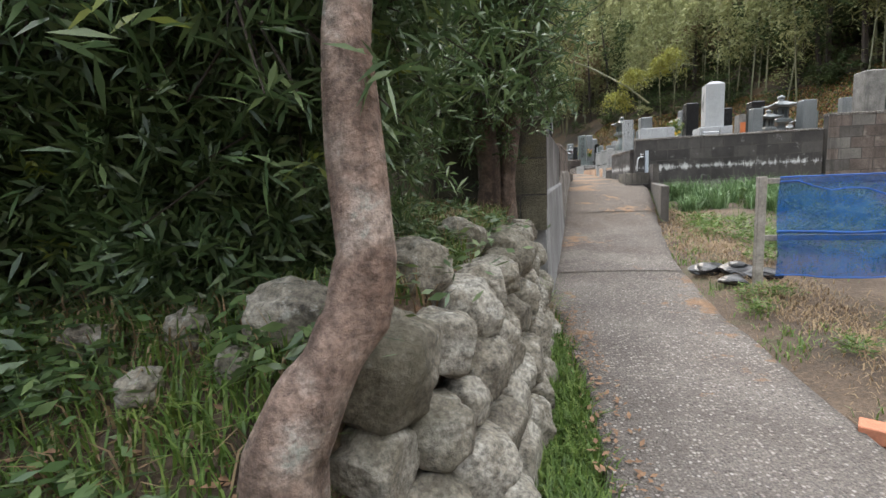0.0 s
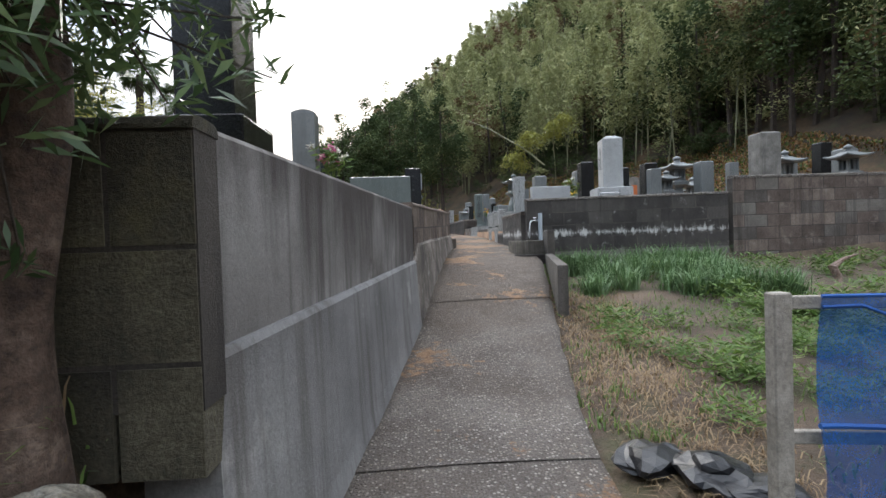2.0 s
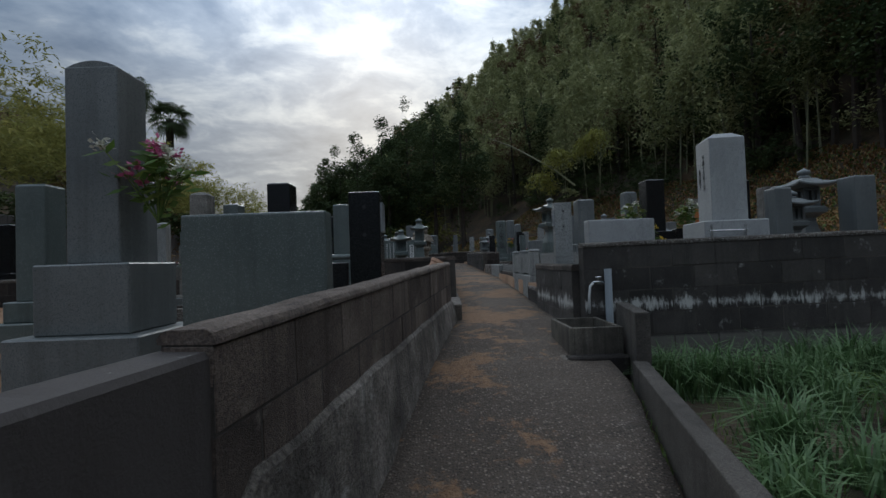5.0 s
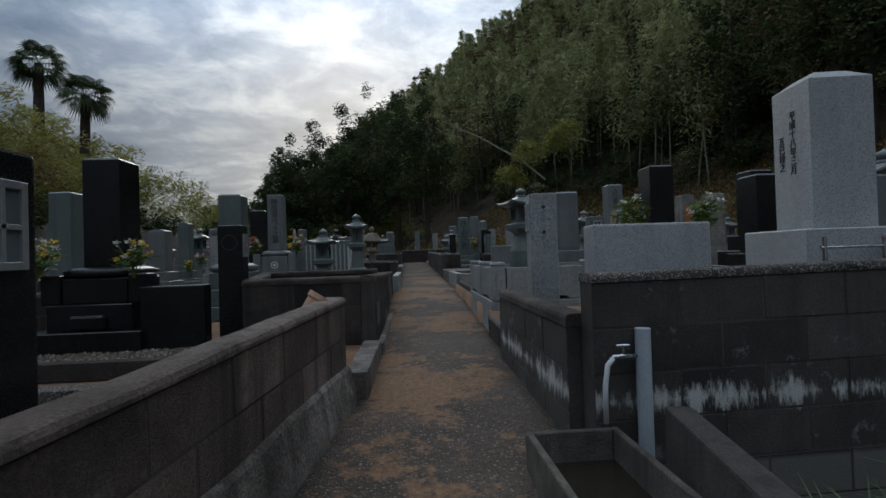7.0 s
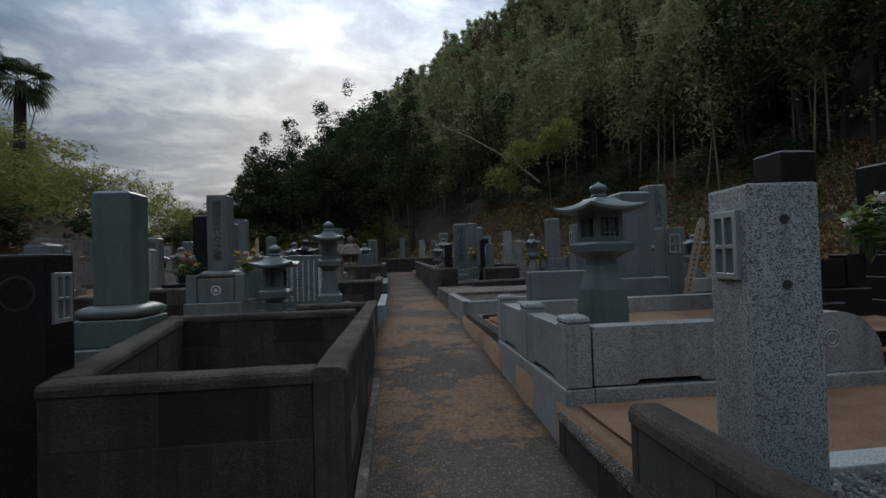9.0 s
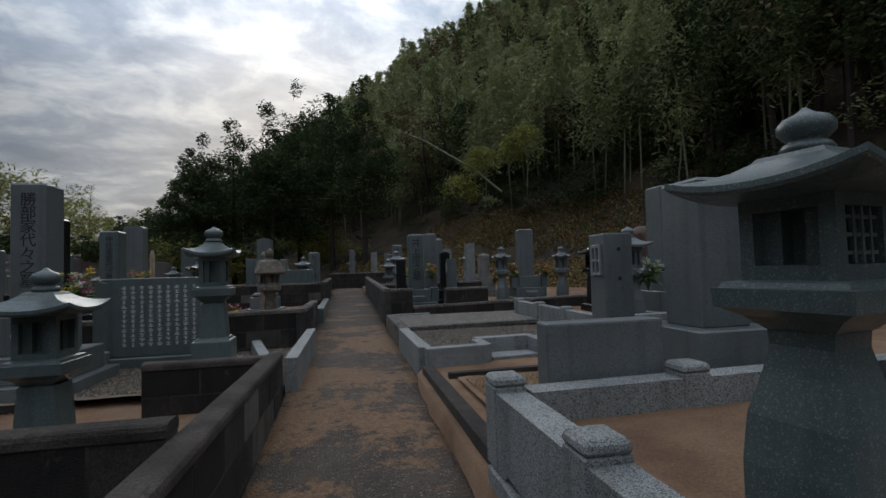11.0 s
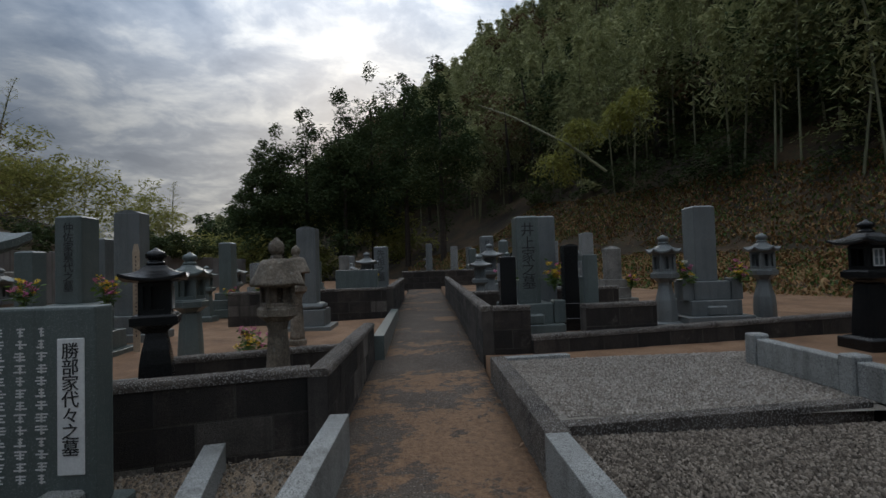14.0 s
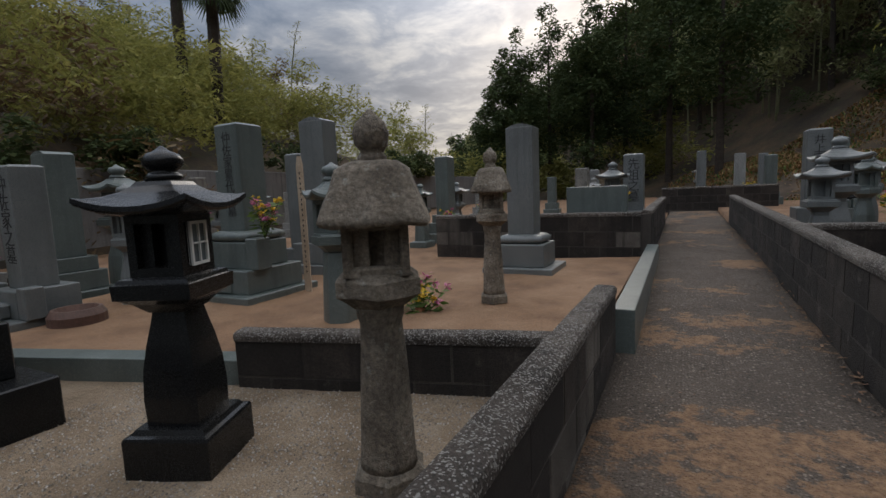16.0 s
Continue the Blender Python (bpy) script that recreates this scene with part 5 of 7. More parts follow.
def crumpled(x, y, s, seed):
    bm = bmesh.new()
    bmesh.ops.create_icosphere(bm, subdivisions=3, radius=0.13 * s)
    for v in bm.verts:
        n = noise.noise_vector(v.co * 11 + Vector((seed, 0, 0)))
        v.co += n * 0.06 * s
        v.co.z = max(-0.02, v.co.z * 0.5)
        v.co.x *= 1.3
    ob = part("plastic_sheet", bm, "plastic_black")
    ob.matrix_basis = pose(x, y, surface(x, y) + 0.02, 0, 0, seed * 40)
    tagged(ob, "crumpled black plastic sheet lying on straw", "plastic sheet", "crumpled black plastic")


crumpled(1.72, 4.3, 0.95, 1); crumpled(1.86, 4.1, 1.0, 2.2); crumpled(1.72, 3.85, 0.7, 3.1); crumpled(1.95, 3.95, 0.8, 4.0)
bm = boxed(-0.1, 0.1, -0.05, 0.05, 0, 0.06, 0.004)
ob = part("brick", bm, "brick"); ob.matrix_basis = pose(1.43, 1.9, surface(1.43, 1.9), 0, 0, -35)
tagged(ob, "orange clay brick beside the path", "brick")
bm = tube(bmesh.new(), [(0, 0, 0), (0.03, 0.01, 0.15), (-0.02, 0.03, 0.27), (0.12, 0.05, 0.36), (0.3, 0.04, 0.42)], [0.05, 0.04, 0.045, 0.028, 0.012], 8)
ob = part("tree_stump", wobble(bm, 0.02, 8), "bark"); ob.matrix_basis = pose(5.6, 7.6, surface(5.6, 7.6) - 0.05)
tagged(ob, "gnarled pruned stump in the garden", "tree stump")


# ---------- kerb, trough and tap ----------
def kerb_line(name, pts, w, mat, label, category="kerb", zdown=0.3):
    for (a, b) in zip(pts, pts[1:]):
        d = Vector((b[0] - a[0], b[1] - a[1], 0)); L = d.length
        bm = boxed(0, L, -w / 2, w / 2, -zdown, 0, 0.01, seg=2)
        for v in bm.verts:
            v.co.z += (b[2] - a[2]) * v.co.x / L
        ob = part(name, wobble(bm, 0.003, 6, a[1]), mat)
        ob.matrix_basis = pose(a[0], a[1], a[2], 0, 0, math.degrees(math.atan2(d.y, d.x)))
        tagged(ob, label, category, kind="structure")


kerb_line("kerb_garden", [(2.10, 6.72, 0.92), (2.56, 8.80, 0.95)], 0.1, "block_pale", "stained concrete kerb between path and garden", zdown=0.6)


def trough():
    t = thing("water_trough", 2.19, 9.16, path_z(9.2), rz=0, label="stained concrete water trough beside the path", category="water trough")
    h0, h = 0.02, 1.135 - path_z(9.2)
    w, l, k = 0.40, 0.62, 0.03
    for q in ((0, k, 0, l, h0, h), (w - k, w, 0, l, h0, h), (k, w - k, 0, k, h0, h - 0.001), (k, w - k, l - k, l, h0, h - 0.001)):
        part("side_wall", boxed(*q, 0.005), "trough", t)
    part("floor", boxed(k, w - k, k, l - k, h0, h0 + 0.05, 0), "trough", t)
    part("water", boxed(k, w - k, k, l - k, h0 + 0.051, h0 + 0.08, 0), "water", t, "shallow dark standing water")
    part("step", boxed(-0.05, w, -0.12, -0.005, -0.12, 0.03, 0.012), "block", t)
    part("step", boxed(-0.09, -0.005, -0.1, l, -0.1, 0.02, 0.012), "footing", t)


trough()
bm = boxed(0, 0.78, -0.05, 0.05, 0.5, 1.275, 0.012, seg=2)
ob = part("wall_trough", bm, "block_pale"); ob.matrix_basis = pose(2.60, 8.82, 0, 0, 0, 79)
tagged(ob, "low concrete wall beside the water trough", "wall", kind="structure")


def tap():
    t = thing("standpipe", 2.70, 9.745, 0.7, label="pale blue plastic standpipe with tap and white hose", category="standpipe")
    part("pipe", tube(bmesh.new(), [(0, 0, 0), (0, 0, 0.855)], 0.032, 18), "pvc", t, smooth=False)
    part("tap_body", tube(bmesh.new(), [(-0.03, 0, 0.74), (-0.10, -0.005, 0.742), (-0.135, -0.01, 0.74), (-0.14, -0.012, 0.715)], [0.011, 0.012, 0.011, 0.009], 10), "chrome", t, "worn chrome tap", True)
    bm = bmesh.new(); tube(bm, [(-0.09, -0.005, 0.745), (-0.09, -0.005, 0.785)], 0.007, 8); cuboid(bm, -0.12, -0.06, -0.011, 0.001, 0.78, 0.792, 0.004)
    part("tap_handle", bm, "chrome", t)
    part("hose", tube(bmesh.new(), [(-0.138, -0.012, 0.735), (-0.165, -0.02, 0.71), (-0.178, -0.02, 0.62), (-0.18, -0.02, 0.47)], 0.011, 10), "hose", t, smooth=True)


tap()


# ---------- gravestones ----------
def lettering(name, body, size, mat, parent, m, extrude=0.002, spacing=0.92):
    cu = bpy.data.curves.new(name, "FONT")
    cu.body, cu.size, cu.extrude, cu.align_x, cu.align_y = "\n".join(body), size, extrude, "CENTER", "TOP"
    cu.space_line = spacing
    tmp = new("tmp_text", cu)
    bpy.context.view_layer.update()
    me = bpy.data.meshes.new_from_object(tmp.evaluated_get(bpy.context.evaluated_depsgraph_get()))
    bpy.data.objects.remove(tmp)
    me.materials.clear(); me.materials.append(MAT[mat])
    ob = new(name, me)
    ob.parent = parent
    ob.matrix_basis = m
    return ob


def stone_top(bm, w, d, z, kind):
    """The head of an upright stone on a w x d section, beginning at z."""
    a, b = w / 2, d / 2
    if kind == "round":
        n = 10
        fr = [(-a + 2 * a * i / n, z + 0.13 * w * (1 - (2 * i / n - 1) ** 2)) for i in range(n + 1)]
        va = [bm.verts.new((x, -b, zz)) for x, zz in fr]; vb = [bm.verts.new((x, b, zz)) for x, zz in fr]
        for i in range(n):
            bm.faces.new((va[i], va[i + 1], vb[i + 1], vb[i]))
        bm.faces.new(va[::-1] + []) ; bm.faces.new(vb)
    else:
        h = {"flat": 0.01, "point": 0.22 * w, "dish": 0.07 * w}[kind]
        k = {"flat": 0.96, "point": 0.05, "dish": 0.72}[kind]
        rings(bm, [(z, [(-a, -b), (a, -b), (a, b), (-a, b)]), (z + h * 0.75, [(-a * (1 + k) / 2, -b * (1 + k) / 2), (a * (1 + k) / 2, -b * (1 + k) / 2), (a * (1 + k) / 2, b * (1 + k) / 2), (-a * (1 + k) / 2, b * (1 + k) / 2)]),
                   (z + h, [(-a * k, -b * k), (a * k, -b * k), (a * k, b * k), (-a * k, b * k)])])


def gravestone(x, y, zb, top, w, mat, tiers=((2.6, 0.22), (2.0, 0.22), (1.55, 0.2)), head="dish", rz=0, depth=None, text="", text_mat="letters", label="", lotus=False, vases=False, side_text="", crest=False):
    t = thing("gravestone", x, y, zb, rz, label or "upright family gravestone on stepped base blocks", "gravestone")
    d = depth or w
    z = 0.0
    for i, (k, h) in enumerate(tiers):
        part("base_block", boxed(-w * k / 2, w * k / 2, -d * k / 2, d * k / 2, z, z + h, 0.008), mat, t)
        z += h
    if lotus:
        bm = bmesh.new()
        secs = [(zz, [(p[0], p[1] * d / w) for p in squarish(w * r, k=6, soft=0.05)]) for zz, r in ((z, 0.74), (z + 0.025, 0.86), (z + 0.06, 0.88), (z + 0.09, 0.72), (z + 0.1, 0.6))]
        rings(bm, secs)
        part("lotus_seat", bm, mat, t, "rounded moulded seat stone", True)
        z += 0.1
    h = top - zb - z
    bm = boxed(-w / 2, w / 2, -d / 2, d / 2, z, z + h * 0.97, 0.006)
    hb = bmesh.new()
    stone_top(hb, w - 0.01, d - 0.01, z + h * 0.97 - 0.002, head)
    me = bpy.data.meshes.new("tmp"); hb.to_mesh(me); hb.free(); bm.from_mesh(me); bpy.data.meshes.remove(me)
    pil = part("pillar", bm, mat, t)
    if text:
        size = min(w * 0.62, h * 0.84 / len(text))
        lettering("inscription", text, size, text_mat, pil, Matrix.Translation((0, -d / 2 - 0.001, z + h * 0.90)) @ pose(0, 0, 0, 90, 0, 0))
    if side_text:
        for i, line in enumerate(side_text.split("|")):
            size = min(w * 0.17, h * 0.8 / len(line))
            lettering("inscription", line, size, text_mat, pil, Matrix.Translation((-w / 2 - 0.001, -d * 0.05 + i * d * 0.3, z + h * (0.80 - 0.15 * i))) @ pose(0, 0, 0, 90, 0, -90))
    if vases:
        w1 = w * tiers[-1][0] / 2 if len(tiers) else w
        zt = sum(hh for k, hh in tiers[:-1])
        for s in (-1, 1):
            vx = s * w * (tiers[-1][0] / 2 + 0.28)
            part("flower_stand", boxed(vx - w * 0.25, vx + w * 0.25, -d * 0.9, -d * 0.35, zt, zt + tiers[-1][1] * 1.15, 0.008), mat, t)
        part("incense_stand", boxed(-w * 0.45, w * 0.45, -d * 1.25, -d * 0.85, sum(hh for k, hh in tiers[:1]), sum(hh for k, hh in tiers[:1]) + 0.13, 0.02), mat, t)
    if crest:
        zc = zt + tiers[-1][1] * 0.5
        for r, m, o in ((w * 0.24, "letters_white", 0.0), (w * 0.19, mat, 0.002), (w * 0.09, "letters_white", 0.004)):
            bm = bmesh.new()
            rings(bm, [(0, r), (0.003, r)], 20)
            ob = part("crest", bm, m, t)
            ob.matrix_basis = Matrix.Translation((0, -d * tiers[-1][0] / 2 - o, zc)) @ pose(0, 0, 0, 90, 0, 0)
    return t


def lantern(x, y, zb, top, mat, rz=0, roof=0.40, corners=4, pole="taper", label="", lift=0.03, base=0.30, lattice=False, slim=1.0, panes=(), steps=1, plinth=0.10):
    """A stone garden lantern: plinth, shaft, platform, fire box, swept roof and squat finial."""
    t = thing("stone_lantern", x, y, zb, rz, label or "grey granite stone lantern with upswept roof", "stone lantern")
    h = top - zb
    two = lambda pts: [p[:2] for p in pts]
    g = lambda r, **k: two(squarish(r * h, corners=corners, **k))
    z = 0.0
    for i in range(steps):
        a, dz = base / 2 * (1 - 0.2 * i), plinth / steps
        bm = bmesh.new()
        rings(bm, [(z * h, g(a)), ((z + dz * 0.82) * h, g(a)), ((z + dz * 0.88) * h, g(a * 0.97)), ((z + dz * 0.9) * h, g(a * 0.86)), ((z + dz) * h, g(a * 0.80))])
        part("base_block" if i else "base_slab", bm, mat, t)
        z += dz
    neck = 0.50
    up = lambda f: z + (neck - z) * f
    prof = {"taper": ((0, 0.092), (0.5, 0.083), (1, 0.072)), "waist": ((0, 0.098), (0.3, 0.098), (0.55, 0.090), (0.78, 0.068), (0.92, 0.058), (1, 0.060)), "flare": ((0, 0.088), (0.25, 0.090), (0.5, 0.085), (0.72, 0.073), (0.9, 0.060), (1, 0.054))}[pole]
    fine = []
    for (fa, ra), (fb, rb) in zip(prof, prof[1:]):
        fine += [(fa + (fb - fa) * q / 3, ra + (rb - ra) * q / 3) for q in range(3)]
    fine.append(prof[-1])
    bm = bmesh.new()
    rings(bm, [(up(f) * h, g(r * slim, soft=0.05)) for f, r in fine])
    part("shaft", bm, mat, t)
    bm = bmesh.new()
    rings(bm, [((neck + dz) * h, g(r * slim)) for dz, r in ((0, 0.058), (0.03, 0.085), (0.048, 0.112), (0.05, 0.120), (0.095, 0.122), (0.097, 0.112), (0.108, 0.108), (0.112, 0.09))])
    part("platform", bm, mat, t)
    z1 = neck + 0.112
    fo, fh = 0.083 * h * slim, 0.185 * h
    bm = bmesh.new()
    vs = [bm.verts.new((sx * fo, sy * fo, z1 * h + k * fh)) for k in (0, 1) for sx, sy in ((-1, -1), (1, -1), (1, 1), (-1, 1))]
    walls = [bm.faces.new([vs[i] for i in f]) for f in ((0, 1, 5, 4), (1, 2, 6, 5), (2, 3, 7, 6), (3, 0, 4, 7))]
    bm.faces.new([vs[i] for i in (3, 2, 1, 0)]); bm.faces.new([vs[i] for i in (4, 5, 6, 7)])
    bmesh.ops.recalc_face_normals(bm, faces=bm.faces)
    # window openings sunk into the four sides
    bmesh.ops.inset_individual(bm, faces=walls, thickness=0.038 * h * slim, depth=0)
    bmesh.ops.inset_individual(bm, faces=walls, thickness=0.001, depth=-0.75 * fo)
    part("fire_box", bm, mat, t)
    if lattice:
        bm = bmesh.new()
        b = fo - 0.036 * h * slim
        for k in (-1, 0, 1):
            cuboid(bm, k * b * 0.55 - 0.004, k * b * 0.55 + 0.004, -fo + 0.004, -fo + 0.012, z1 * h + 0.034 * h, z1 * h + fh - 0.034 * h, 0)
            cuboid(bm, -b, b, -fo + 0.006, -fo + 0.014, z1 * h + fh * (0.5 + k * 0.2) - 0.004, z1 * h + fh * (0.5 + k * 0.2) + 0.004, 0)
        part("lattice", bm, mat, t)
    for turn in panes:
        # small white-framed window set in one side
        a, b = fo * 0.52, fh * 0.36
        bm = bmesh.new()
        for q in ((-a, -a + 0.011, -b, b), (a - 0.011, a, -b, b), (-a + 0.011, a - 0.011, b - 0.011, b), (-a + 0.011, a - 0.011, -b, -b + 0.011), (-0.003, 0.003, -b + 0.011, b - 0.011), (-a + 0.011, a - 0.011, -0.003, 0.003)):
            cuboid(bm, q[0], q[1], -0.012, 0.004, q[2], q[3], 0)
        m = pose(0, 0, z1 * h + fh * 0.5, 0, 0, turn) @ Matrix.Translation((0, -fo, 0))
        o = part("window_frame", bm, "hose", t, "white window frame"); o.matrix_basis = m
        o = part("pane", boxed(-a, a, -0.004, 0.003, -b, b, 0), "pane", t); o.matrix_basis = m
    z2 = z1 * h + fh
    bm = bmesh.new()
    R = roof / 2 * h
    L = lift * h
    ring = lambda r, up, dz: (0, squarish(r, up, 8, z2 + dz * h, corners=corners))
    rings(bm, [ring(fo * 1.02, 0, -0.004), ring(R * 0.72, L * 0.25, -0.002), ring(R * 0.97, L, 0.004), ring(R, L, 0.012), ring(R * 0.995, L, 0.026), ring(R * 0.88, L * 0.62, 0.034), ring(R * 0.70, L * 0.3, 0.047), ring(R * 0.52, L * 0.1, 0.064), ring(R * 0.38, 0, 0.084), ring(R * 0.33, 0, 0.096), ring(R * 0.22, 0, 0.10)])
    part("roof", bm, mat, t)
    z3 = z2 + 0.099 * h
    q = h - z3
    bm = bmesh.new()
    rings(bm, [(z3, 0.050 * h), (z3 + 0.10 * q, 0.054 * h), (z3 + 0.2 * q, 0.046 * h), (z3 + 0.26 * q, 0.034 * h), (z3 + 0.32 * q, 0.044 * h), (z3 + 0.45 * q, 0.056 * h), (z3 + 0.62 * q, 0.057 * h), (z3 + 0.76 * q, 0.046 * h), (z3 + 0.85 * q, 0.024 * h), (z3 + 0.93 * q, 0.012 * h), (h, 0.005 * h)], 18)
    part("finial", bm, mat, t, smooth=True)
    return t


def rustic_lantern(x, y, zb, top, rz=0, label="", k=1.0):
    """A weathered lantern with a thick mushroom-like roof."""
    t = thing("stone_lantern", x, y, zb, rz, label or "weathered brown sandstone lantern with thick mossy roof", "stone lantern")
    h = top - zb

    def ring_part(name, secs, n, amt, lab="", smooth=True):
        bm = bmesh.new()
        rings(bm, [(z * h, r * h * k) for z, r in secs], n, math.pi / n)
        bmesh.ops.subdivide_edges(bm, edges=bm.edges[:], cuts=1, use_grid_fill=True)
        wobble(bm, amt, 9, x)
        return part(name, bm, "sandstone", t, lab, smooth)

    ring_part("base", [(0, 0.105), (0.045, 0.105), (0.06, 0.09)], 6, 0.006, smooth=False)
    ring_part("shaft", [(0.055, 0.078), (0.12, 0.074), (0.25, 0.068), (0.40, 0.059), (0.455, 0.056), (0.475, 0.062), (0.505, 0.064)], 20, 0.004)
    ring_part("platform", [(0.50, 0.07), (0.525, 0.105), (0.535, 0.122), (0.575, 0.122), (0.592, 0.10)], 6, 0.006, smooth=False)
    bm = bmesh.new()
    a = 0.082 * h * k
    vs = [bm.verts.new((sx * a, sy * a, z * h)) for z in (0.588, 0.725) for sx, sy in ((-1, -1), (1, -1), (1, 1), (-1, 1))]
    walls = [bm.faces.new([vs[i] for i in f]) for f in ((0, 1, 5, 4), (1, 2, 6, 5), (2, 3, 7, 6), (3, 0, 4, 7))]
    bm.faces.new([vs[i] for i in (3, 2, 1, 0)]); bm.faces.new([vs[i] for i in (4, 5, 6, 7)])
    bmesh.ops.recalc_face_normals(bm, faces=bm.faces)
    bmesh.ops.inset_individual(bm, faces=walls, thickness=0.026 * h, depth=0)
    bmesh.ops.inset_individual(bm, faces=walls, thickness=0.008 * h, depth=-0.008 * h)
    bmesh.ops.inset_individual(bm, faces=walls, thickness=0.001, depth=-0.055 * h * k)
    wobble(bm, 0.004, 12)
    part("fire_box", bm, "sandstone", t)
    bm = bmesh.new()
    hood = ((0.715, 0.07, 0.0), (0.712, 0.134, 0.10), (0.722, 0.142, 0.10), (0.745, 0.136, 0.11), (0.785, 0.118, 0.12), (0.825, 0.103, 0.14), (0.852, 0.092, 0.17), (0.868, 0.07, 0.22), (0.872, 0.04, 0.25))
    rings(bm, [(0, squarish(r * h * k, 0.0, 8, z * h, soft)) for z, r, soft in hood])
    bmesh.ops.subdivide_edges(bm, edges=bm.edges[:], cuts=1, use_grid_fill=True)
    wobble(bm, 0.008, 16, y)
    part("roof", bm, "sandstone", t, "thick lichened roof stone", True)
    ring_part("finial", [(0.866, 0.036), (0.884, 0.038), (0.896, 0.030), (0.912, 0.044), (0.94, 0.050), (0.965, 0.042), (0.983, 0.022), (1.0, 0.006)], 14, 0.008, "rounded onion finial")
    return t


def tablet_pillar(x, y, zb, top, w, d, mat, rz=0, label="", window="side", holes=True, crest=False, foot=True):
    """A square candle pillar with a small framed window."""
    t = thing("candle_pillar", x, y, zb, rz, label, "candle pillar")
    h = top - zb
    z0 = 0.0
    if foot:
        part("foot", boxed(-w * 0.75, w * 0.75, -d * 0.75, d * 0.75, 0, 0.05, 0.006), mat, t)
        z0 = 0.05
    body = part("body", boxed(-w / 2, w / 2, -d / 2, d / 2, z0, h, 0.01, seg=2), mat, t)
    turns = {"side": 90, "front": 0, "left": -90}[window]
    f = thing("window", 0, 0, 0)
    f.parent = t
    ww, wh = (d if turns else w) * 0.62, 0.20 * min(1, h)
    off = (w if turns else d) / 2
    f.matrix_basis = pose(0, 0, 0, 0, 0, turns) @ Matrix.Translation((0, -off, h * 0.93 - wh))
    bm = bmesh.new()
    for a in ((-ww / 2, -ww / 2 + 0.018, 0, wh), (ww / 2 - 0.018, ww / 2, 0, wh), (-ww / 2 + 0.018, ww / 2 - 0.018, 0, 0.018), (-ww / 2 + 0.018, ww / 2 - 0.018, wh - 0.018, wh), (-0.006, 0.006, 0.018, wh - 0.018), (-ww / 2 + 0.018, ww / 2 - 0.018, wh * 0.45, wh * 0.45 + 0.012)):
        cuboid(bm, a[0], a[1], -0.014, 0.002, a[2], a[3], 0.001)
    o = part("window_frame", bm, "alu", t, "aluminium frame with cross bars"); o.matrix_basis = f.matrix_basis
    o = part("pane", boxed(-ww / 2 + 0.01, ww / 2 - 0.01, -0.006, 0.001, 0.01, wh - 0.01, 0), "pane", t, "smoked glass pane"); o.matrix_basis = f.matrix_basis
    bpy.data.objects.remove(f)
    if holes:
        for zz in (h * 0.90, h * 0.72):
            bm = bmesh.new(); rings(bm, [(0, 0.013), (0.003, 0.013)], 14)
            o = part("air_hole", bm, "letters", t)
            fx = -1 if window == "front" else 0
            o.matrix_basis = (pose(0, -d / 2 - 0.0005, zz, 90, 0, 0) if window != "front" else pose(w / 2 + 0.0035, 0, zz, 0, -90, 0))
    if crest:
        for r, m, oo in ((w * 0.34, "letters", 0.0), (w * 0.29, mat, 0.002)):
            bm = bmesh.new(); rings(bm, [(0, r), (0.003, r)], 24)
            o = part("crest", bm, m, t)
            o.matrix_basis = pose(0, -d / 2 - oo, h * 0.86, 90, 0, 0)
    return t


def slab(name, x0, x1, y, zb, top, thick, mat, label, category="stone slab", rz=0, foot=0.0):
    t = thing(name, (x0 + x1) / 2, y, zb, rz, label, category)
    w = abs(x1 - x0)
    if foot:
        part("foot", boxed(-w / 2 - 0.06, w / 2 + 0.06, -thick, thick, 0, foot, 0.01), mat, t)
    part("slab", boxed(-w / 2, w / 2, -thick / 2, thick / 2, foot, top - zb, 0.012, seg=2), mat, t)
    return t


G = gravestone
# west side, from the first wall on
G(-0.2, 4.74, 1.12, 3.25, 0.27, "black", ((1.9, 0.2), (1.42, 0.47)), "dish", depth=0.31, label="tall polished black gravestone on black base blocks")
tablet_pillar(-0.30, 5.65, 1.12, 1.97, 0.155, 0.16, "black", 0, "polished black candle pillar with a small framed window", "front", False)
G(-0.52, 8.1, 1.12, 2.76, 0.27, "bluegrey", ((2.4, 0.25), (1.75, 0.35)), "round", depth=0.24, label="blue-grey gravestone with a rounded head")
slab("memorial_slab", 0.02, 0.70, 7.86, 1.12, 1.93, 0.13, "green", "broad dark green granite memorial slab on a foot", foot=0.1)
tablet_pillar(0.73, 8.88, 1.12, 2.16, 0.21, 0.22, "black", 0, "polished black candle pillar with a framed window", "side")
G(-1.0, 12.4, 1.14, 2.87, 0.32, "black", ((3.0, 0.2), (2.2, 0.22), (1.7, 0.22)), "dish", label="large polished black gravestone on stepped bases", lotus=True, vases=True)
slab("memorial_slab", -0.55, -0.02, 12.05, 1.14, 1.70, 0.14, "black", "low polished black memorial slab")
tablet_pillar(0.2, 12.05, 1.14, 2.2, 0.2, 0.17, "black", 0, "slim polished black candle pillar with a crest", "side", False, True)
G(-0.45, 13.92, 1.2, 2.73, 0.27, "green", ((2.9, 0.16), (2.2, 0.2), (1.7, 0.2)), "dish", label="dark green granite gravestone on moulded base", lotus=True)
G(-0.72, 16.9, 1.22, 3.12, 0.27, "bluegrey", ((3.4, 0.2), (2.7, 0.22), (1.75, 0.32)), "flat", label="blue-grey family gravestone with engraved letters and crests", lotus=True, text="勝部家代々之墓", vases=True, crest=True)
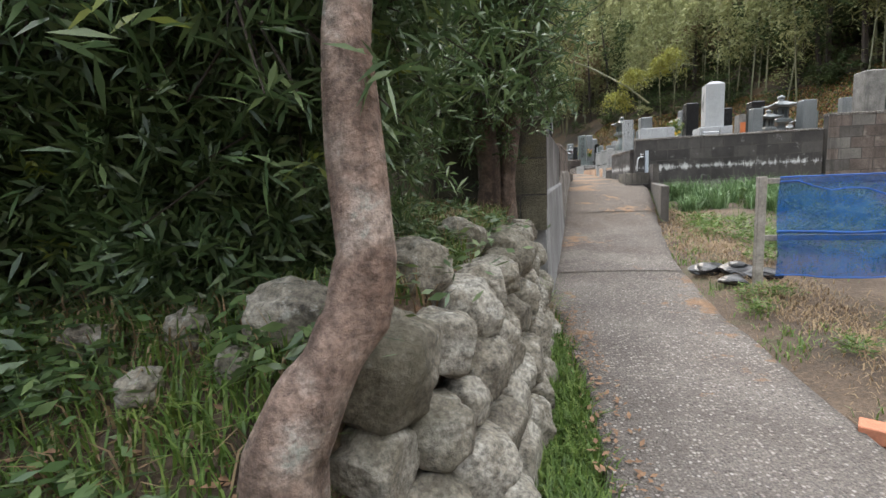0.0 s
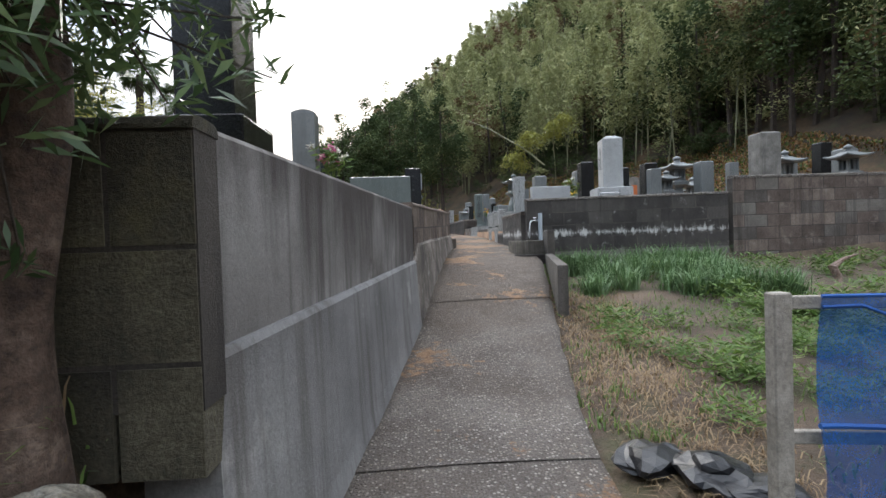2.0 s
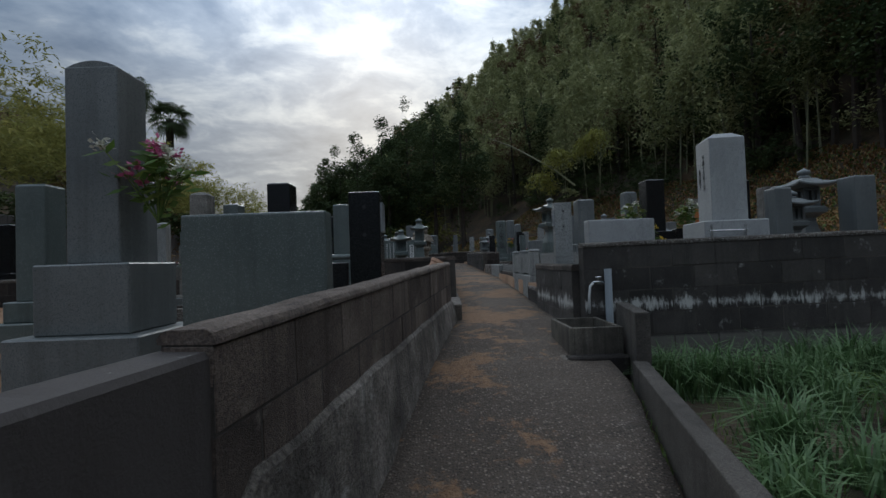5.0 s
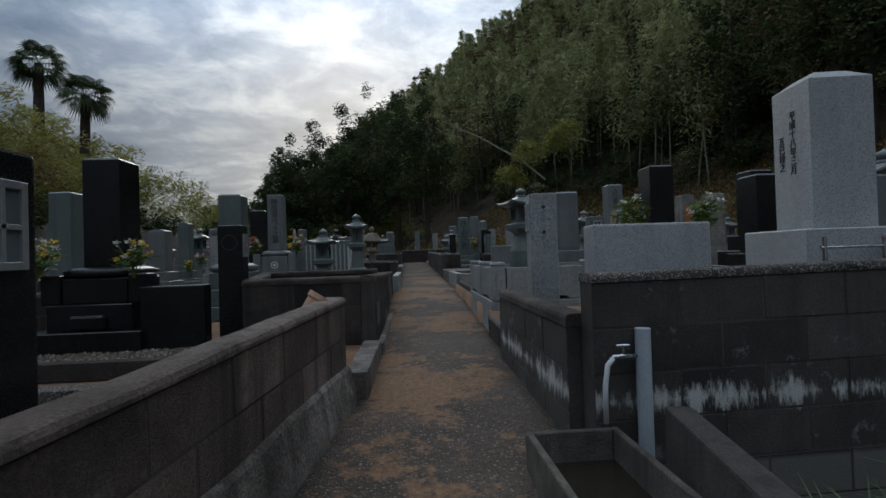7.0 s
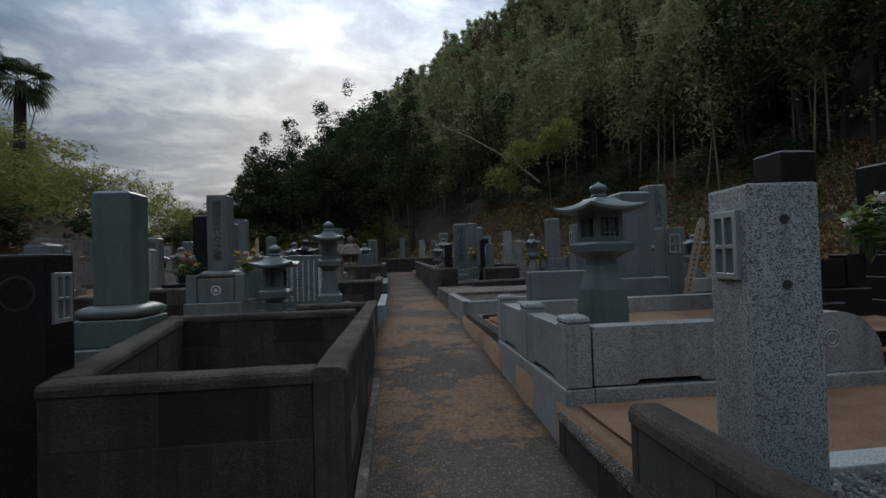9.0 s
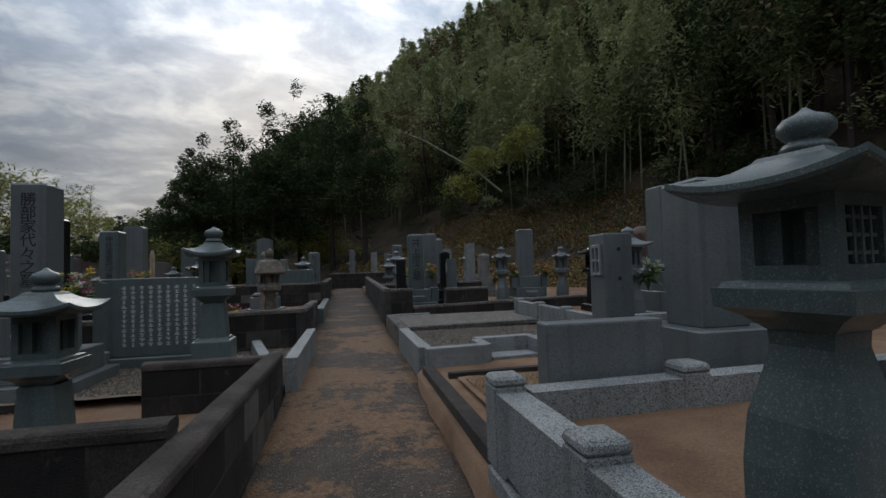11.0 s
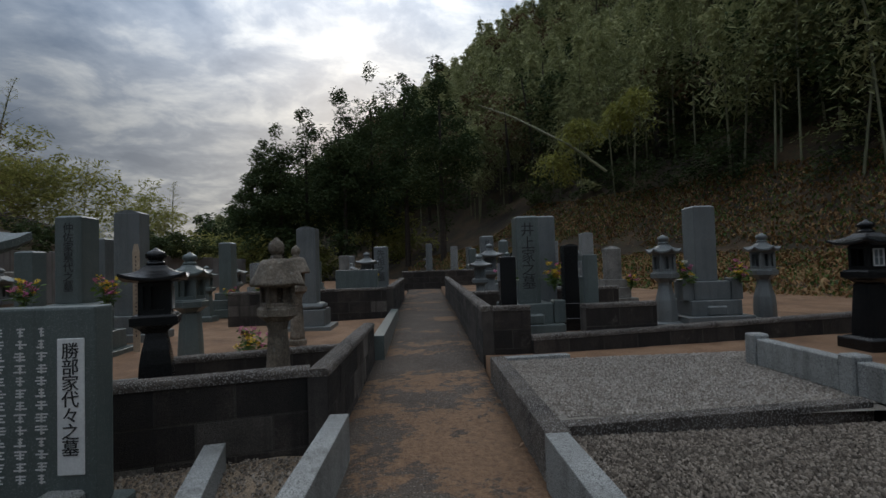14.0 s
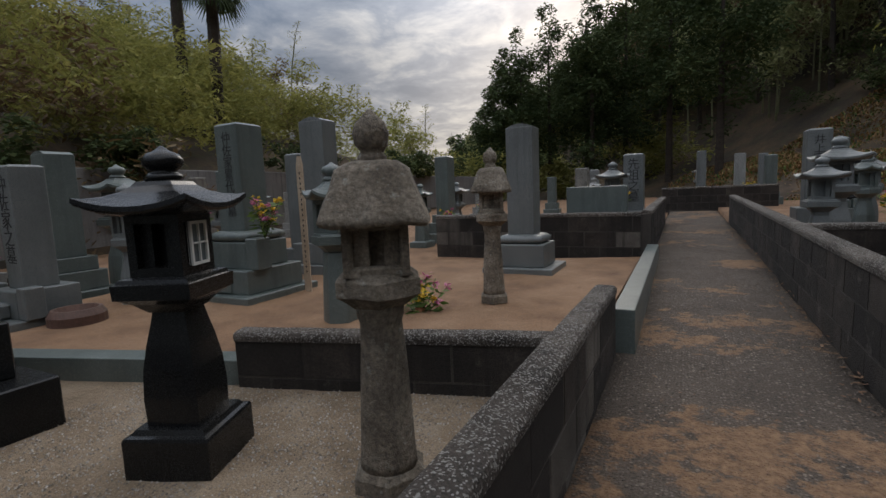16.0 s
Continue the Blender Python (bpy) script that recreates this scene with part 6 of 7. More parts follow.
lantern(0.5, 14.75, 1.2, 2.32, "green", 0, 0.36, 4, "taper", "green granite stone lantern with broad roof")
lantern(0.77, 16.72, 1.32, 2.70, "green", 4, 0.30, 4, "taper", "grey-green granite stone lantern on two slabs", base=0.29, steps=2, plinth=0.28, slim=0.93)
lantern(0.02, 19.25, 1.328, 2.57, "black", 22, 0.335, 4, "flare", "polished black granite stone lantern", panes=(90,), base=0.27, plinth=0.15)
rustic_lantern(0.845, 19.43, 1.322, 2.634, 32)
rustic_lantern(0.40, 21.69, 1.445, 2.69, 20, k=0.92)
lantern(-0.5, 20.85, 1.3, 2.6, "green", 0, 0.3, 6, "taper")
lantern(-4.0, 21.35, 1.3, 2.82, "green", 0, 0.34, 4, "waist")
G(-2.05, 21.4, 1.3, 3.09, 0.3, "green", ((3.0, 0.2), (2.3, 0.22), (1.7, 0.25)), "dish", label="green-grey family gravestone with engraved letters", lotus=True, text="仲佐家累代之墓", vases=True)
G(-2.2, 22.7, 1.3, 3.3, 0.36, "bluegrey", ((2.4, 0.25), (1.8, 0.25)), "round", depth=0.25, label="dark blue-grey gravestone with rounded head")
G(0.17, 23.3, 1.3, 3.05, 0.3, "bluegrey", ((2.6, 0.2), (1.9, 0.25)), "round", depth=0.26, label="tall blue-grey gravestone with a rounded head", lotus=True)
slab("memorial_slab", 0.3, 1.1, 24.95, 1.35, 2.34, 0.14, "green", "broad green granite memorial slab")
# east side
G(4.1, 10.35, 1.3, 2.82, 0.33, "granite", ((2.2, 0.25), (1.75, 0.42)), "point", label="large white granite gravestone with carved date", side_text="平成十八年三月|五巳建之", rz=-8)
slab("granite_slab", 2.72, 3.38, 10.37, 1.3, 2.03, 0.16, "granite", "broad white granite memorial slab", foot=0.08)
tablet_pillar(2.72, 11.3, 1.3, 2.32, 0.2, 0.2, "granite_wet", -6, "speckled grey granite candle pillar with framed window", "left", True)
lantern(2.97, 12.95, 1.60, 2.60, "green", 12, 0.42, 4, "waist", "dark granite stone lantern with upswept roof and lattice", lattice=True, base=0.30, plinth=0.07, slim=1.2)
G(4.83, 13.55, 1.4, 2.92, 0.3, "black", ((3.2, 0.2), (2.4, 0.22), (1.7, 0.22)), "dish", label="polished black gravestone on broad stepped bases", vases=True)
G(6.1, 17.7, 1.4, 3.28, 0.31, "bluegrey", ((3.0, 0.25), (2.2, 0.25), (1.7, 0.25)), "dish", label="grey granite family gravestone with engraved letters", text="入江家代々之墓", lotus=True)
lantern(5.33, 17.34, 1.4, 2.71, "bluegrey", 0, 0.32, 4, "waist")
lantern(6.49, 20.29, 1.4, 2.71, "black", 0, 0.36, 4, "taper", "dark stone lantern with a white-paned fire box", panes=(0, 90))
lantern(5.25, 21.98, 1.4, 2.70, "bluegrey", 0, 0.3, 6, "waist")
lantern(6.69, 22.07, 1.4, 2.69, "bluegrey", 0, 0.3, 6, "waist")
G(5.85, 22.15, 1.4, 3.1, 0.3, "bluegrey", ((3.0, 0.2), (2.3, 0.2), (1.7, 0.25)), "dish", label="blue-grey family gravestone between lanterns", vases=True)
G(3.35, 21.9, 1.4, 3.0, 0.3, "green", ((2.6, 0.2), (1.8, 0.25)), "dish", label="dark green family gravestone with engraved letters", text="井上家之墓", vases=True)
G(3.78, 22.6, 1.4, 3.07, 0.26, "bluegrey", ((2.2, 0.2), (1.6, 0.2)), "dish", label="blue-grey gravestone behind another")


# ---------- grave plots: kerbs, gravel, fences ----------
def floor_patch(name, x0, x1, y0, y1, z, mat, label, skew=0.0):
    v, q = [], []
    nx, ny = max(2, int((x1 - x0) / 0.1)), max(2, int((y1 - y0) / 0.1))
    for j in range(ny + 1):
        for i in range(nx + 1):
            x, y = x0 + (x1 - x0) * i / nx, y0 + (y1 - y0) * j / ny
            v.append((x, y + skew * (x - x1), z + 0.008 * noise.noise(Vector((x * 6, y * 6, 0)))))
    for j in range(ny):
        for i in range(nx):
            a = j * (nx + 1) + i
            q.append((a, a + 1, a + nx + 2, a + nx + 1))
    tagged(new(name, mesh_arrays(name, v, q, mat, True)), label, "ground", kind="structure")


def pebbles(name, x0, x1, y0, y1, z, n, size, mat, label, flat=0.6):
    """Loose stones, each a small eight-sided lump."""
    c = np.stack([rng.uniform(x0, x1, n), rng.uniform(y0, y1, n), np.full(n, z) + rng.uniform(0, size * 0.5, n)], 1)
    s = size * rng.uniform(0.5, 1.3, (n, 1))
    a = rng.uniform(0, 2 * np.pi, n)
    ex = np.stack([np.cos(a), np.sin(a), rng.uniform(-0.3, 0.3, n)], 1) * s
    ey = np.stack([-np.sin(a), np.cos(a), rng.uniform(-0.3, 0.3, n)], 1) * s * 0.75
    ez = np.stack([rng.uniform(-0.2, 0.2, n), rng.uniform(-0.2, 0.2, n), np.ones(n)], 1) * s * flat
    k = 0.55
    v = np.stack([c - ex - ez * 0.2, c - ey - ez * 0.2, c + ex - ez * 0.2, c + ey - ez * 0.2, c + (-ex - ey) * k * 0.6 + ez, c + (ex - ey) * k * 0.6 + ez, c + (ex + ey) * k * 0.6 + ez, c + (-ex + ey) * k * 0.6 + ez], 1).reshape(-1, 3)
    o = np.arange(n)[:, None] * 8
    q = np.concatenate([o + np.array([f]) for f in ((4, 5, 6, 7), (0, 1, 5, 4), (1, 2, 6, 5), (2, 3, 7, 6), (3, 0, 4, 7))], 1).reshape(-1, 4)
    tagged(new(name, mesh_arrays(name, v, q, mat)), label, "gravel", kind="stuff")


def stone_bar(x0, y0, x1, y1, z0, z1, w, mat, label, name="kerb_stone", group="kerb stones of the plots", bevel=0.008):
    d = Vector((x1 - x0, y1 - y0, 0))
    ob = part(name, boxed(0, d.length, -w / 2, w / 2, 0, z1 - z0, bevel, seg=2), mat)
    ob.matrix_basis = pose(x0, y0, z0, 0, 0, math.degrees(math.atan2(d.y, d.x)))
    return tagged(ob, label, "kerb stone", group)


def granite_fence():
    """Two-tier granite plot fence with capped posts and drain slots."""
    t = thing("granite_plot_fence", 2.52, 12.44, 1.04, label="speckled white granite plot fence with capped posts", category="plot fence")

    def run(x0, y0, x1, y1, upper=True):
        d = Vector((x1 - x0, y1 - y0, 0)); L = d.length
        m = pose(x0, y0, 0, 0, 0, math.degrees(math.atan2(d.y, d.x)))
        ob = part("lower_beam", boxed(0.003, L - 0.003, -0.08, 0.08, -0.05, 0.375, 0.006), "granite_wet", t); ob.matrix_basis = m
        if not upper:
            return
        bm = bmesh.new()
        # upper beam on two feet, leaving a drain slot
        prof = [(0.003, 0.385), (L * 0.28, 0.385), (L * 0.31, 0.41), (L * 0.72, 0.41), (L * 0.75, 0.385), (L - 0.003, 0.385), (L - 0.003, 0.70), (0.003, 0.70)]
        fa = [bm.verts.new((x, -0.065, z)) for x, z in prof]; fb = [bm.verts.new((x, 0.065, z)) for x, z in prof]
        bm.faces.new(fa); bm.faces.new(fb[::-1])
        for i in range(len(prof)):
            k = (i + 1) % len(prof)
            bm.faces.new((fa[k], fa[i], fb[i], fb[k]))
        ob = part("upper_beam", bm, "granite_wet", t); ob.matrix_basis = m

    def post(x, y):
        ob = part("post", boxed(-0.07, 0.07, -0.07, 0.07, 0.38, 0.72, 0.006), "granite_wet", t); ob.matrix_basis = pose(x, y, 0)
        ob = part("post_cap", boxed(-0.075, 0.075, -0.075, 0.075, 0.722, 0.762, 0.012, top=0.9), "granite_wet", t); ob.matrix_basis = pose(x, y, 0)

    run(0.16, 0.08, 1.0, 0.08); run(1.0, 0.08, 2.0, 0.08, False)
    run(0.08, 0.0, 0.08, 0.84); run(0.08, 0.84, 0.08, 1.64)
    run(0.16, 1.56, 2.35, 1.62)
    for p in ((0.08, 0.08), (1.01, 0.08), (0.08, 0.84), (0.08, 1.6), (0.95, 1.58)):
        post(*p)


granite_fence()
floor_patch("soil_granite_plot", 2.66, 5.2, 12.6, 14.0, 1.61, "dirt", "orange sandy soil inside the granite fence")
floor_patch("soil_front_plot", 2.58, 6.5, 11.62, 12.42, 1.345, "dirt", "orange sandy soil between plots")
stone_bar(2.62, 14.12, 2.62, 16.2, 1.1, 1.42, 0.1, "block", "low dark kerb stone beside the path")
# scrolled end panel and pebble bed
stone_bar(2.62, 11.56, 6.2, 11.62, 1.2, 1.365, 0.12, "granite", "pale granite kerb in front of a pebble bed")
floor_patch("pebble_bed", 2.58, 6.0, 10.0, 11.5, 1.315, "gravel_base", "bed under dark pebbles")
pebbles("dark_pebbles", 2.58, 4.8, 10.5, 11.5, 1.325, 5200, 0.022, "pebble", "dark grey river pebbles")
# gravelled plot on the upper side
for a in ((2.64, 16.4, 3.24, 16.46), (3.84, 16.50, 4.52, 16.57), (3.22, 16.86, 3.86, 16.9)):
    stone_bar(*a, 1.2, 1.54, 0.12, "granite_wet", "speckled grey granite kerb stone")
stone_bar(3.23, 16.47, 3.23, 16.82, 1.2, 1.535, 0.11, "granite_wet", "short granite kerb return beside a step")
stone_bar(3.84, 16.52, 3.84, 16.86, 1.2, 1.535, 0.11, "granite_wet", "short granite kerb return beside a step")
stone_bar(3.29, 16.62, 3.78, 16.67, 1.2, 1.40, 0.26, "granite_wet", "low granite entrance step with reddish grit", "step")
stone_bar(2.64, 16.47, 2.62, 17.98, 1.15, 1.54, 0.12, "granite_wet", "long grey granite kerb stone beside the path")
stone_bar(2.64, 17.99, 2.64, 20.0, 1.15, 1.53, 0.13, "cap", "weathered buff kerb stone beside the path")
stone_bar(2.70, 18.12, 4.5, 18.3, 1.3, 1.535, 0.1, "cap", "buff edging stone between two gravels")
stone_bar(2.70, 19.95, 3.3, 20.0, 1.3, 1.53, 0.1, "granite_wet", "short grey granite edging stone")
for a in ((2.68, 4.52, 16.9, 18.1), (2.68, 3.20, 16.5, 16.9), (3.88, 4.52, 16.5, 16.9)):
    floor_patch("gravel_plot_near", *a, 1.47, "gravel_base", "grey gravel plot inside granite kerbs")
for a, n in (((2.7, 4.5, 16.95, 18.08), 16000), ((2.7, 3.18, 16.52, 16.95), 2600), ((3.9, 4.5, 16.56, 16.95), 2800)):
    pebbles("plot_gravel", *a, 1.475, n, 0.011, "gravel", "grey gravel inside granite kerbs")
floor_patch("gravel_plot_far", 2.68, 5.4, 18.2, 19.95, 1.50, "grit_pale", "pale fine gravel plot")
pebbles("pale_plot_gravel", 2.7, 5.2, 18.3, 19.9, 1.505, 26000, 0.009, "gravel_light", "pale fine gravel")
floor_patch("reddish_grit", 2.8, 6.0, 14.9, 15.85, 1.385, "dirt", "reddish grit strip")
pebbles("reddish_gravel", 2.85, 5.5, 14.9, 15.8, 1.39, 12000, 0.010, "gravel_orange", "orange-tan grit beside the plots")
stone_bar(2.75, 15.95, 5.6, 16.05, 1.25, 1.405, 0.07, "block", "dark edging stone set in grit")


def rail_fence(name, x0, y0, x1, y1, zb, zt, mat, label):
    d = Vector((x1 - x0, y1 - y0, 0)); L = d.length
    t = thing(name, x0, y0, zb, math.degrees(math.atan2(d.y, d.x)), label, "plot fence")
    h = zt - zb
    part("plinth", boxed(0.062, L - 0.062, -0.06, 0.06, 0, h * 0.38, 0.006), "block", t)
    n = max(1, round(L / 0.9))
    for i in range(n):
        part("panel", boxed(L * i / n + 0.064, L * (i + 1) / n - 0.064, -0.05, 0.05, h * 0.42, h * 0.92, 0.008), mat, t)
    for i in range(n + 1):
        part("post", boxed(L * i / n - 0.06, L * i / n + 0.06, -0.065, 0.065, 0, h, 0.012), mat, t)


rail_fence("stone_plot_fence", 4.58, 16.68, 4.66, 19.4, 1.33, 1.75, "granite_wet", "weathered concrete plot fence with posts")
rail_fence("stone_plot_fence", 4.72, 16.64, 7.4, 16.9, 1.33, 1.75, "granite_wet", "weathered concrete plot fence with posts")
floor_patch("gravel_fenced_plot", 4.7, 8.5, 16.8, 19.4, 1.44, "gravel_base", "grey gravel inside a fenced plot")
# lower side plots
floor_patch("gravel_black_plot", -2.2, 1.2, 11.0, 11.8, 1.165, "gravel_base", "grey gravel in front of the black grave")
pebbles("black_plot_gravel", -1.6, 1.15, 11.1, 12.4, 1.165, 6000, 0.016, "gravel", "grey gravel in front of the black grave")
stone_bar(-2.2, 11.05, 1.15, 11.05, 1.1, 1.27, 0.09, "block", "low dark edging across the plot")
stone_bar(-2.2, 10.25, 1.0, 10.25, 1.1, 1.30, 0.12, "cap", "low concrete edging across the plot")
floor_patch("gravel_first_plot", -1.5, 0.9, 8.2, 10.15, 1.16, "gravel_base", "pale gravel of the first plot")
pebbles("first_plot_gravel", -1.2, 1.0, 8.4, 10.15, 1.16, 5000, 0.018, "gravel", "pale gravel of the first plot")
for y in (9.2, 9.65, 10.0):
    stone_bar(-1.0, y, 0.55, y, 1.12, 1.195, 0.26, "cap", "flat paving slab in gravel", "paving_slab", "paving slabs")
stone_bar(1.47, 16.32, 1.49, 18.42, 1.15, 1.545, 0.11, "granite_wet", "long grey granite kerb stone beside the path")
stone_bar(1.26, 16.6, 0.84, 18.3, 1.2, 1.45, 0.11, "granite_wet", "grey granite bar lying across the gravel")
stone_bar(0.5, 16.3, 1.4, 16.3, 1.15, 1.53, 0.12, "granite_wet", "grey granite kerb stone across the plot front")
floor_patch("gravel_slab_plot", -1.4, 1.42, 16.36, 18.44, 1.31, "sand", "brown-grey gravel round a memorial slab")
pebbles("slab_plot_gravel", -0.6, 1.42, 16.4, 18.4, 1.315, 12000, 0.010, "gravel", "brown-grey gravel round a memorial slab")
floor_patch("sand_next_plot", -3.6, 1.30, 20.45, 24.5, 1.44, "dirt", "orange sandy soil of a kerbed plot", 0.3)
floor_patch("sand_lantern_plot", -2.4, 1.28, 18.6, 20.33, 1.33, "sand", "fine sandy grit round two lanterns", 0.22)
pebbles("lantern_plot_grit", -1.0, 1.26, 18.7, 20.2, 1.33, 9000, 0.006, "gravel_light", "fine pale grit round two lanterns")
stone_bar(1.46, 21.1, 1.44, 24.5, 1.2, 1.60, 0.13, "green", "green granite kerb beside the path")
stone_bar(-3.4, 19.0, -0.45, 19.93, 1.2, 1.47, 0.16, "green", "green granite kerb along a sandy plot")
stone_bar(1.38, 10.7, 1.40, 11.8, 0.9, 1.2, 0.14, "footing", "worn concrete kerb block beside the path")
stone_bar(1.46, 11.85, 1.48, 16.1, 0.95, 1.16, 0.05, "footing", "thin concrete haunch at the wall foot")
stone_bar(-2.6, 14.3, 1.28, 14.3, 1.1, 1.36, 0.1, "green", "grey kerb across the family plot")

# candle pillars, slabs and gravestones that stand in the plots
slab("memorial_slab", 2.84, 3.44, 14.2, 1.4, 1.99, 0.13, "bluegrey", "broad blue-grey memorial slab behind a fence")
G(3.95, 14.45, 1.4, 2.73, 0.3, "bluegrey", ((2.4, 0.2), (1.7, 0.3)), "dish", label="blue-grey gravestone with moulded head", vases=False)
tablet_pillar(3.68, 14.98, 1.4, 2.46, 0.2, 0.2, "bluegrey", 0, "blue-grey candle pillar with round vent", "left", True)
tablet_pillar(4.45, 14.6, 1.4, 2.38, 0.2, 0.2, "bluegrey", 0, "blue-grey candle pillar with dark slot", "front", False)
G(6.85, 14.5, 1.4, 3.0, 0.33, "black", ((2.8, 0.2), (2.2, 0.22), (1.6, 0.22)), "dish", label="polished dark gravestone on stepped base")
old_stone = G(8.6, 19.2, 1.45, 3.2, 0.32, "oldstone", ((2.4, 0.2), (1.7, 0.25)), "round", label="old buff gravestone with an orange panel")
o = part("orange_panel", boxed(-0.1, 0.1, -0.006, 0, 0, 0.5, 0.002), "orange"); o.matrix_basis = pose(8.6, 19.035, 2.4); o.parent = old_stone; o.matrix_basis = pose(0, -0.165, 0.95)
G(8.5, 17.95, 1.45, 3.08, 0.34, "oldstone", ((2.4, 0.2), (1.7, 0.25)), "dish", label="old buff gravestone with carved crest")
G(-1.62, 18.78, 1.27, 3.02, 0.34, "black", ((4.5, 0.30), (3.5, 0.27), (2.2, 0.26)), "dish", depth=0.19, label="polished black gravestone on broad black steps")
boulder(6.55, 18.9, 2.48, 0.28, 41.0, 1.25, "red-brown natural boulder memorial on grey base", "brown_stone", "boulder_memorial", "")
slab("memorial_plinth", 6.1, 7.0, 18.9, 1.44, 2.16, 0.6, "bluegrey", "stepped blue-grey base under a boulder memorial")
G(-3.06, 20.06, 1.3, 2.73, 0.25, "bluegrey", ((2.6, 0.2), (1.8, 0.22)), "dish", label="pale grey granite family gravestone with engraved letters", text="仲佐家之墓", vases=True)
G(-2.75, 22.9, 1.3, 2.95, 0.22, "bluegrey", ((2.4, 0.2), (1.7, 0.2)), "dish", label="slim pale grey gravestone")
G(-3.3, 22.3, 1.3, 2.75, 0.24, "green", ((2.6, 0.2), (1.8, 0.2)), "dish", label="green-grey gravestone on low base")
lantern(-2.85, 20.75, 1.3, 2.55, "bluegrey", 0, 0.32, 6, "waist")
G(1.0, 27.0, 1.4, 2.87, 0.32, "bluegrey", ((2.6, 0.25), (1.8, 0.25)), "dish", label="pale grey gravestone on blue-grey base", text="先祖之墓")
G(3.5, 26.9, 1.45, 3.05, 0.3, "bluegrey", ((2.4, 0.2), (1.7, 0.25)), "dish", label="pale grey granite family gravestone behind the wall", text="井上家代々之墓")
lantern(3.25, 24.65, 1.45, 2.77, "bluegrey", 0, 0.36, 4, "waist")
lantern(2.98, 24.0, 1.45, 2.55, "bluegrey", 0, 0.36, 4, "waist")
lantern(4.3, 27.6, 1.45, 2.7, "bluegrey", 0, 0.34, 6, "waist")
lantern(0.75, 26.2, 1.4, 2.72, "bluegrey", 0, 0.36, 4, "taper")
tablet_pillar(2.95, 21.1, 1.4, 2.45, 0.18, 0.18, "black", 0, "dark granite candle pillar on a plinth", "left", False)
tablet_pillar(4.0, 21.4, 1.4, 2.45, 0.18, 0.18, "green", 0, "dark green candle pillar on a plinth", "left", False)
G(4.05, 22.3, 1.4, 2.62, 0.2, "black", ((2.2, 0.2), (1.6, 0.2)), "round", label="small dark rounded granite gravestone")
# behind the first east wall
for x, y, top, w, m, hd in ((5.35, 11.3, 2.42, 0.2, "bluegrey", "flat"), (5.0, 12.0, 2.55, 0.26, "black", "dish"), (7.15, 10.75, 2.95, 0.36, "oldstone", "dish"), (6.4, 11.4, 2.55, 0.26, "bluegrey", "flat"), (9.4, 11.5, 2.75, 0.3, "bluegrey", "round"), (9.9, 12.6, 3.1, 0.26, "black", "dish"), (8.3, 11.6, 2.5, 0.22, "bluegrey", "round")):
    G(x, y, 1.4, top, w, m, ((2.2, 0.2), (1.6, 0.22)), hd, label={"bluegrey": "grey granite gravestone on low base", "black": "polished dark gravestone on low base", "oldstone": "tall weathered buff gravestone"}[m])
for x, y, top in ((5.75, 11.6, 2.42), (6.15, 11.9, 2.75), (7.9, 11.2, 2.7), (9.0, 11.0, 2.75)):
    lantern(x, y, 1.4, top, "bluegrey", 0, 0.4, 4, "waist")


def memorial_list():
    """The engraved slab beside the lantern, with a white name plate."""
    t = slab("engraved_slab", -0.66, 0.62, 17.75, 1.3, 2.25, 0.12, "green", "grey engraved memorial slab with white letter columns", foot=0.12)
    part("name_plate", boxed(0.49, 0.60, -0.066, -0.059, 0.26, 0.82, 0.003), "letters_white", t, "white name plate with black letters")
    lettering("inscription", "勝部家代々之墓", 0.072, "letters", t, Matrix.Translation((0.545, -0.067, 0.80)) @ pose(0, 0, 0, 90, 0, 0))
    bm = bmesh.new()
    for c in range(10):
        x = 0.425 - c * 0.085
        for k in range(13):
            z = 0.86 - k * 0.05
            for s in range(3):
                a, b = random.uniform(0.3, 1), random.uniform(-0.004, 0.004)
                cuboid(bm, x - 0.026 * a + b, x + 0.026 * a + b, -0.0615, -0.059, z - s * 0.013, z - s * 0.013 + 0.006, 0)
            cuboid(bm, x - 0.0035, x + 0.0035, -0.0615, -0.059, z - 0.03, z + 0.008, 0)
    part("letter_columns", bm, "letters_white", t, "white engraved columns of small letters")
    for s in (-0.55, 0.52):
        part("side_foot", boxed(s - 0.08, s + 0.08, -0.17, 0.13, 0, 0.2, 0.015), "granite_wet", t)


memorial_list()


def scroll_panel():
    t = thing("scrolled_panel", 3.96, 12.52, 1.42, label="carved granite panel with a scrolled end", category="stone panel")
    bm = bmesh.new()
    n = 18
    prof = [(-0.35, 0.05), (-0.35, 0.34)] + [(0.2 + 0.28 * math.sin(math.pi / 2 * i / n), 0.06 + 0.28 * math.cos(math.pi / 2 * i / n)) for i in range(n + 1)] + [(0.48, 0.0), (0.1, 0.0), (0.05, 0.03), (-0.2, 0.03)]
    fa = [bm.verts.new((x, -0.05, z)) for x, z in prof]; fb = [bm.verts.new((x, 0.05, z)) for x, z in prof]
    bm.faces.new(fa); bm.faces.new(fb[::-1])
    for i in range(len(prof)):
        k = (i + 1) % len(prof)
        bm.faces.new((fa[k], fa[i], fb[i], fb[k]))
    part("panel", bm, "granite_wet", t)
    for r in (0.05, 0.03):
        bm = tube(bmesh.new(), [(0.15 + r * math.cos(a * 0.3), -0.052, 0.19 + r * math.sin(a * 0.3)) for a in range(22)], 0.005, 5)
        part("carved_ring", bm, "granite", t)


scroll_panel()


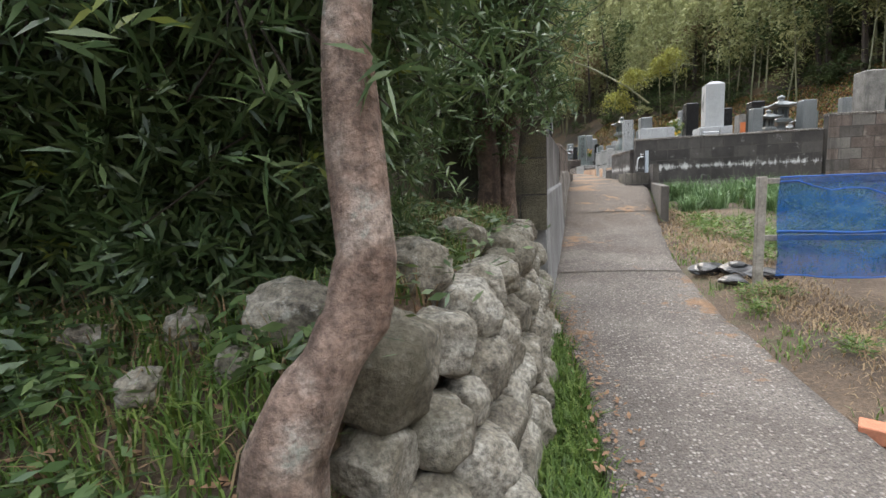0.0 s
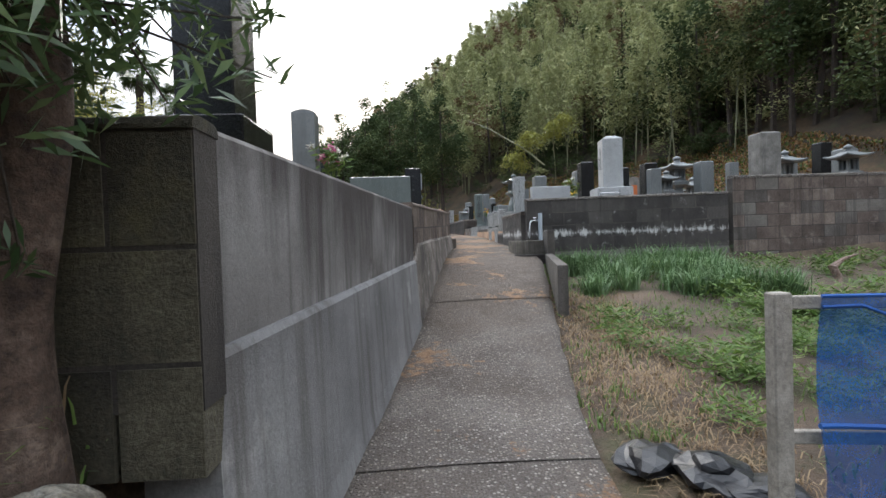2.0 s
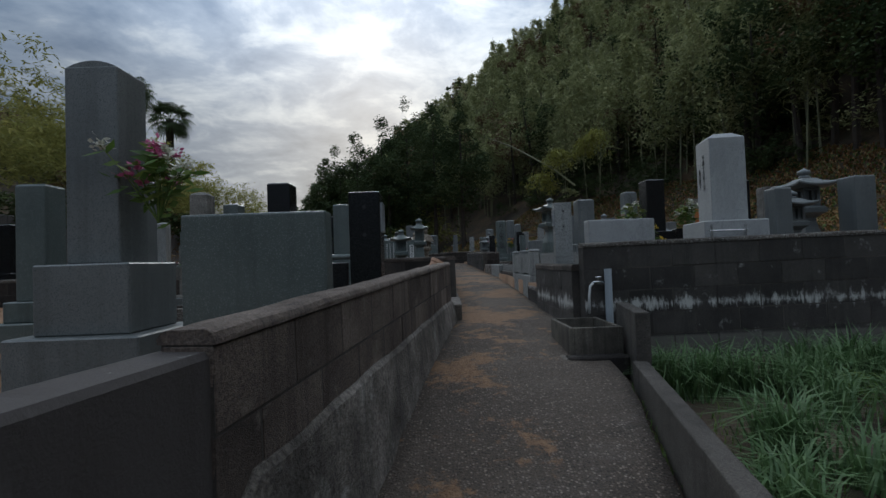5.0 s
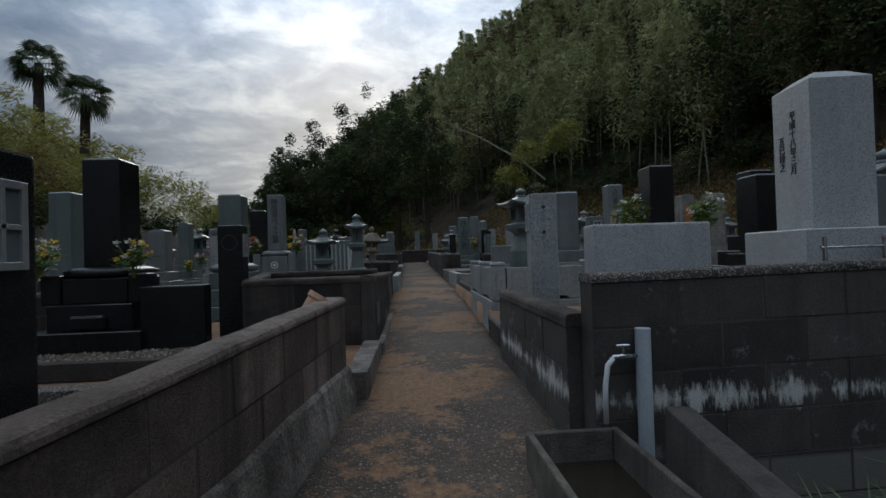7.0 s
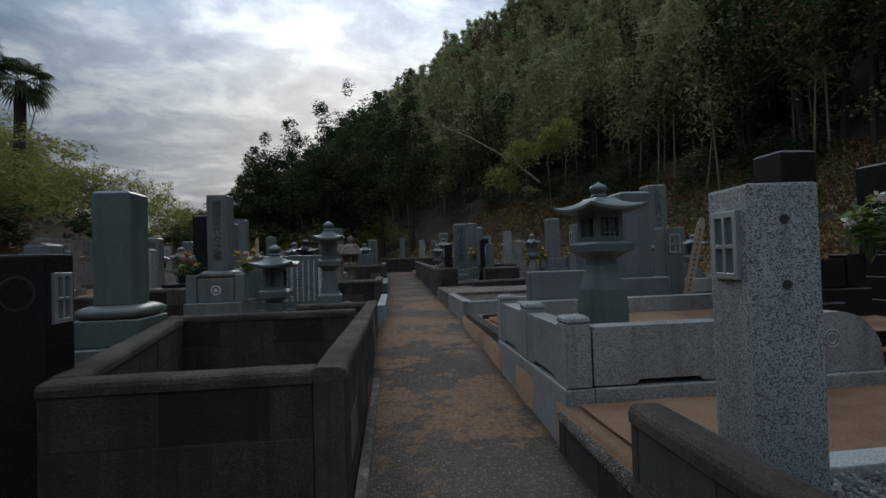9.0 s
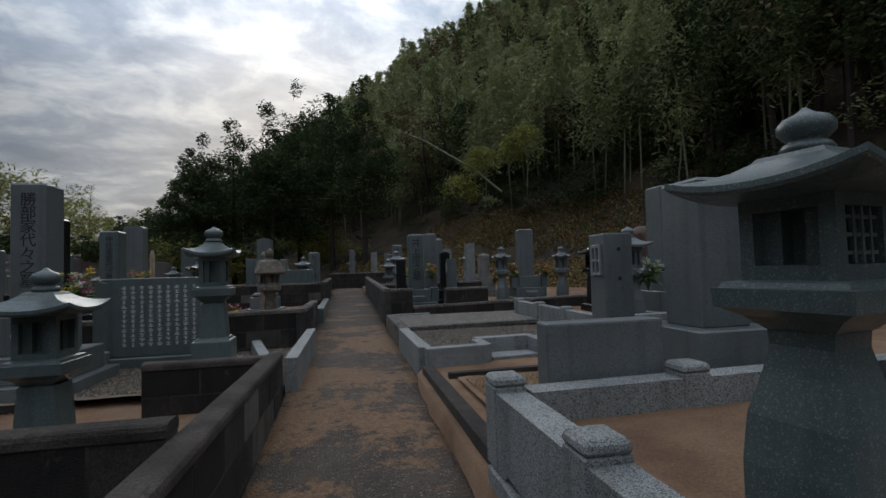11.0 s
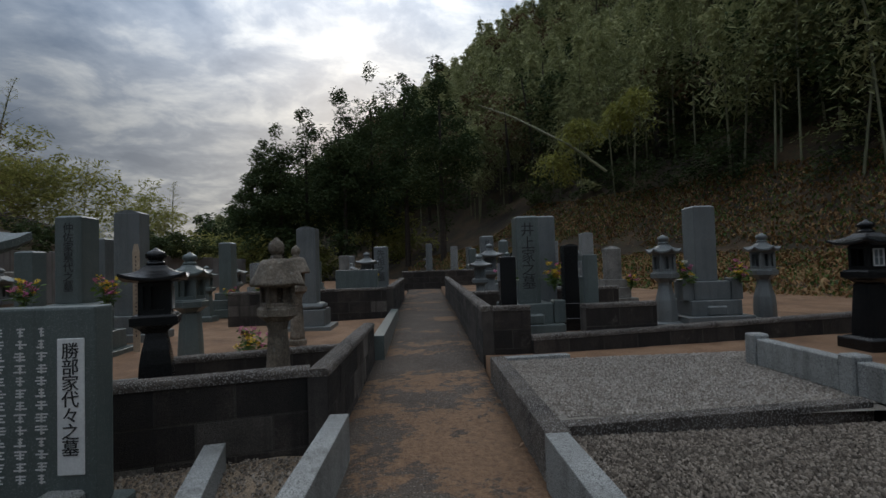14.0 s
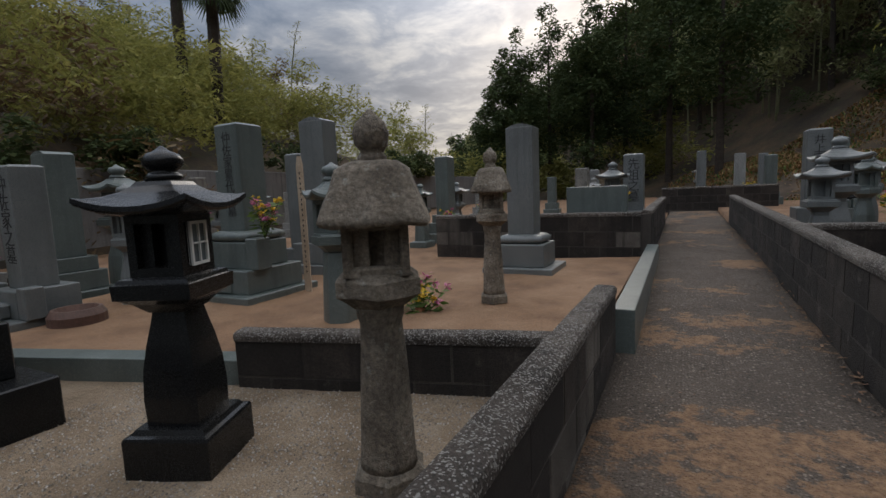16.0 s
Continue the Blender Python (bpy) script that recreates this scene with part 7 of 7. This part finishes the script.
def wooden_grave_tablet(x, y, zb, h, lean, label):
    t = thing("grave_tablet", x, y, zb, 0, label, "wooden tablet")
    t.matrix_basis = pose(x, y, zb, 0, lean, 0)
    bm = bmesh.new()
    prof = [(-0.04, 0), (0.04, 0), (0.04, h * 0.93), (0.02, h), (-0.02, h), (-0.04, h * 0.93)]
    fa = [bm.verts.new((a, -0.006, z)) for a, z in prof]; fb = [bm.verts.new((a, 0.006, z)) for a, z in prof]
    bm.faces.new(fa); bm.faces.new(fb[::-1])
    for i in range(6):
        bm.faces.new((fa[(i + 1) % 6], fa[i], fb[i], fb[(i + 1) % 6]))
    b = part("board", bm, "newwood", t)
    bm = bmesh.new()
    for k in range(int(h / 0.06)):
        z = h * 0.88 - k * 0.05
        if z > h * 0.15:
            cuboid(bm, -0.014 + 0.004 * (k % 3), 0.012, -0.0085, -0.0055, z, z + 0.006, 0); cuboid(bm, -0.004, 0.003, -0.0085, -0.0055, z - 0.015, z + 0.015, 0)
    part("brush_marks", bm, "letters", b, "column of small black brush marks")


wooden_grave_tablet(4.42, 14.35, 1.5, 0.98, 14, "pale wooden grave tablet leaning beside a gravestone")
wooden_grave_tablet(-1.5, 21.6, 1.4, 1.35, 0, "tall pale wooden grave tablet with brush writing")


def flowers(x, y, z, s, colours, label, vase=None):
    t = thing("flower_bunch", x, y, z, label=label, category="flowers", group="grave flowers")
    if vase:
        bm = bmesh.new(); rings(bm, [(0, 0.03 * s), (0.02 * s, 0.04 * s), (0.10 * s, 0.034 * s), (0.17 * s, 0.045 * s)], 14)
        part("vase", bm, vase, t, smooth=True)
    bm = bmesh.new()
    heads = []
    for i in range(16):
        e = Vector((rng.normal() * 0.075 * s, rng.normal() * 0.06 * s, rng.uniform(0.2, 0.42) * s))
        tube(bm, [(0, 0, 0.02), e * 0.6 + Vector((0, 0, 0.03)), e], 0.003, 4)
        heads.append(e)
    part("stem", bm, "grass", t)
    c = np.array([tuple(h * rng.uniform(0.5, 1.0)) for h in heads for k in range(8)]) + rng.normal(size=(128, 3)) * 0.025 * s
    leaf_object("foliage", [cards(c, 0.03 * s, 0.10 * s, 0.0)], "grass", "", "", t)
    for j, col in enumerate(colours):
        hs = heads[j::len(colours)]
        c = np.array([tuple(h) for h in hs for k in range(26)]) + rng.normal(size=(26 * len(hs), 3)) * 0.012 * s
        leaf_object("petals", [cards(c, 0.02 * s, 0.035 * s, -0.2)], col, "", "", t)


B3 = ("yellow", "pink", "white")
for f in ((-1.42, 12.05, 1.75, 0.9, ("yellow", "white"), "yellow and white grave flowers with leaves", None), (-0.6, 12.0, 1.75, 0.8, ("yellow", "white"), "yellow and white grave flowers with leaves", None),
          (-1.1, 16.75, 1.95, 0.9, B3, "pink and yellow grave flowers", None), (-0.34, 16.75, 1.95, 0.9, B3, "pink and yellow grave flowers", None),
          (-2.5, 21.2, 1.98, 0.9, ("yellow", "pink"), "yellow and magenta grave flowers", None), (-1.6, 21.2, 1.98, 0.9, ("yellow", "pink"), "yellow and magenta grave flowers", None),
          (4.4, 13.25, 1.97, 1.3, ("white", "leaf_lime", "leaf_lime"), "leafy green bunch with white flowers", None), (5.25, 13.25, 1.97, 1.3, ("white", "leaf_lime", "leaf_lime"), "leafy green bunch with white flowers", None),
          (3.05, 21.6, 1.98, 0.9, B3, "yellow and pink grave flowers", None), (3.65, 21.65, 1.98, 0.9, ("yellow", "yellow", "pink"), "yellow and pink grave flowers", None),
          (5.5, 21.9, 1.95, 0.9, B3, "mixed yellow and pink grave flowers", None), (6.25, 21.9, 1.95, 0.9, ("pink", "yellow"), "red and yellow grave flowers", None),
          (-0.05, 21.25, 1.3, 1.0, ("yellow", "pink"), "yellow and pink flowers in a red vase", "brick"), (3.62, 11.0, 1.6, 0.9, ("yellow", "white"), "leafy yellow flowers beside the white gravestone", None),
          (-0.2, 8.0, 1.9, 1.1, ("pink", "white"), "leafy red and white flowers beside the gravestone", None), (-3.35, 19.8, 1.75, 0.9, ("pink", "white"), "pink and white grave flowers", None), (5.55, 17.3, 1.9, 1.2, ("white",), "fresh green leafy bunch in a stand", None),
          (0.9, 25.6, 1.9, 0.8, ("yellow", "white"), "pale yellow grave flowers", None)):
    flowers(*f)


def small_objects():
    bm = bmesh.new()
    rings(bm, [(0, 0.075), (0.16, 0.085), (0.17, 0.095), (0.2, 0.095), (0.2, 0.08), (0.02, 0.07)], 20)
    ob = part("clay_pot", bm, "terracotta"); ob.matrix_basis = pose(1.12, 10.55, 1.50, 0, 35, 20)
    tagged(ob, "terracotta clay pot tipped against the wall", "pot")
    bm = bmesh.new()
    rings(bm, [(0, 0.17), (0.06, 0.2), (0.2, 0.2), (0.25, 0.17), (0.25, 0.15), (0.2, 0.13)], 22)
    ob = part("stone_basin", bm, "brown_stone"); ob.matrix_basis = pose(-2.55, 20.1, 1.31)
    tagged(ob, "dark round stone basin on sand", "stone basin")
    t = thing("metal_rail", 3.95, 10.02, 1.72, label="small chrome handrail before the white gravestone", category="rail")
    for x in (-0.16, 0.16):
        part("post", tube(bmesh.new(), [(x, 0, 0), (x, 0, 0.2)], 0.01, 8), "chrome", t)
    part("bar", tube(bmesh.new(), [(-0.18, 0, 0.15), (0.18, 0, 0.15)], 0.008, 8), "chrome", t)
    part("plinth", boxed(-0.24, 0.24, -0.06, 0.06, -0.42, 0.0, 0.006), "granite", t)


small_objects()


# ---------- the rest of the graveyard ----------
def filler():
    r2 = random.Random(11)
    mats = ("bluegrey", "green", "green", "granite_wet", "black", "oldstone")
    words = {"bluegrey": "blue-grey granite", "green": "green-grey granite", "granite_wet": "weathered grey granite", "black": "polished dark granite", "oldstone": "old buff stone"}
    spots = []
    for x0, x1, y0, y1, n in ((-7.8, -2.2, 13.5, 19.5, 16), (-8.0, -3.8, 19.5, 30, 16), (-3, 0.6, 25.5, 33, 9), (3.2, 6.5, 24.5, 31, 14), (7.2, 10, 12, 24, 12), (-7, -1.5, 6, 12.5, 8), (1.2, 4.5, 34, 37, 6)):
        k = 0
        while k < n:
            x, y = r2.uniform(x0, x1), r2.uniform(y0, y1)
            if hill_distance(x, y) > -0.5 or any(math.hypot(x - a, y - b) < 0.75 for a, b in spots):
                n -= 0.2
                continue
            spots.append((x, y)); k += 1
            zb = (left_z(y) if x < 2 else right_z(y))
            m = r2.choice(mats)
            if r2.random() < 0.36:
                m = m if m not in ("black", "oldstone") else "bluegrey"
                lantern(x, y, zb, zb + r2.uniform(1.05, 1.3), m, r2.uniform(-8, 8), r2.uniform(0.3, 0.38), r2.choice((4, 6)), r2.choice(("waist", "taper")), label=words[m] + " stone lantern among the graves")
            else:
                G(x, y, zb, zb + r2.uniform(1.1, 1.65), r2.uniform(0.2, 0.28), m, ((2.6, 0.18), (1.9, 0.2), (1.5, 0.15)) if r2.random() < 0.6 else ((2.0, 0.2), (1.5, 0.15)), r2.choice(("dish", "dish", "round", "point", "flat")), r2.uniform(-5, 5), label=words[m] + " gravestone among the far graves", vases=r2.random() < 0.4)
            if r2.random() < 0.3:
                flowers(x + 0.2, y - 0.35, zb + 0.3, 0.8, r2.choice((("yellow", "pink"), ("white", "pink"), ("yellow",))), "small bunch of grave flowers")


filler()
for a in ((-8, 13.2, -1.9, 13.2), (-8, 19.6, -3.9, 19.6), (-8, 16.2, -2.4, 16.2)):
    block_wall("wall_plots", a[:2], a[2:], 1.1, 1.1, 1.62, 1.62, "low dark block wall between grave plots", thick=0.12)


# ---------- woods ----------
def crown_points(x, y, z, r, h, n, clumps):
    """Points on the shells of many small clumps inside one uneven crown."""
    c = rng.normal(size=(clumps, 3))
    c /= np.linalg.norm(c, axis=1)[:, None]
    c *= rng.uniform(0.35, 1.0, (clumps, 1)) * np.array([r, r, h / 2])
    c += (x, y, z + h / 2)
    cr = rng.uniform(0.2, 0.42, clumps) * r
    k = rng.integers(0, clumps, n)
    p = rng.normal(size=(n, 3))
    p /= np.linalg.norm(p, axis=1)[:, None]
    p *= (rng.uniform(0.5, 1.0, n) * cr[k])[:, None]
    p[:, 2] *= 0.75
    return c[k] + p


def forest():
    broad, warm, bam, trunks, culms = [], [], [], bmesh.new(), bmesh.new()
    for tries in range(2600):
        yaw = radians(rng.uniform(-88, 22))
        r = rng.uniform(14, 85)
        x, y = 1.7 - r * math.sin(yaw), 8 + r * math.cos(yaw)
        d = hill_distance(x, y)
        if d < (7.5 if y > 16 else 3.0) or y < -12:
            continue
        z = ground_z(x, y)
        crowd = rng.uniform()
        if crowd > min(1.0, 0.35 + r / 90):
            continue
        deg = math.degrees(yaw)
        bamboo_zone = -34 < deg < 0 and d > 7
        n = int(np.clip(30000 / r, 520, 1100))
        kind = rng.uniform()
        s = 0.0065 * r
        if bamboo_zone and kind < 0.8 or kind < 0.18:
            h = rng.uniform(6.5, 10)
            lean = rng.normal(size=2) * 0.9
            f = rng.uniform(0.35, 1.0, n)
            top = np.stack([x + lean[0] * f ** 2, y + lean[1] * f ** 2, z + h * f - 0.5 * f ** 6], 1)
            spread = (1.15 - 0.95 * f ** 2)[:, None] * rng.normal(size=(n, 3)) * np.array([0.55, 0.55, 0.35])
            bam.append(cards(top + spread, 0.035 + s * 0.22, 0.22 + s * 0.8, 0.6))
            tube(culms, [(x, y, z - 0.3), (x + lean[0] * 0.2, y + lean[1] * 0.2, z + h * 0.5), (x + lean[0], y + lean[1], z + h)], [0.05, 0.04, 0.012], 5)
        else:
            h, cr = rng.uniform(5, 9), rng.uniform(1.5, 2.8)
            p = crown_points(x, y, z + h * 0.25, cr, h * 0.8, int(n * 1.35), 16)
            (warm if kind > 0.93 else broad).append(cards(p, 0.05 + s * 0.45, 0.12 + s * 0.6, 0.2))
            lean = rng.normal(size=2) * 0.5
            tube(trunks, [(x, y, z - 0.5), (x + lean[0] * 0.4, y + lean[1] * 0.4, z + h * 0.45), (x + lean[0], y + lean[1], z + h * 0.9)], [0.16, 0.11, 0.03], 6)
    leaf_object("broadleaf_woods", broad, "forest", "dark evergreen wood covering the hillside", "woods")
    leaf_object("autumn_woods", warm, "forest_warm", "rusty brown trees among the hillside wood", "woods")
    leaf_object("bamboo_woods", bam, "bamboo", "feathery bamboo grove rising on the hillside", "bamboo")
    tagged(part("wood_trunks", trunks, "bark_dark"), "dark trunks of the hillside wood", "trunks", kind="stuff")
    tagged(part("bamboo_culms", culms, "culm"), "slender bamboo culms on the hillside", "bamboo", kind="stuff")


def undergrowth():
    """Low shrubs and ferns at the wood's edge."""
    ch, gr = [], []
    for i in range(1100):
        x, y = rng.uniform(-6, 20), rng.uniform(-6, 50)
        d = hill_distance(x, y)
        if not (7.5 if y > 14 else 2.6) < d < 16:
            continue
        p = crown_points(x, y, ground_z(x, y) - 0.2, rng.uniform(0.8, 1.6), rng.uniform(0.9, 2.8), 420, 12)
        (ch if rng.uniform() < 0.88 else gr).append(cards(p, 0.07, 0.2, 0.2))
    leaf_object("wood_edge_shrubs", ch, "forest", "dark low shrubs along the wood's edge", "shrubs")
    leaf_object("wood_edge_bamboo_grass", gr, "bamboo", "pale bamboo grass along the wood's edge", "bamboo grass")
    pts = []
    for i in range(150000):
        x, y = rng.uniform(1, 18), rng.uniform(14, 46)
        if 0.2 < hill_distance(x, y) < 8.5:
            pts.append((x, y, ground_z(x, y)))
    blades(pts[1::3], 0.11, 0.03, "grass", "slope_green_grass", "green grass on the slope behind the graves", 0.9)
    blades(pts[::3] + pts[2::3], 0.13, 0.03, "slope_straw", "slope_dry_grass", "rusty dry grass on the slope behind the graves", 1.3)


def left_bushes():
    bush, dark, warm = [], [], []
    for i in range(150):
        x, y = rng.uniform(-34, -9.2), rng.uniform(8, 60)
        if x > -12 and y > 46:
            continue
        z = ground_z(x, y)
        h = rng.uniform(2.2, 4.2) * (1 + 0.022 * max(0, -x - 10))
        r = rng.uniform(1.4, 2.4)
        p = crown_points(x, y, z - 0.3, r, h, 1500, 24)
        (bush if rng.uniform() < 0.74 else dark if rng.uniform() < 0.4 else warm).append(cards(p, 0.06, 0.26, 0.35))
    for i in range(60):
        x, y = rng.uniform(-22, -9.8), rng.uniform(9, 36)
        z = ground_z(x, y)
        h = rng.uniform(2.5, 4.0) + 0.16 * max(0, 34 - y) * rng.uniform(0.5, 1)
        p = crown_points(x, y, z - 0.3, rng.uniform(1.2, 2.0), h, 1500, 26)
        (bush if rng.uniform() < 0.78 else dark if rng.uniform() < 0.4 else warm).append(cards(p, 0.05, 0.22, 0.4))
    for i in range(46):
        x, y = rng.uniform(-15, 2), rng.uniform(47, 70)
        z = ground_z(x, y)
        p = crown_points(x, y, z, rng.uniform(1.5, 2.6), rng.uniform(2.5, 4.5), 600, 18)
        bush.append(cards(p, 0.12, 0.36, 0.35))
    for i in range(26):
        x, y = rng.uniform(-9.6, -8.8), rng.uniform(9, 44)
        p = crown_points(x, y, left_z(y) + 1.5, 0.75, 1.2, 900, 14)
        dark.append(cards(p, 0.07, 0.13, 0.1))
    leaf_object("yellow_green_bushes", bush, "bush", "yellow-green bamboo and shrubs behind the graveyard", "bushes")
    leaf_object("dark_hedge_bushes", dark, "forest", "dark evergreen shrubs on the bank above the wall", "bushes")
    leaf_object("russet_bushes", warm, "forest_warm", "russet bare shrubs on the bank", "bushes")


def conifers():
    """Tall dark trees at the valley's end."""
    ch, trunks = [], bmesh.new()
    for x, y, h, r in ((-8.5, 49, 11, 2.6), (-6.2, 50, 12.5, 2.8), (-10.2, 50.5, 9, 2.3), (-4, 51, 14, 2.8), (-1.5, 50, 14.5, 3), (-7.3, 47.5, 9.5, 2.3), (1, 47, 13, 3), (3.2, 44, 12, 2.8), (-3, 47, 11, 2.5)):
        z = ground_z(x, y)
        p = crown_points(x, y, z + 0.8, r, h - 0.8, 8000, 60)
        f = np.clip((p[:, 2] - z) / h, 0, 1)
        p[:, 0] = x + (p[:, 0] - x) * (1.25 - 0.75 * f); p[:, 1] = y + (p[:, 1] - y) * (1.25 - 0.75 * f)
        ch.append(cards(p, 0.10, 0.30, 0.3))
        tube(trunks, [(x, y, z - 0.3), (x, y, z + h * 0.8)], [0.2, 0.05], 7)
    leaf_object("dark_tall_trees", ch, "forest", "tall dark evergreen trees at the end of the valley", "trees")
    tagged(part("tall_tree_trunks", trunks, "bark_dark"), "dark trunks at the end of the valley", "trunks", kind="stuff")


forest()
undergrowth()
left_bushes()
conifers()


def palm(x, y, z, h, lean, r=1.1):
    t = thing("windmill_palm", x, y, z, label="tall windmill palm with a shaggy dark trunk", category="palm", group="palms behind the graveyard")
    bm = bmesh.new()
    tube(bm, [(0, 0, -0.3), (lean * 0.3, 0, h * 0.4), (lean * 0.8, 0, h * 0.75), (lean, 0, h)], [0.16, 0.15, 0.2, 0.17], 10)
    wobble(bm, 0.04, 4)
    part("trunk", bm, "bark_dark", t)
    v, q = [], []
    for i in range(34):
        az = rng.uniform(0, 2 * math.pi); el = rng.uniform(-0.9, 1.1)
        d = Vector((math.cos(az) * math.cos(el), math.sin(az) * math.cos(el), math.sin(el)))
        s = d.cross(Vector((0, 0, 1))).normalized(); u = s.cross(d)
        hub = Vector((lean, 0, h)) + d * r * 0.55
        for k in range(16):
            a = (k / 15 - 0.5) * 3.6
            b = d * math.cos(a) + s * math.sin(a)
            L = r * 0.62 * (1 - 0.12 * abs(a))
            tip = hub + b * L + Vector((0, 0, -0.42 * L)) + u * 0.05
            midp = hub + b * L * 0.55 + u * 0.06
            wv = b.cross(u) * 0.035
            n0 = len(v)
            v += [hub, midp + wv, tip, midp - wv]
            q.append((n0, n0 + 1, n0 + 2, n0 + 3))
        n0 = len(v)
        c = Vector((lean, 0, h))
        v += [c + s * 0.012, hub + s * 0.012, hub - s * 0.012, c - s * 0.012]
        q.append((n0, n0 + 1, n0 + 2, n0 + 3))
    me = mesh_arrays("fronds", [tuple(p) for p in v], q, "forest")
    ob = new("fronds", me); ob.parent = t


palm(-12.3, 29.5, 2.5, 6.8, 0.2)
palm(-14.3, 29.8, 2.5, 8.3, 0.1)


def fallen_bamboo():
    bm = bmesh.new()
    tube(bm, [(4.9, 38.8, 10.2), (6.5, 38, 9.3), (8.8, 36.6, 7.5), (10, 35.8, 6.2)], [0.03, 0.045, 0.06, 0.06], 6)
    tagged(part("fallen_bamboo", bm, "culm"), "pale fallen bamboo culm leaning across the wood", "bamboo")


fallen_bamboo()


def bamboo_spray(x, y, z, r):
    """Drooping yellow-green bamboo tops at the wood's edge."""
    t = thing("bamboo_spray", x, y, z, label="arching yellow-green bamboo tops against the dark wood", category="bamboo", group="bamboo tops")
    bm, leaf = bmesh.new(), []
    for i in range(12):
        a, L = rng.uniform(0, 2 * math.pi), r * rng.uniform(0.6, 1.2)
        arc = [Vector((math.cos(a) * L * f, math.sin(a) * L * f, r * (0.9 * f - 1.7 * f * f))) for f in np.linspace(0, 1, 7)]
        tube(bm, [Vector((0, 0, -r * 1.2)), *arc], [0.03, 0.025, 0.02, 0.016, 0.012, 0.01, 0.008, 0.004], 5)
        c = np.array([arc[int(rng.integers(1, 7))] + Vector(rng.normal(size=3) * 0.16 * r) for k in range(90)])
        leaf.append(cards(c, 0.06, 0.30, 0.7))
    part("stem", bm, "culm", t)["kind"] = "stuff"
    leaf_object("leaf_spray", leaf, "bamboo_young", "", "", t)


for q, r in zip(((11.6, 35.9, 9.4), (9.3, 37.1, 8.5), (8.2, 37.7, 7.1), (10.9, 36.3, 9.1)), (1.1, 0.9, 1.0, 0.8)):
    bamboo_spray(*q, r)


def bamboo_plume(base, h, lean):
    """A slim young bamboo with feathery side twigs that stands over the bushes."""
    t = thing("bamboo_plume", *base, label="slender feathery bamboo rising over the bushes", category="bamboo", group="slender bamboos")
    bm, leaf = bmesh.new(), []
    top = Vector((lean, 0, h))
    tube(bm, [(0, 0, 0), (lean * 0.3, 0, h * 0.5), (lean * 0.7, 0, h * 0.85), top], [0.05, 0.04, 0.022, 0.008], 6)
    for k in range(34):
        f = 0.3 + 0.7 * k / 34
        st = Vector((lean * f * f, 0, h * f))
        a, L = rng.uniform(0, 2 * math.pi), (1.05 - f) * h * 0.30 + 0.08
        e = st + Vector((math.cos(a) * L, math.sin(a) * L, L * 0.75))
        tube(bm, [st, e], [0.009, 0.004], 4)
        leaf.append(cards(np.array([st.lerp(e, rng.uniform(0.35, 1.05)) for j in range(9)]), 0.022, 0.20, 0.1))
    part("stem", bm, "culm", t)
    leaf_object("leaf_spray", leaf, "bush", "", "", t)


for q in (((-20.6, 41.7, 7.8), 5.3, 1.2), ((-21.3, 49.4, 5.3), 5.2, 0.4), ((-17.7, 54.0, 5.4), 4.2, 0.2), ((-19.4, 50.8, 4.6), 3.4, 0.1), ((-19.2, 37.6, 6.8), 3.9, 0.1)):
    bamboo_plume(*q)
# retaining wall behind the graveyard
bm = boxed(-9.4, -9.1, 6, 46, 1.0, 3.15, bevel=0.02)
tagged(part("wall_retaining", bm, "retain"), "grey cast retaining wall behind the graves", "wall", kind="structure")
lay_blocks()
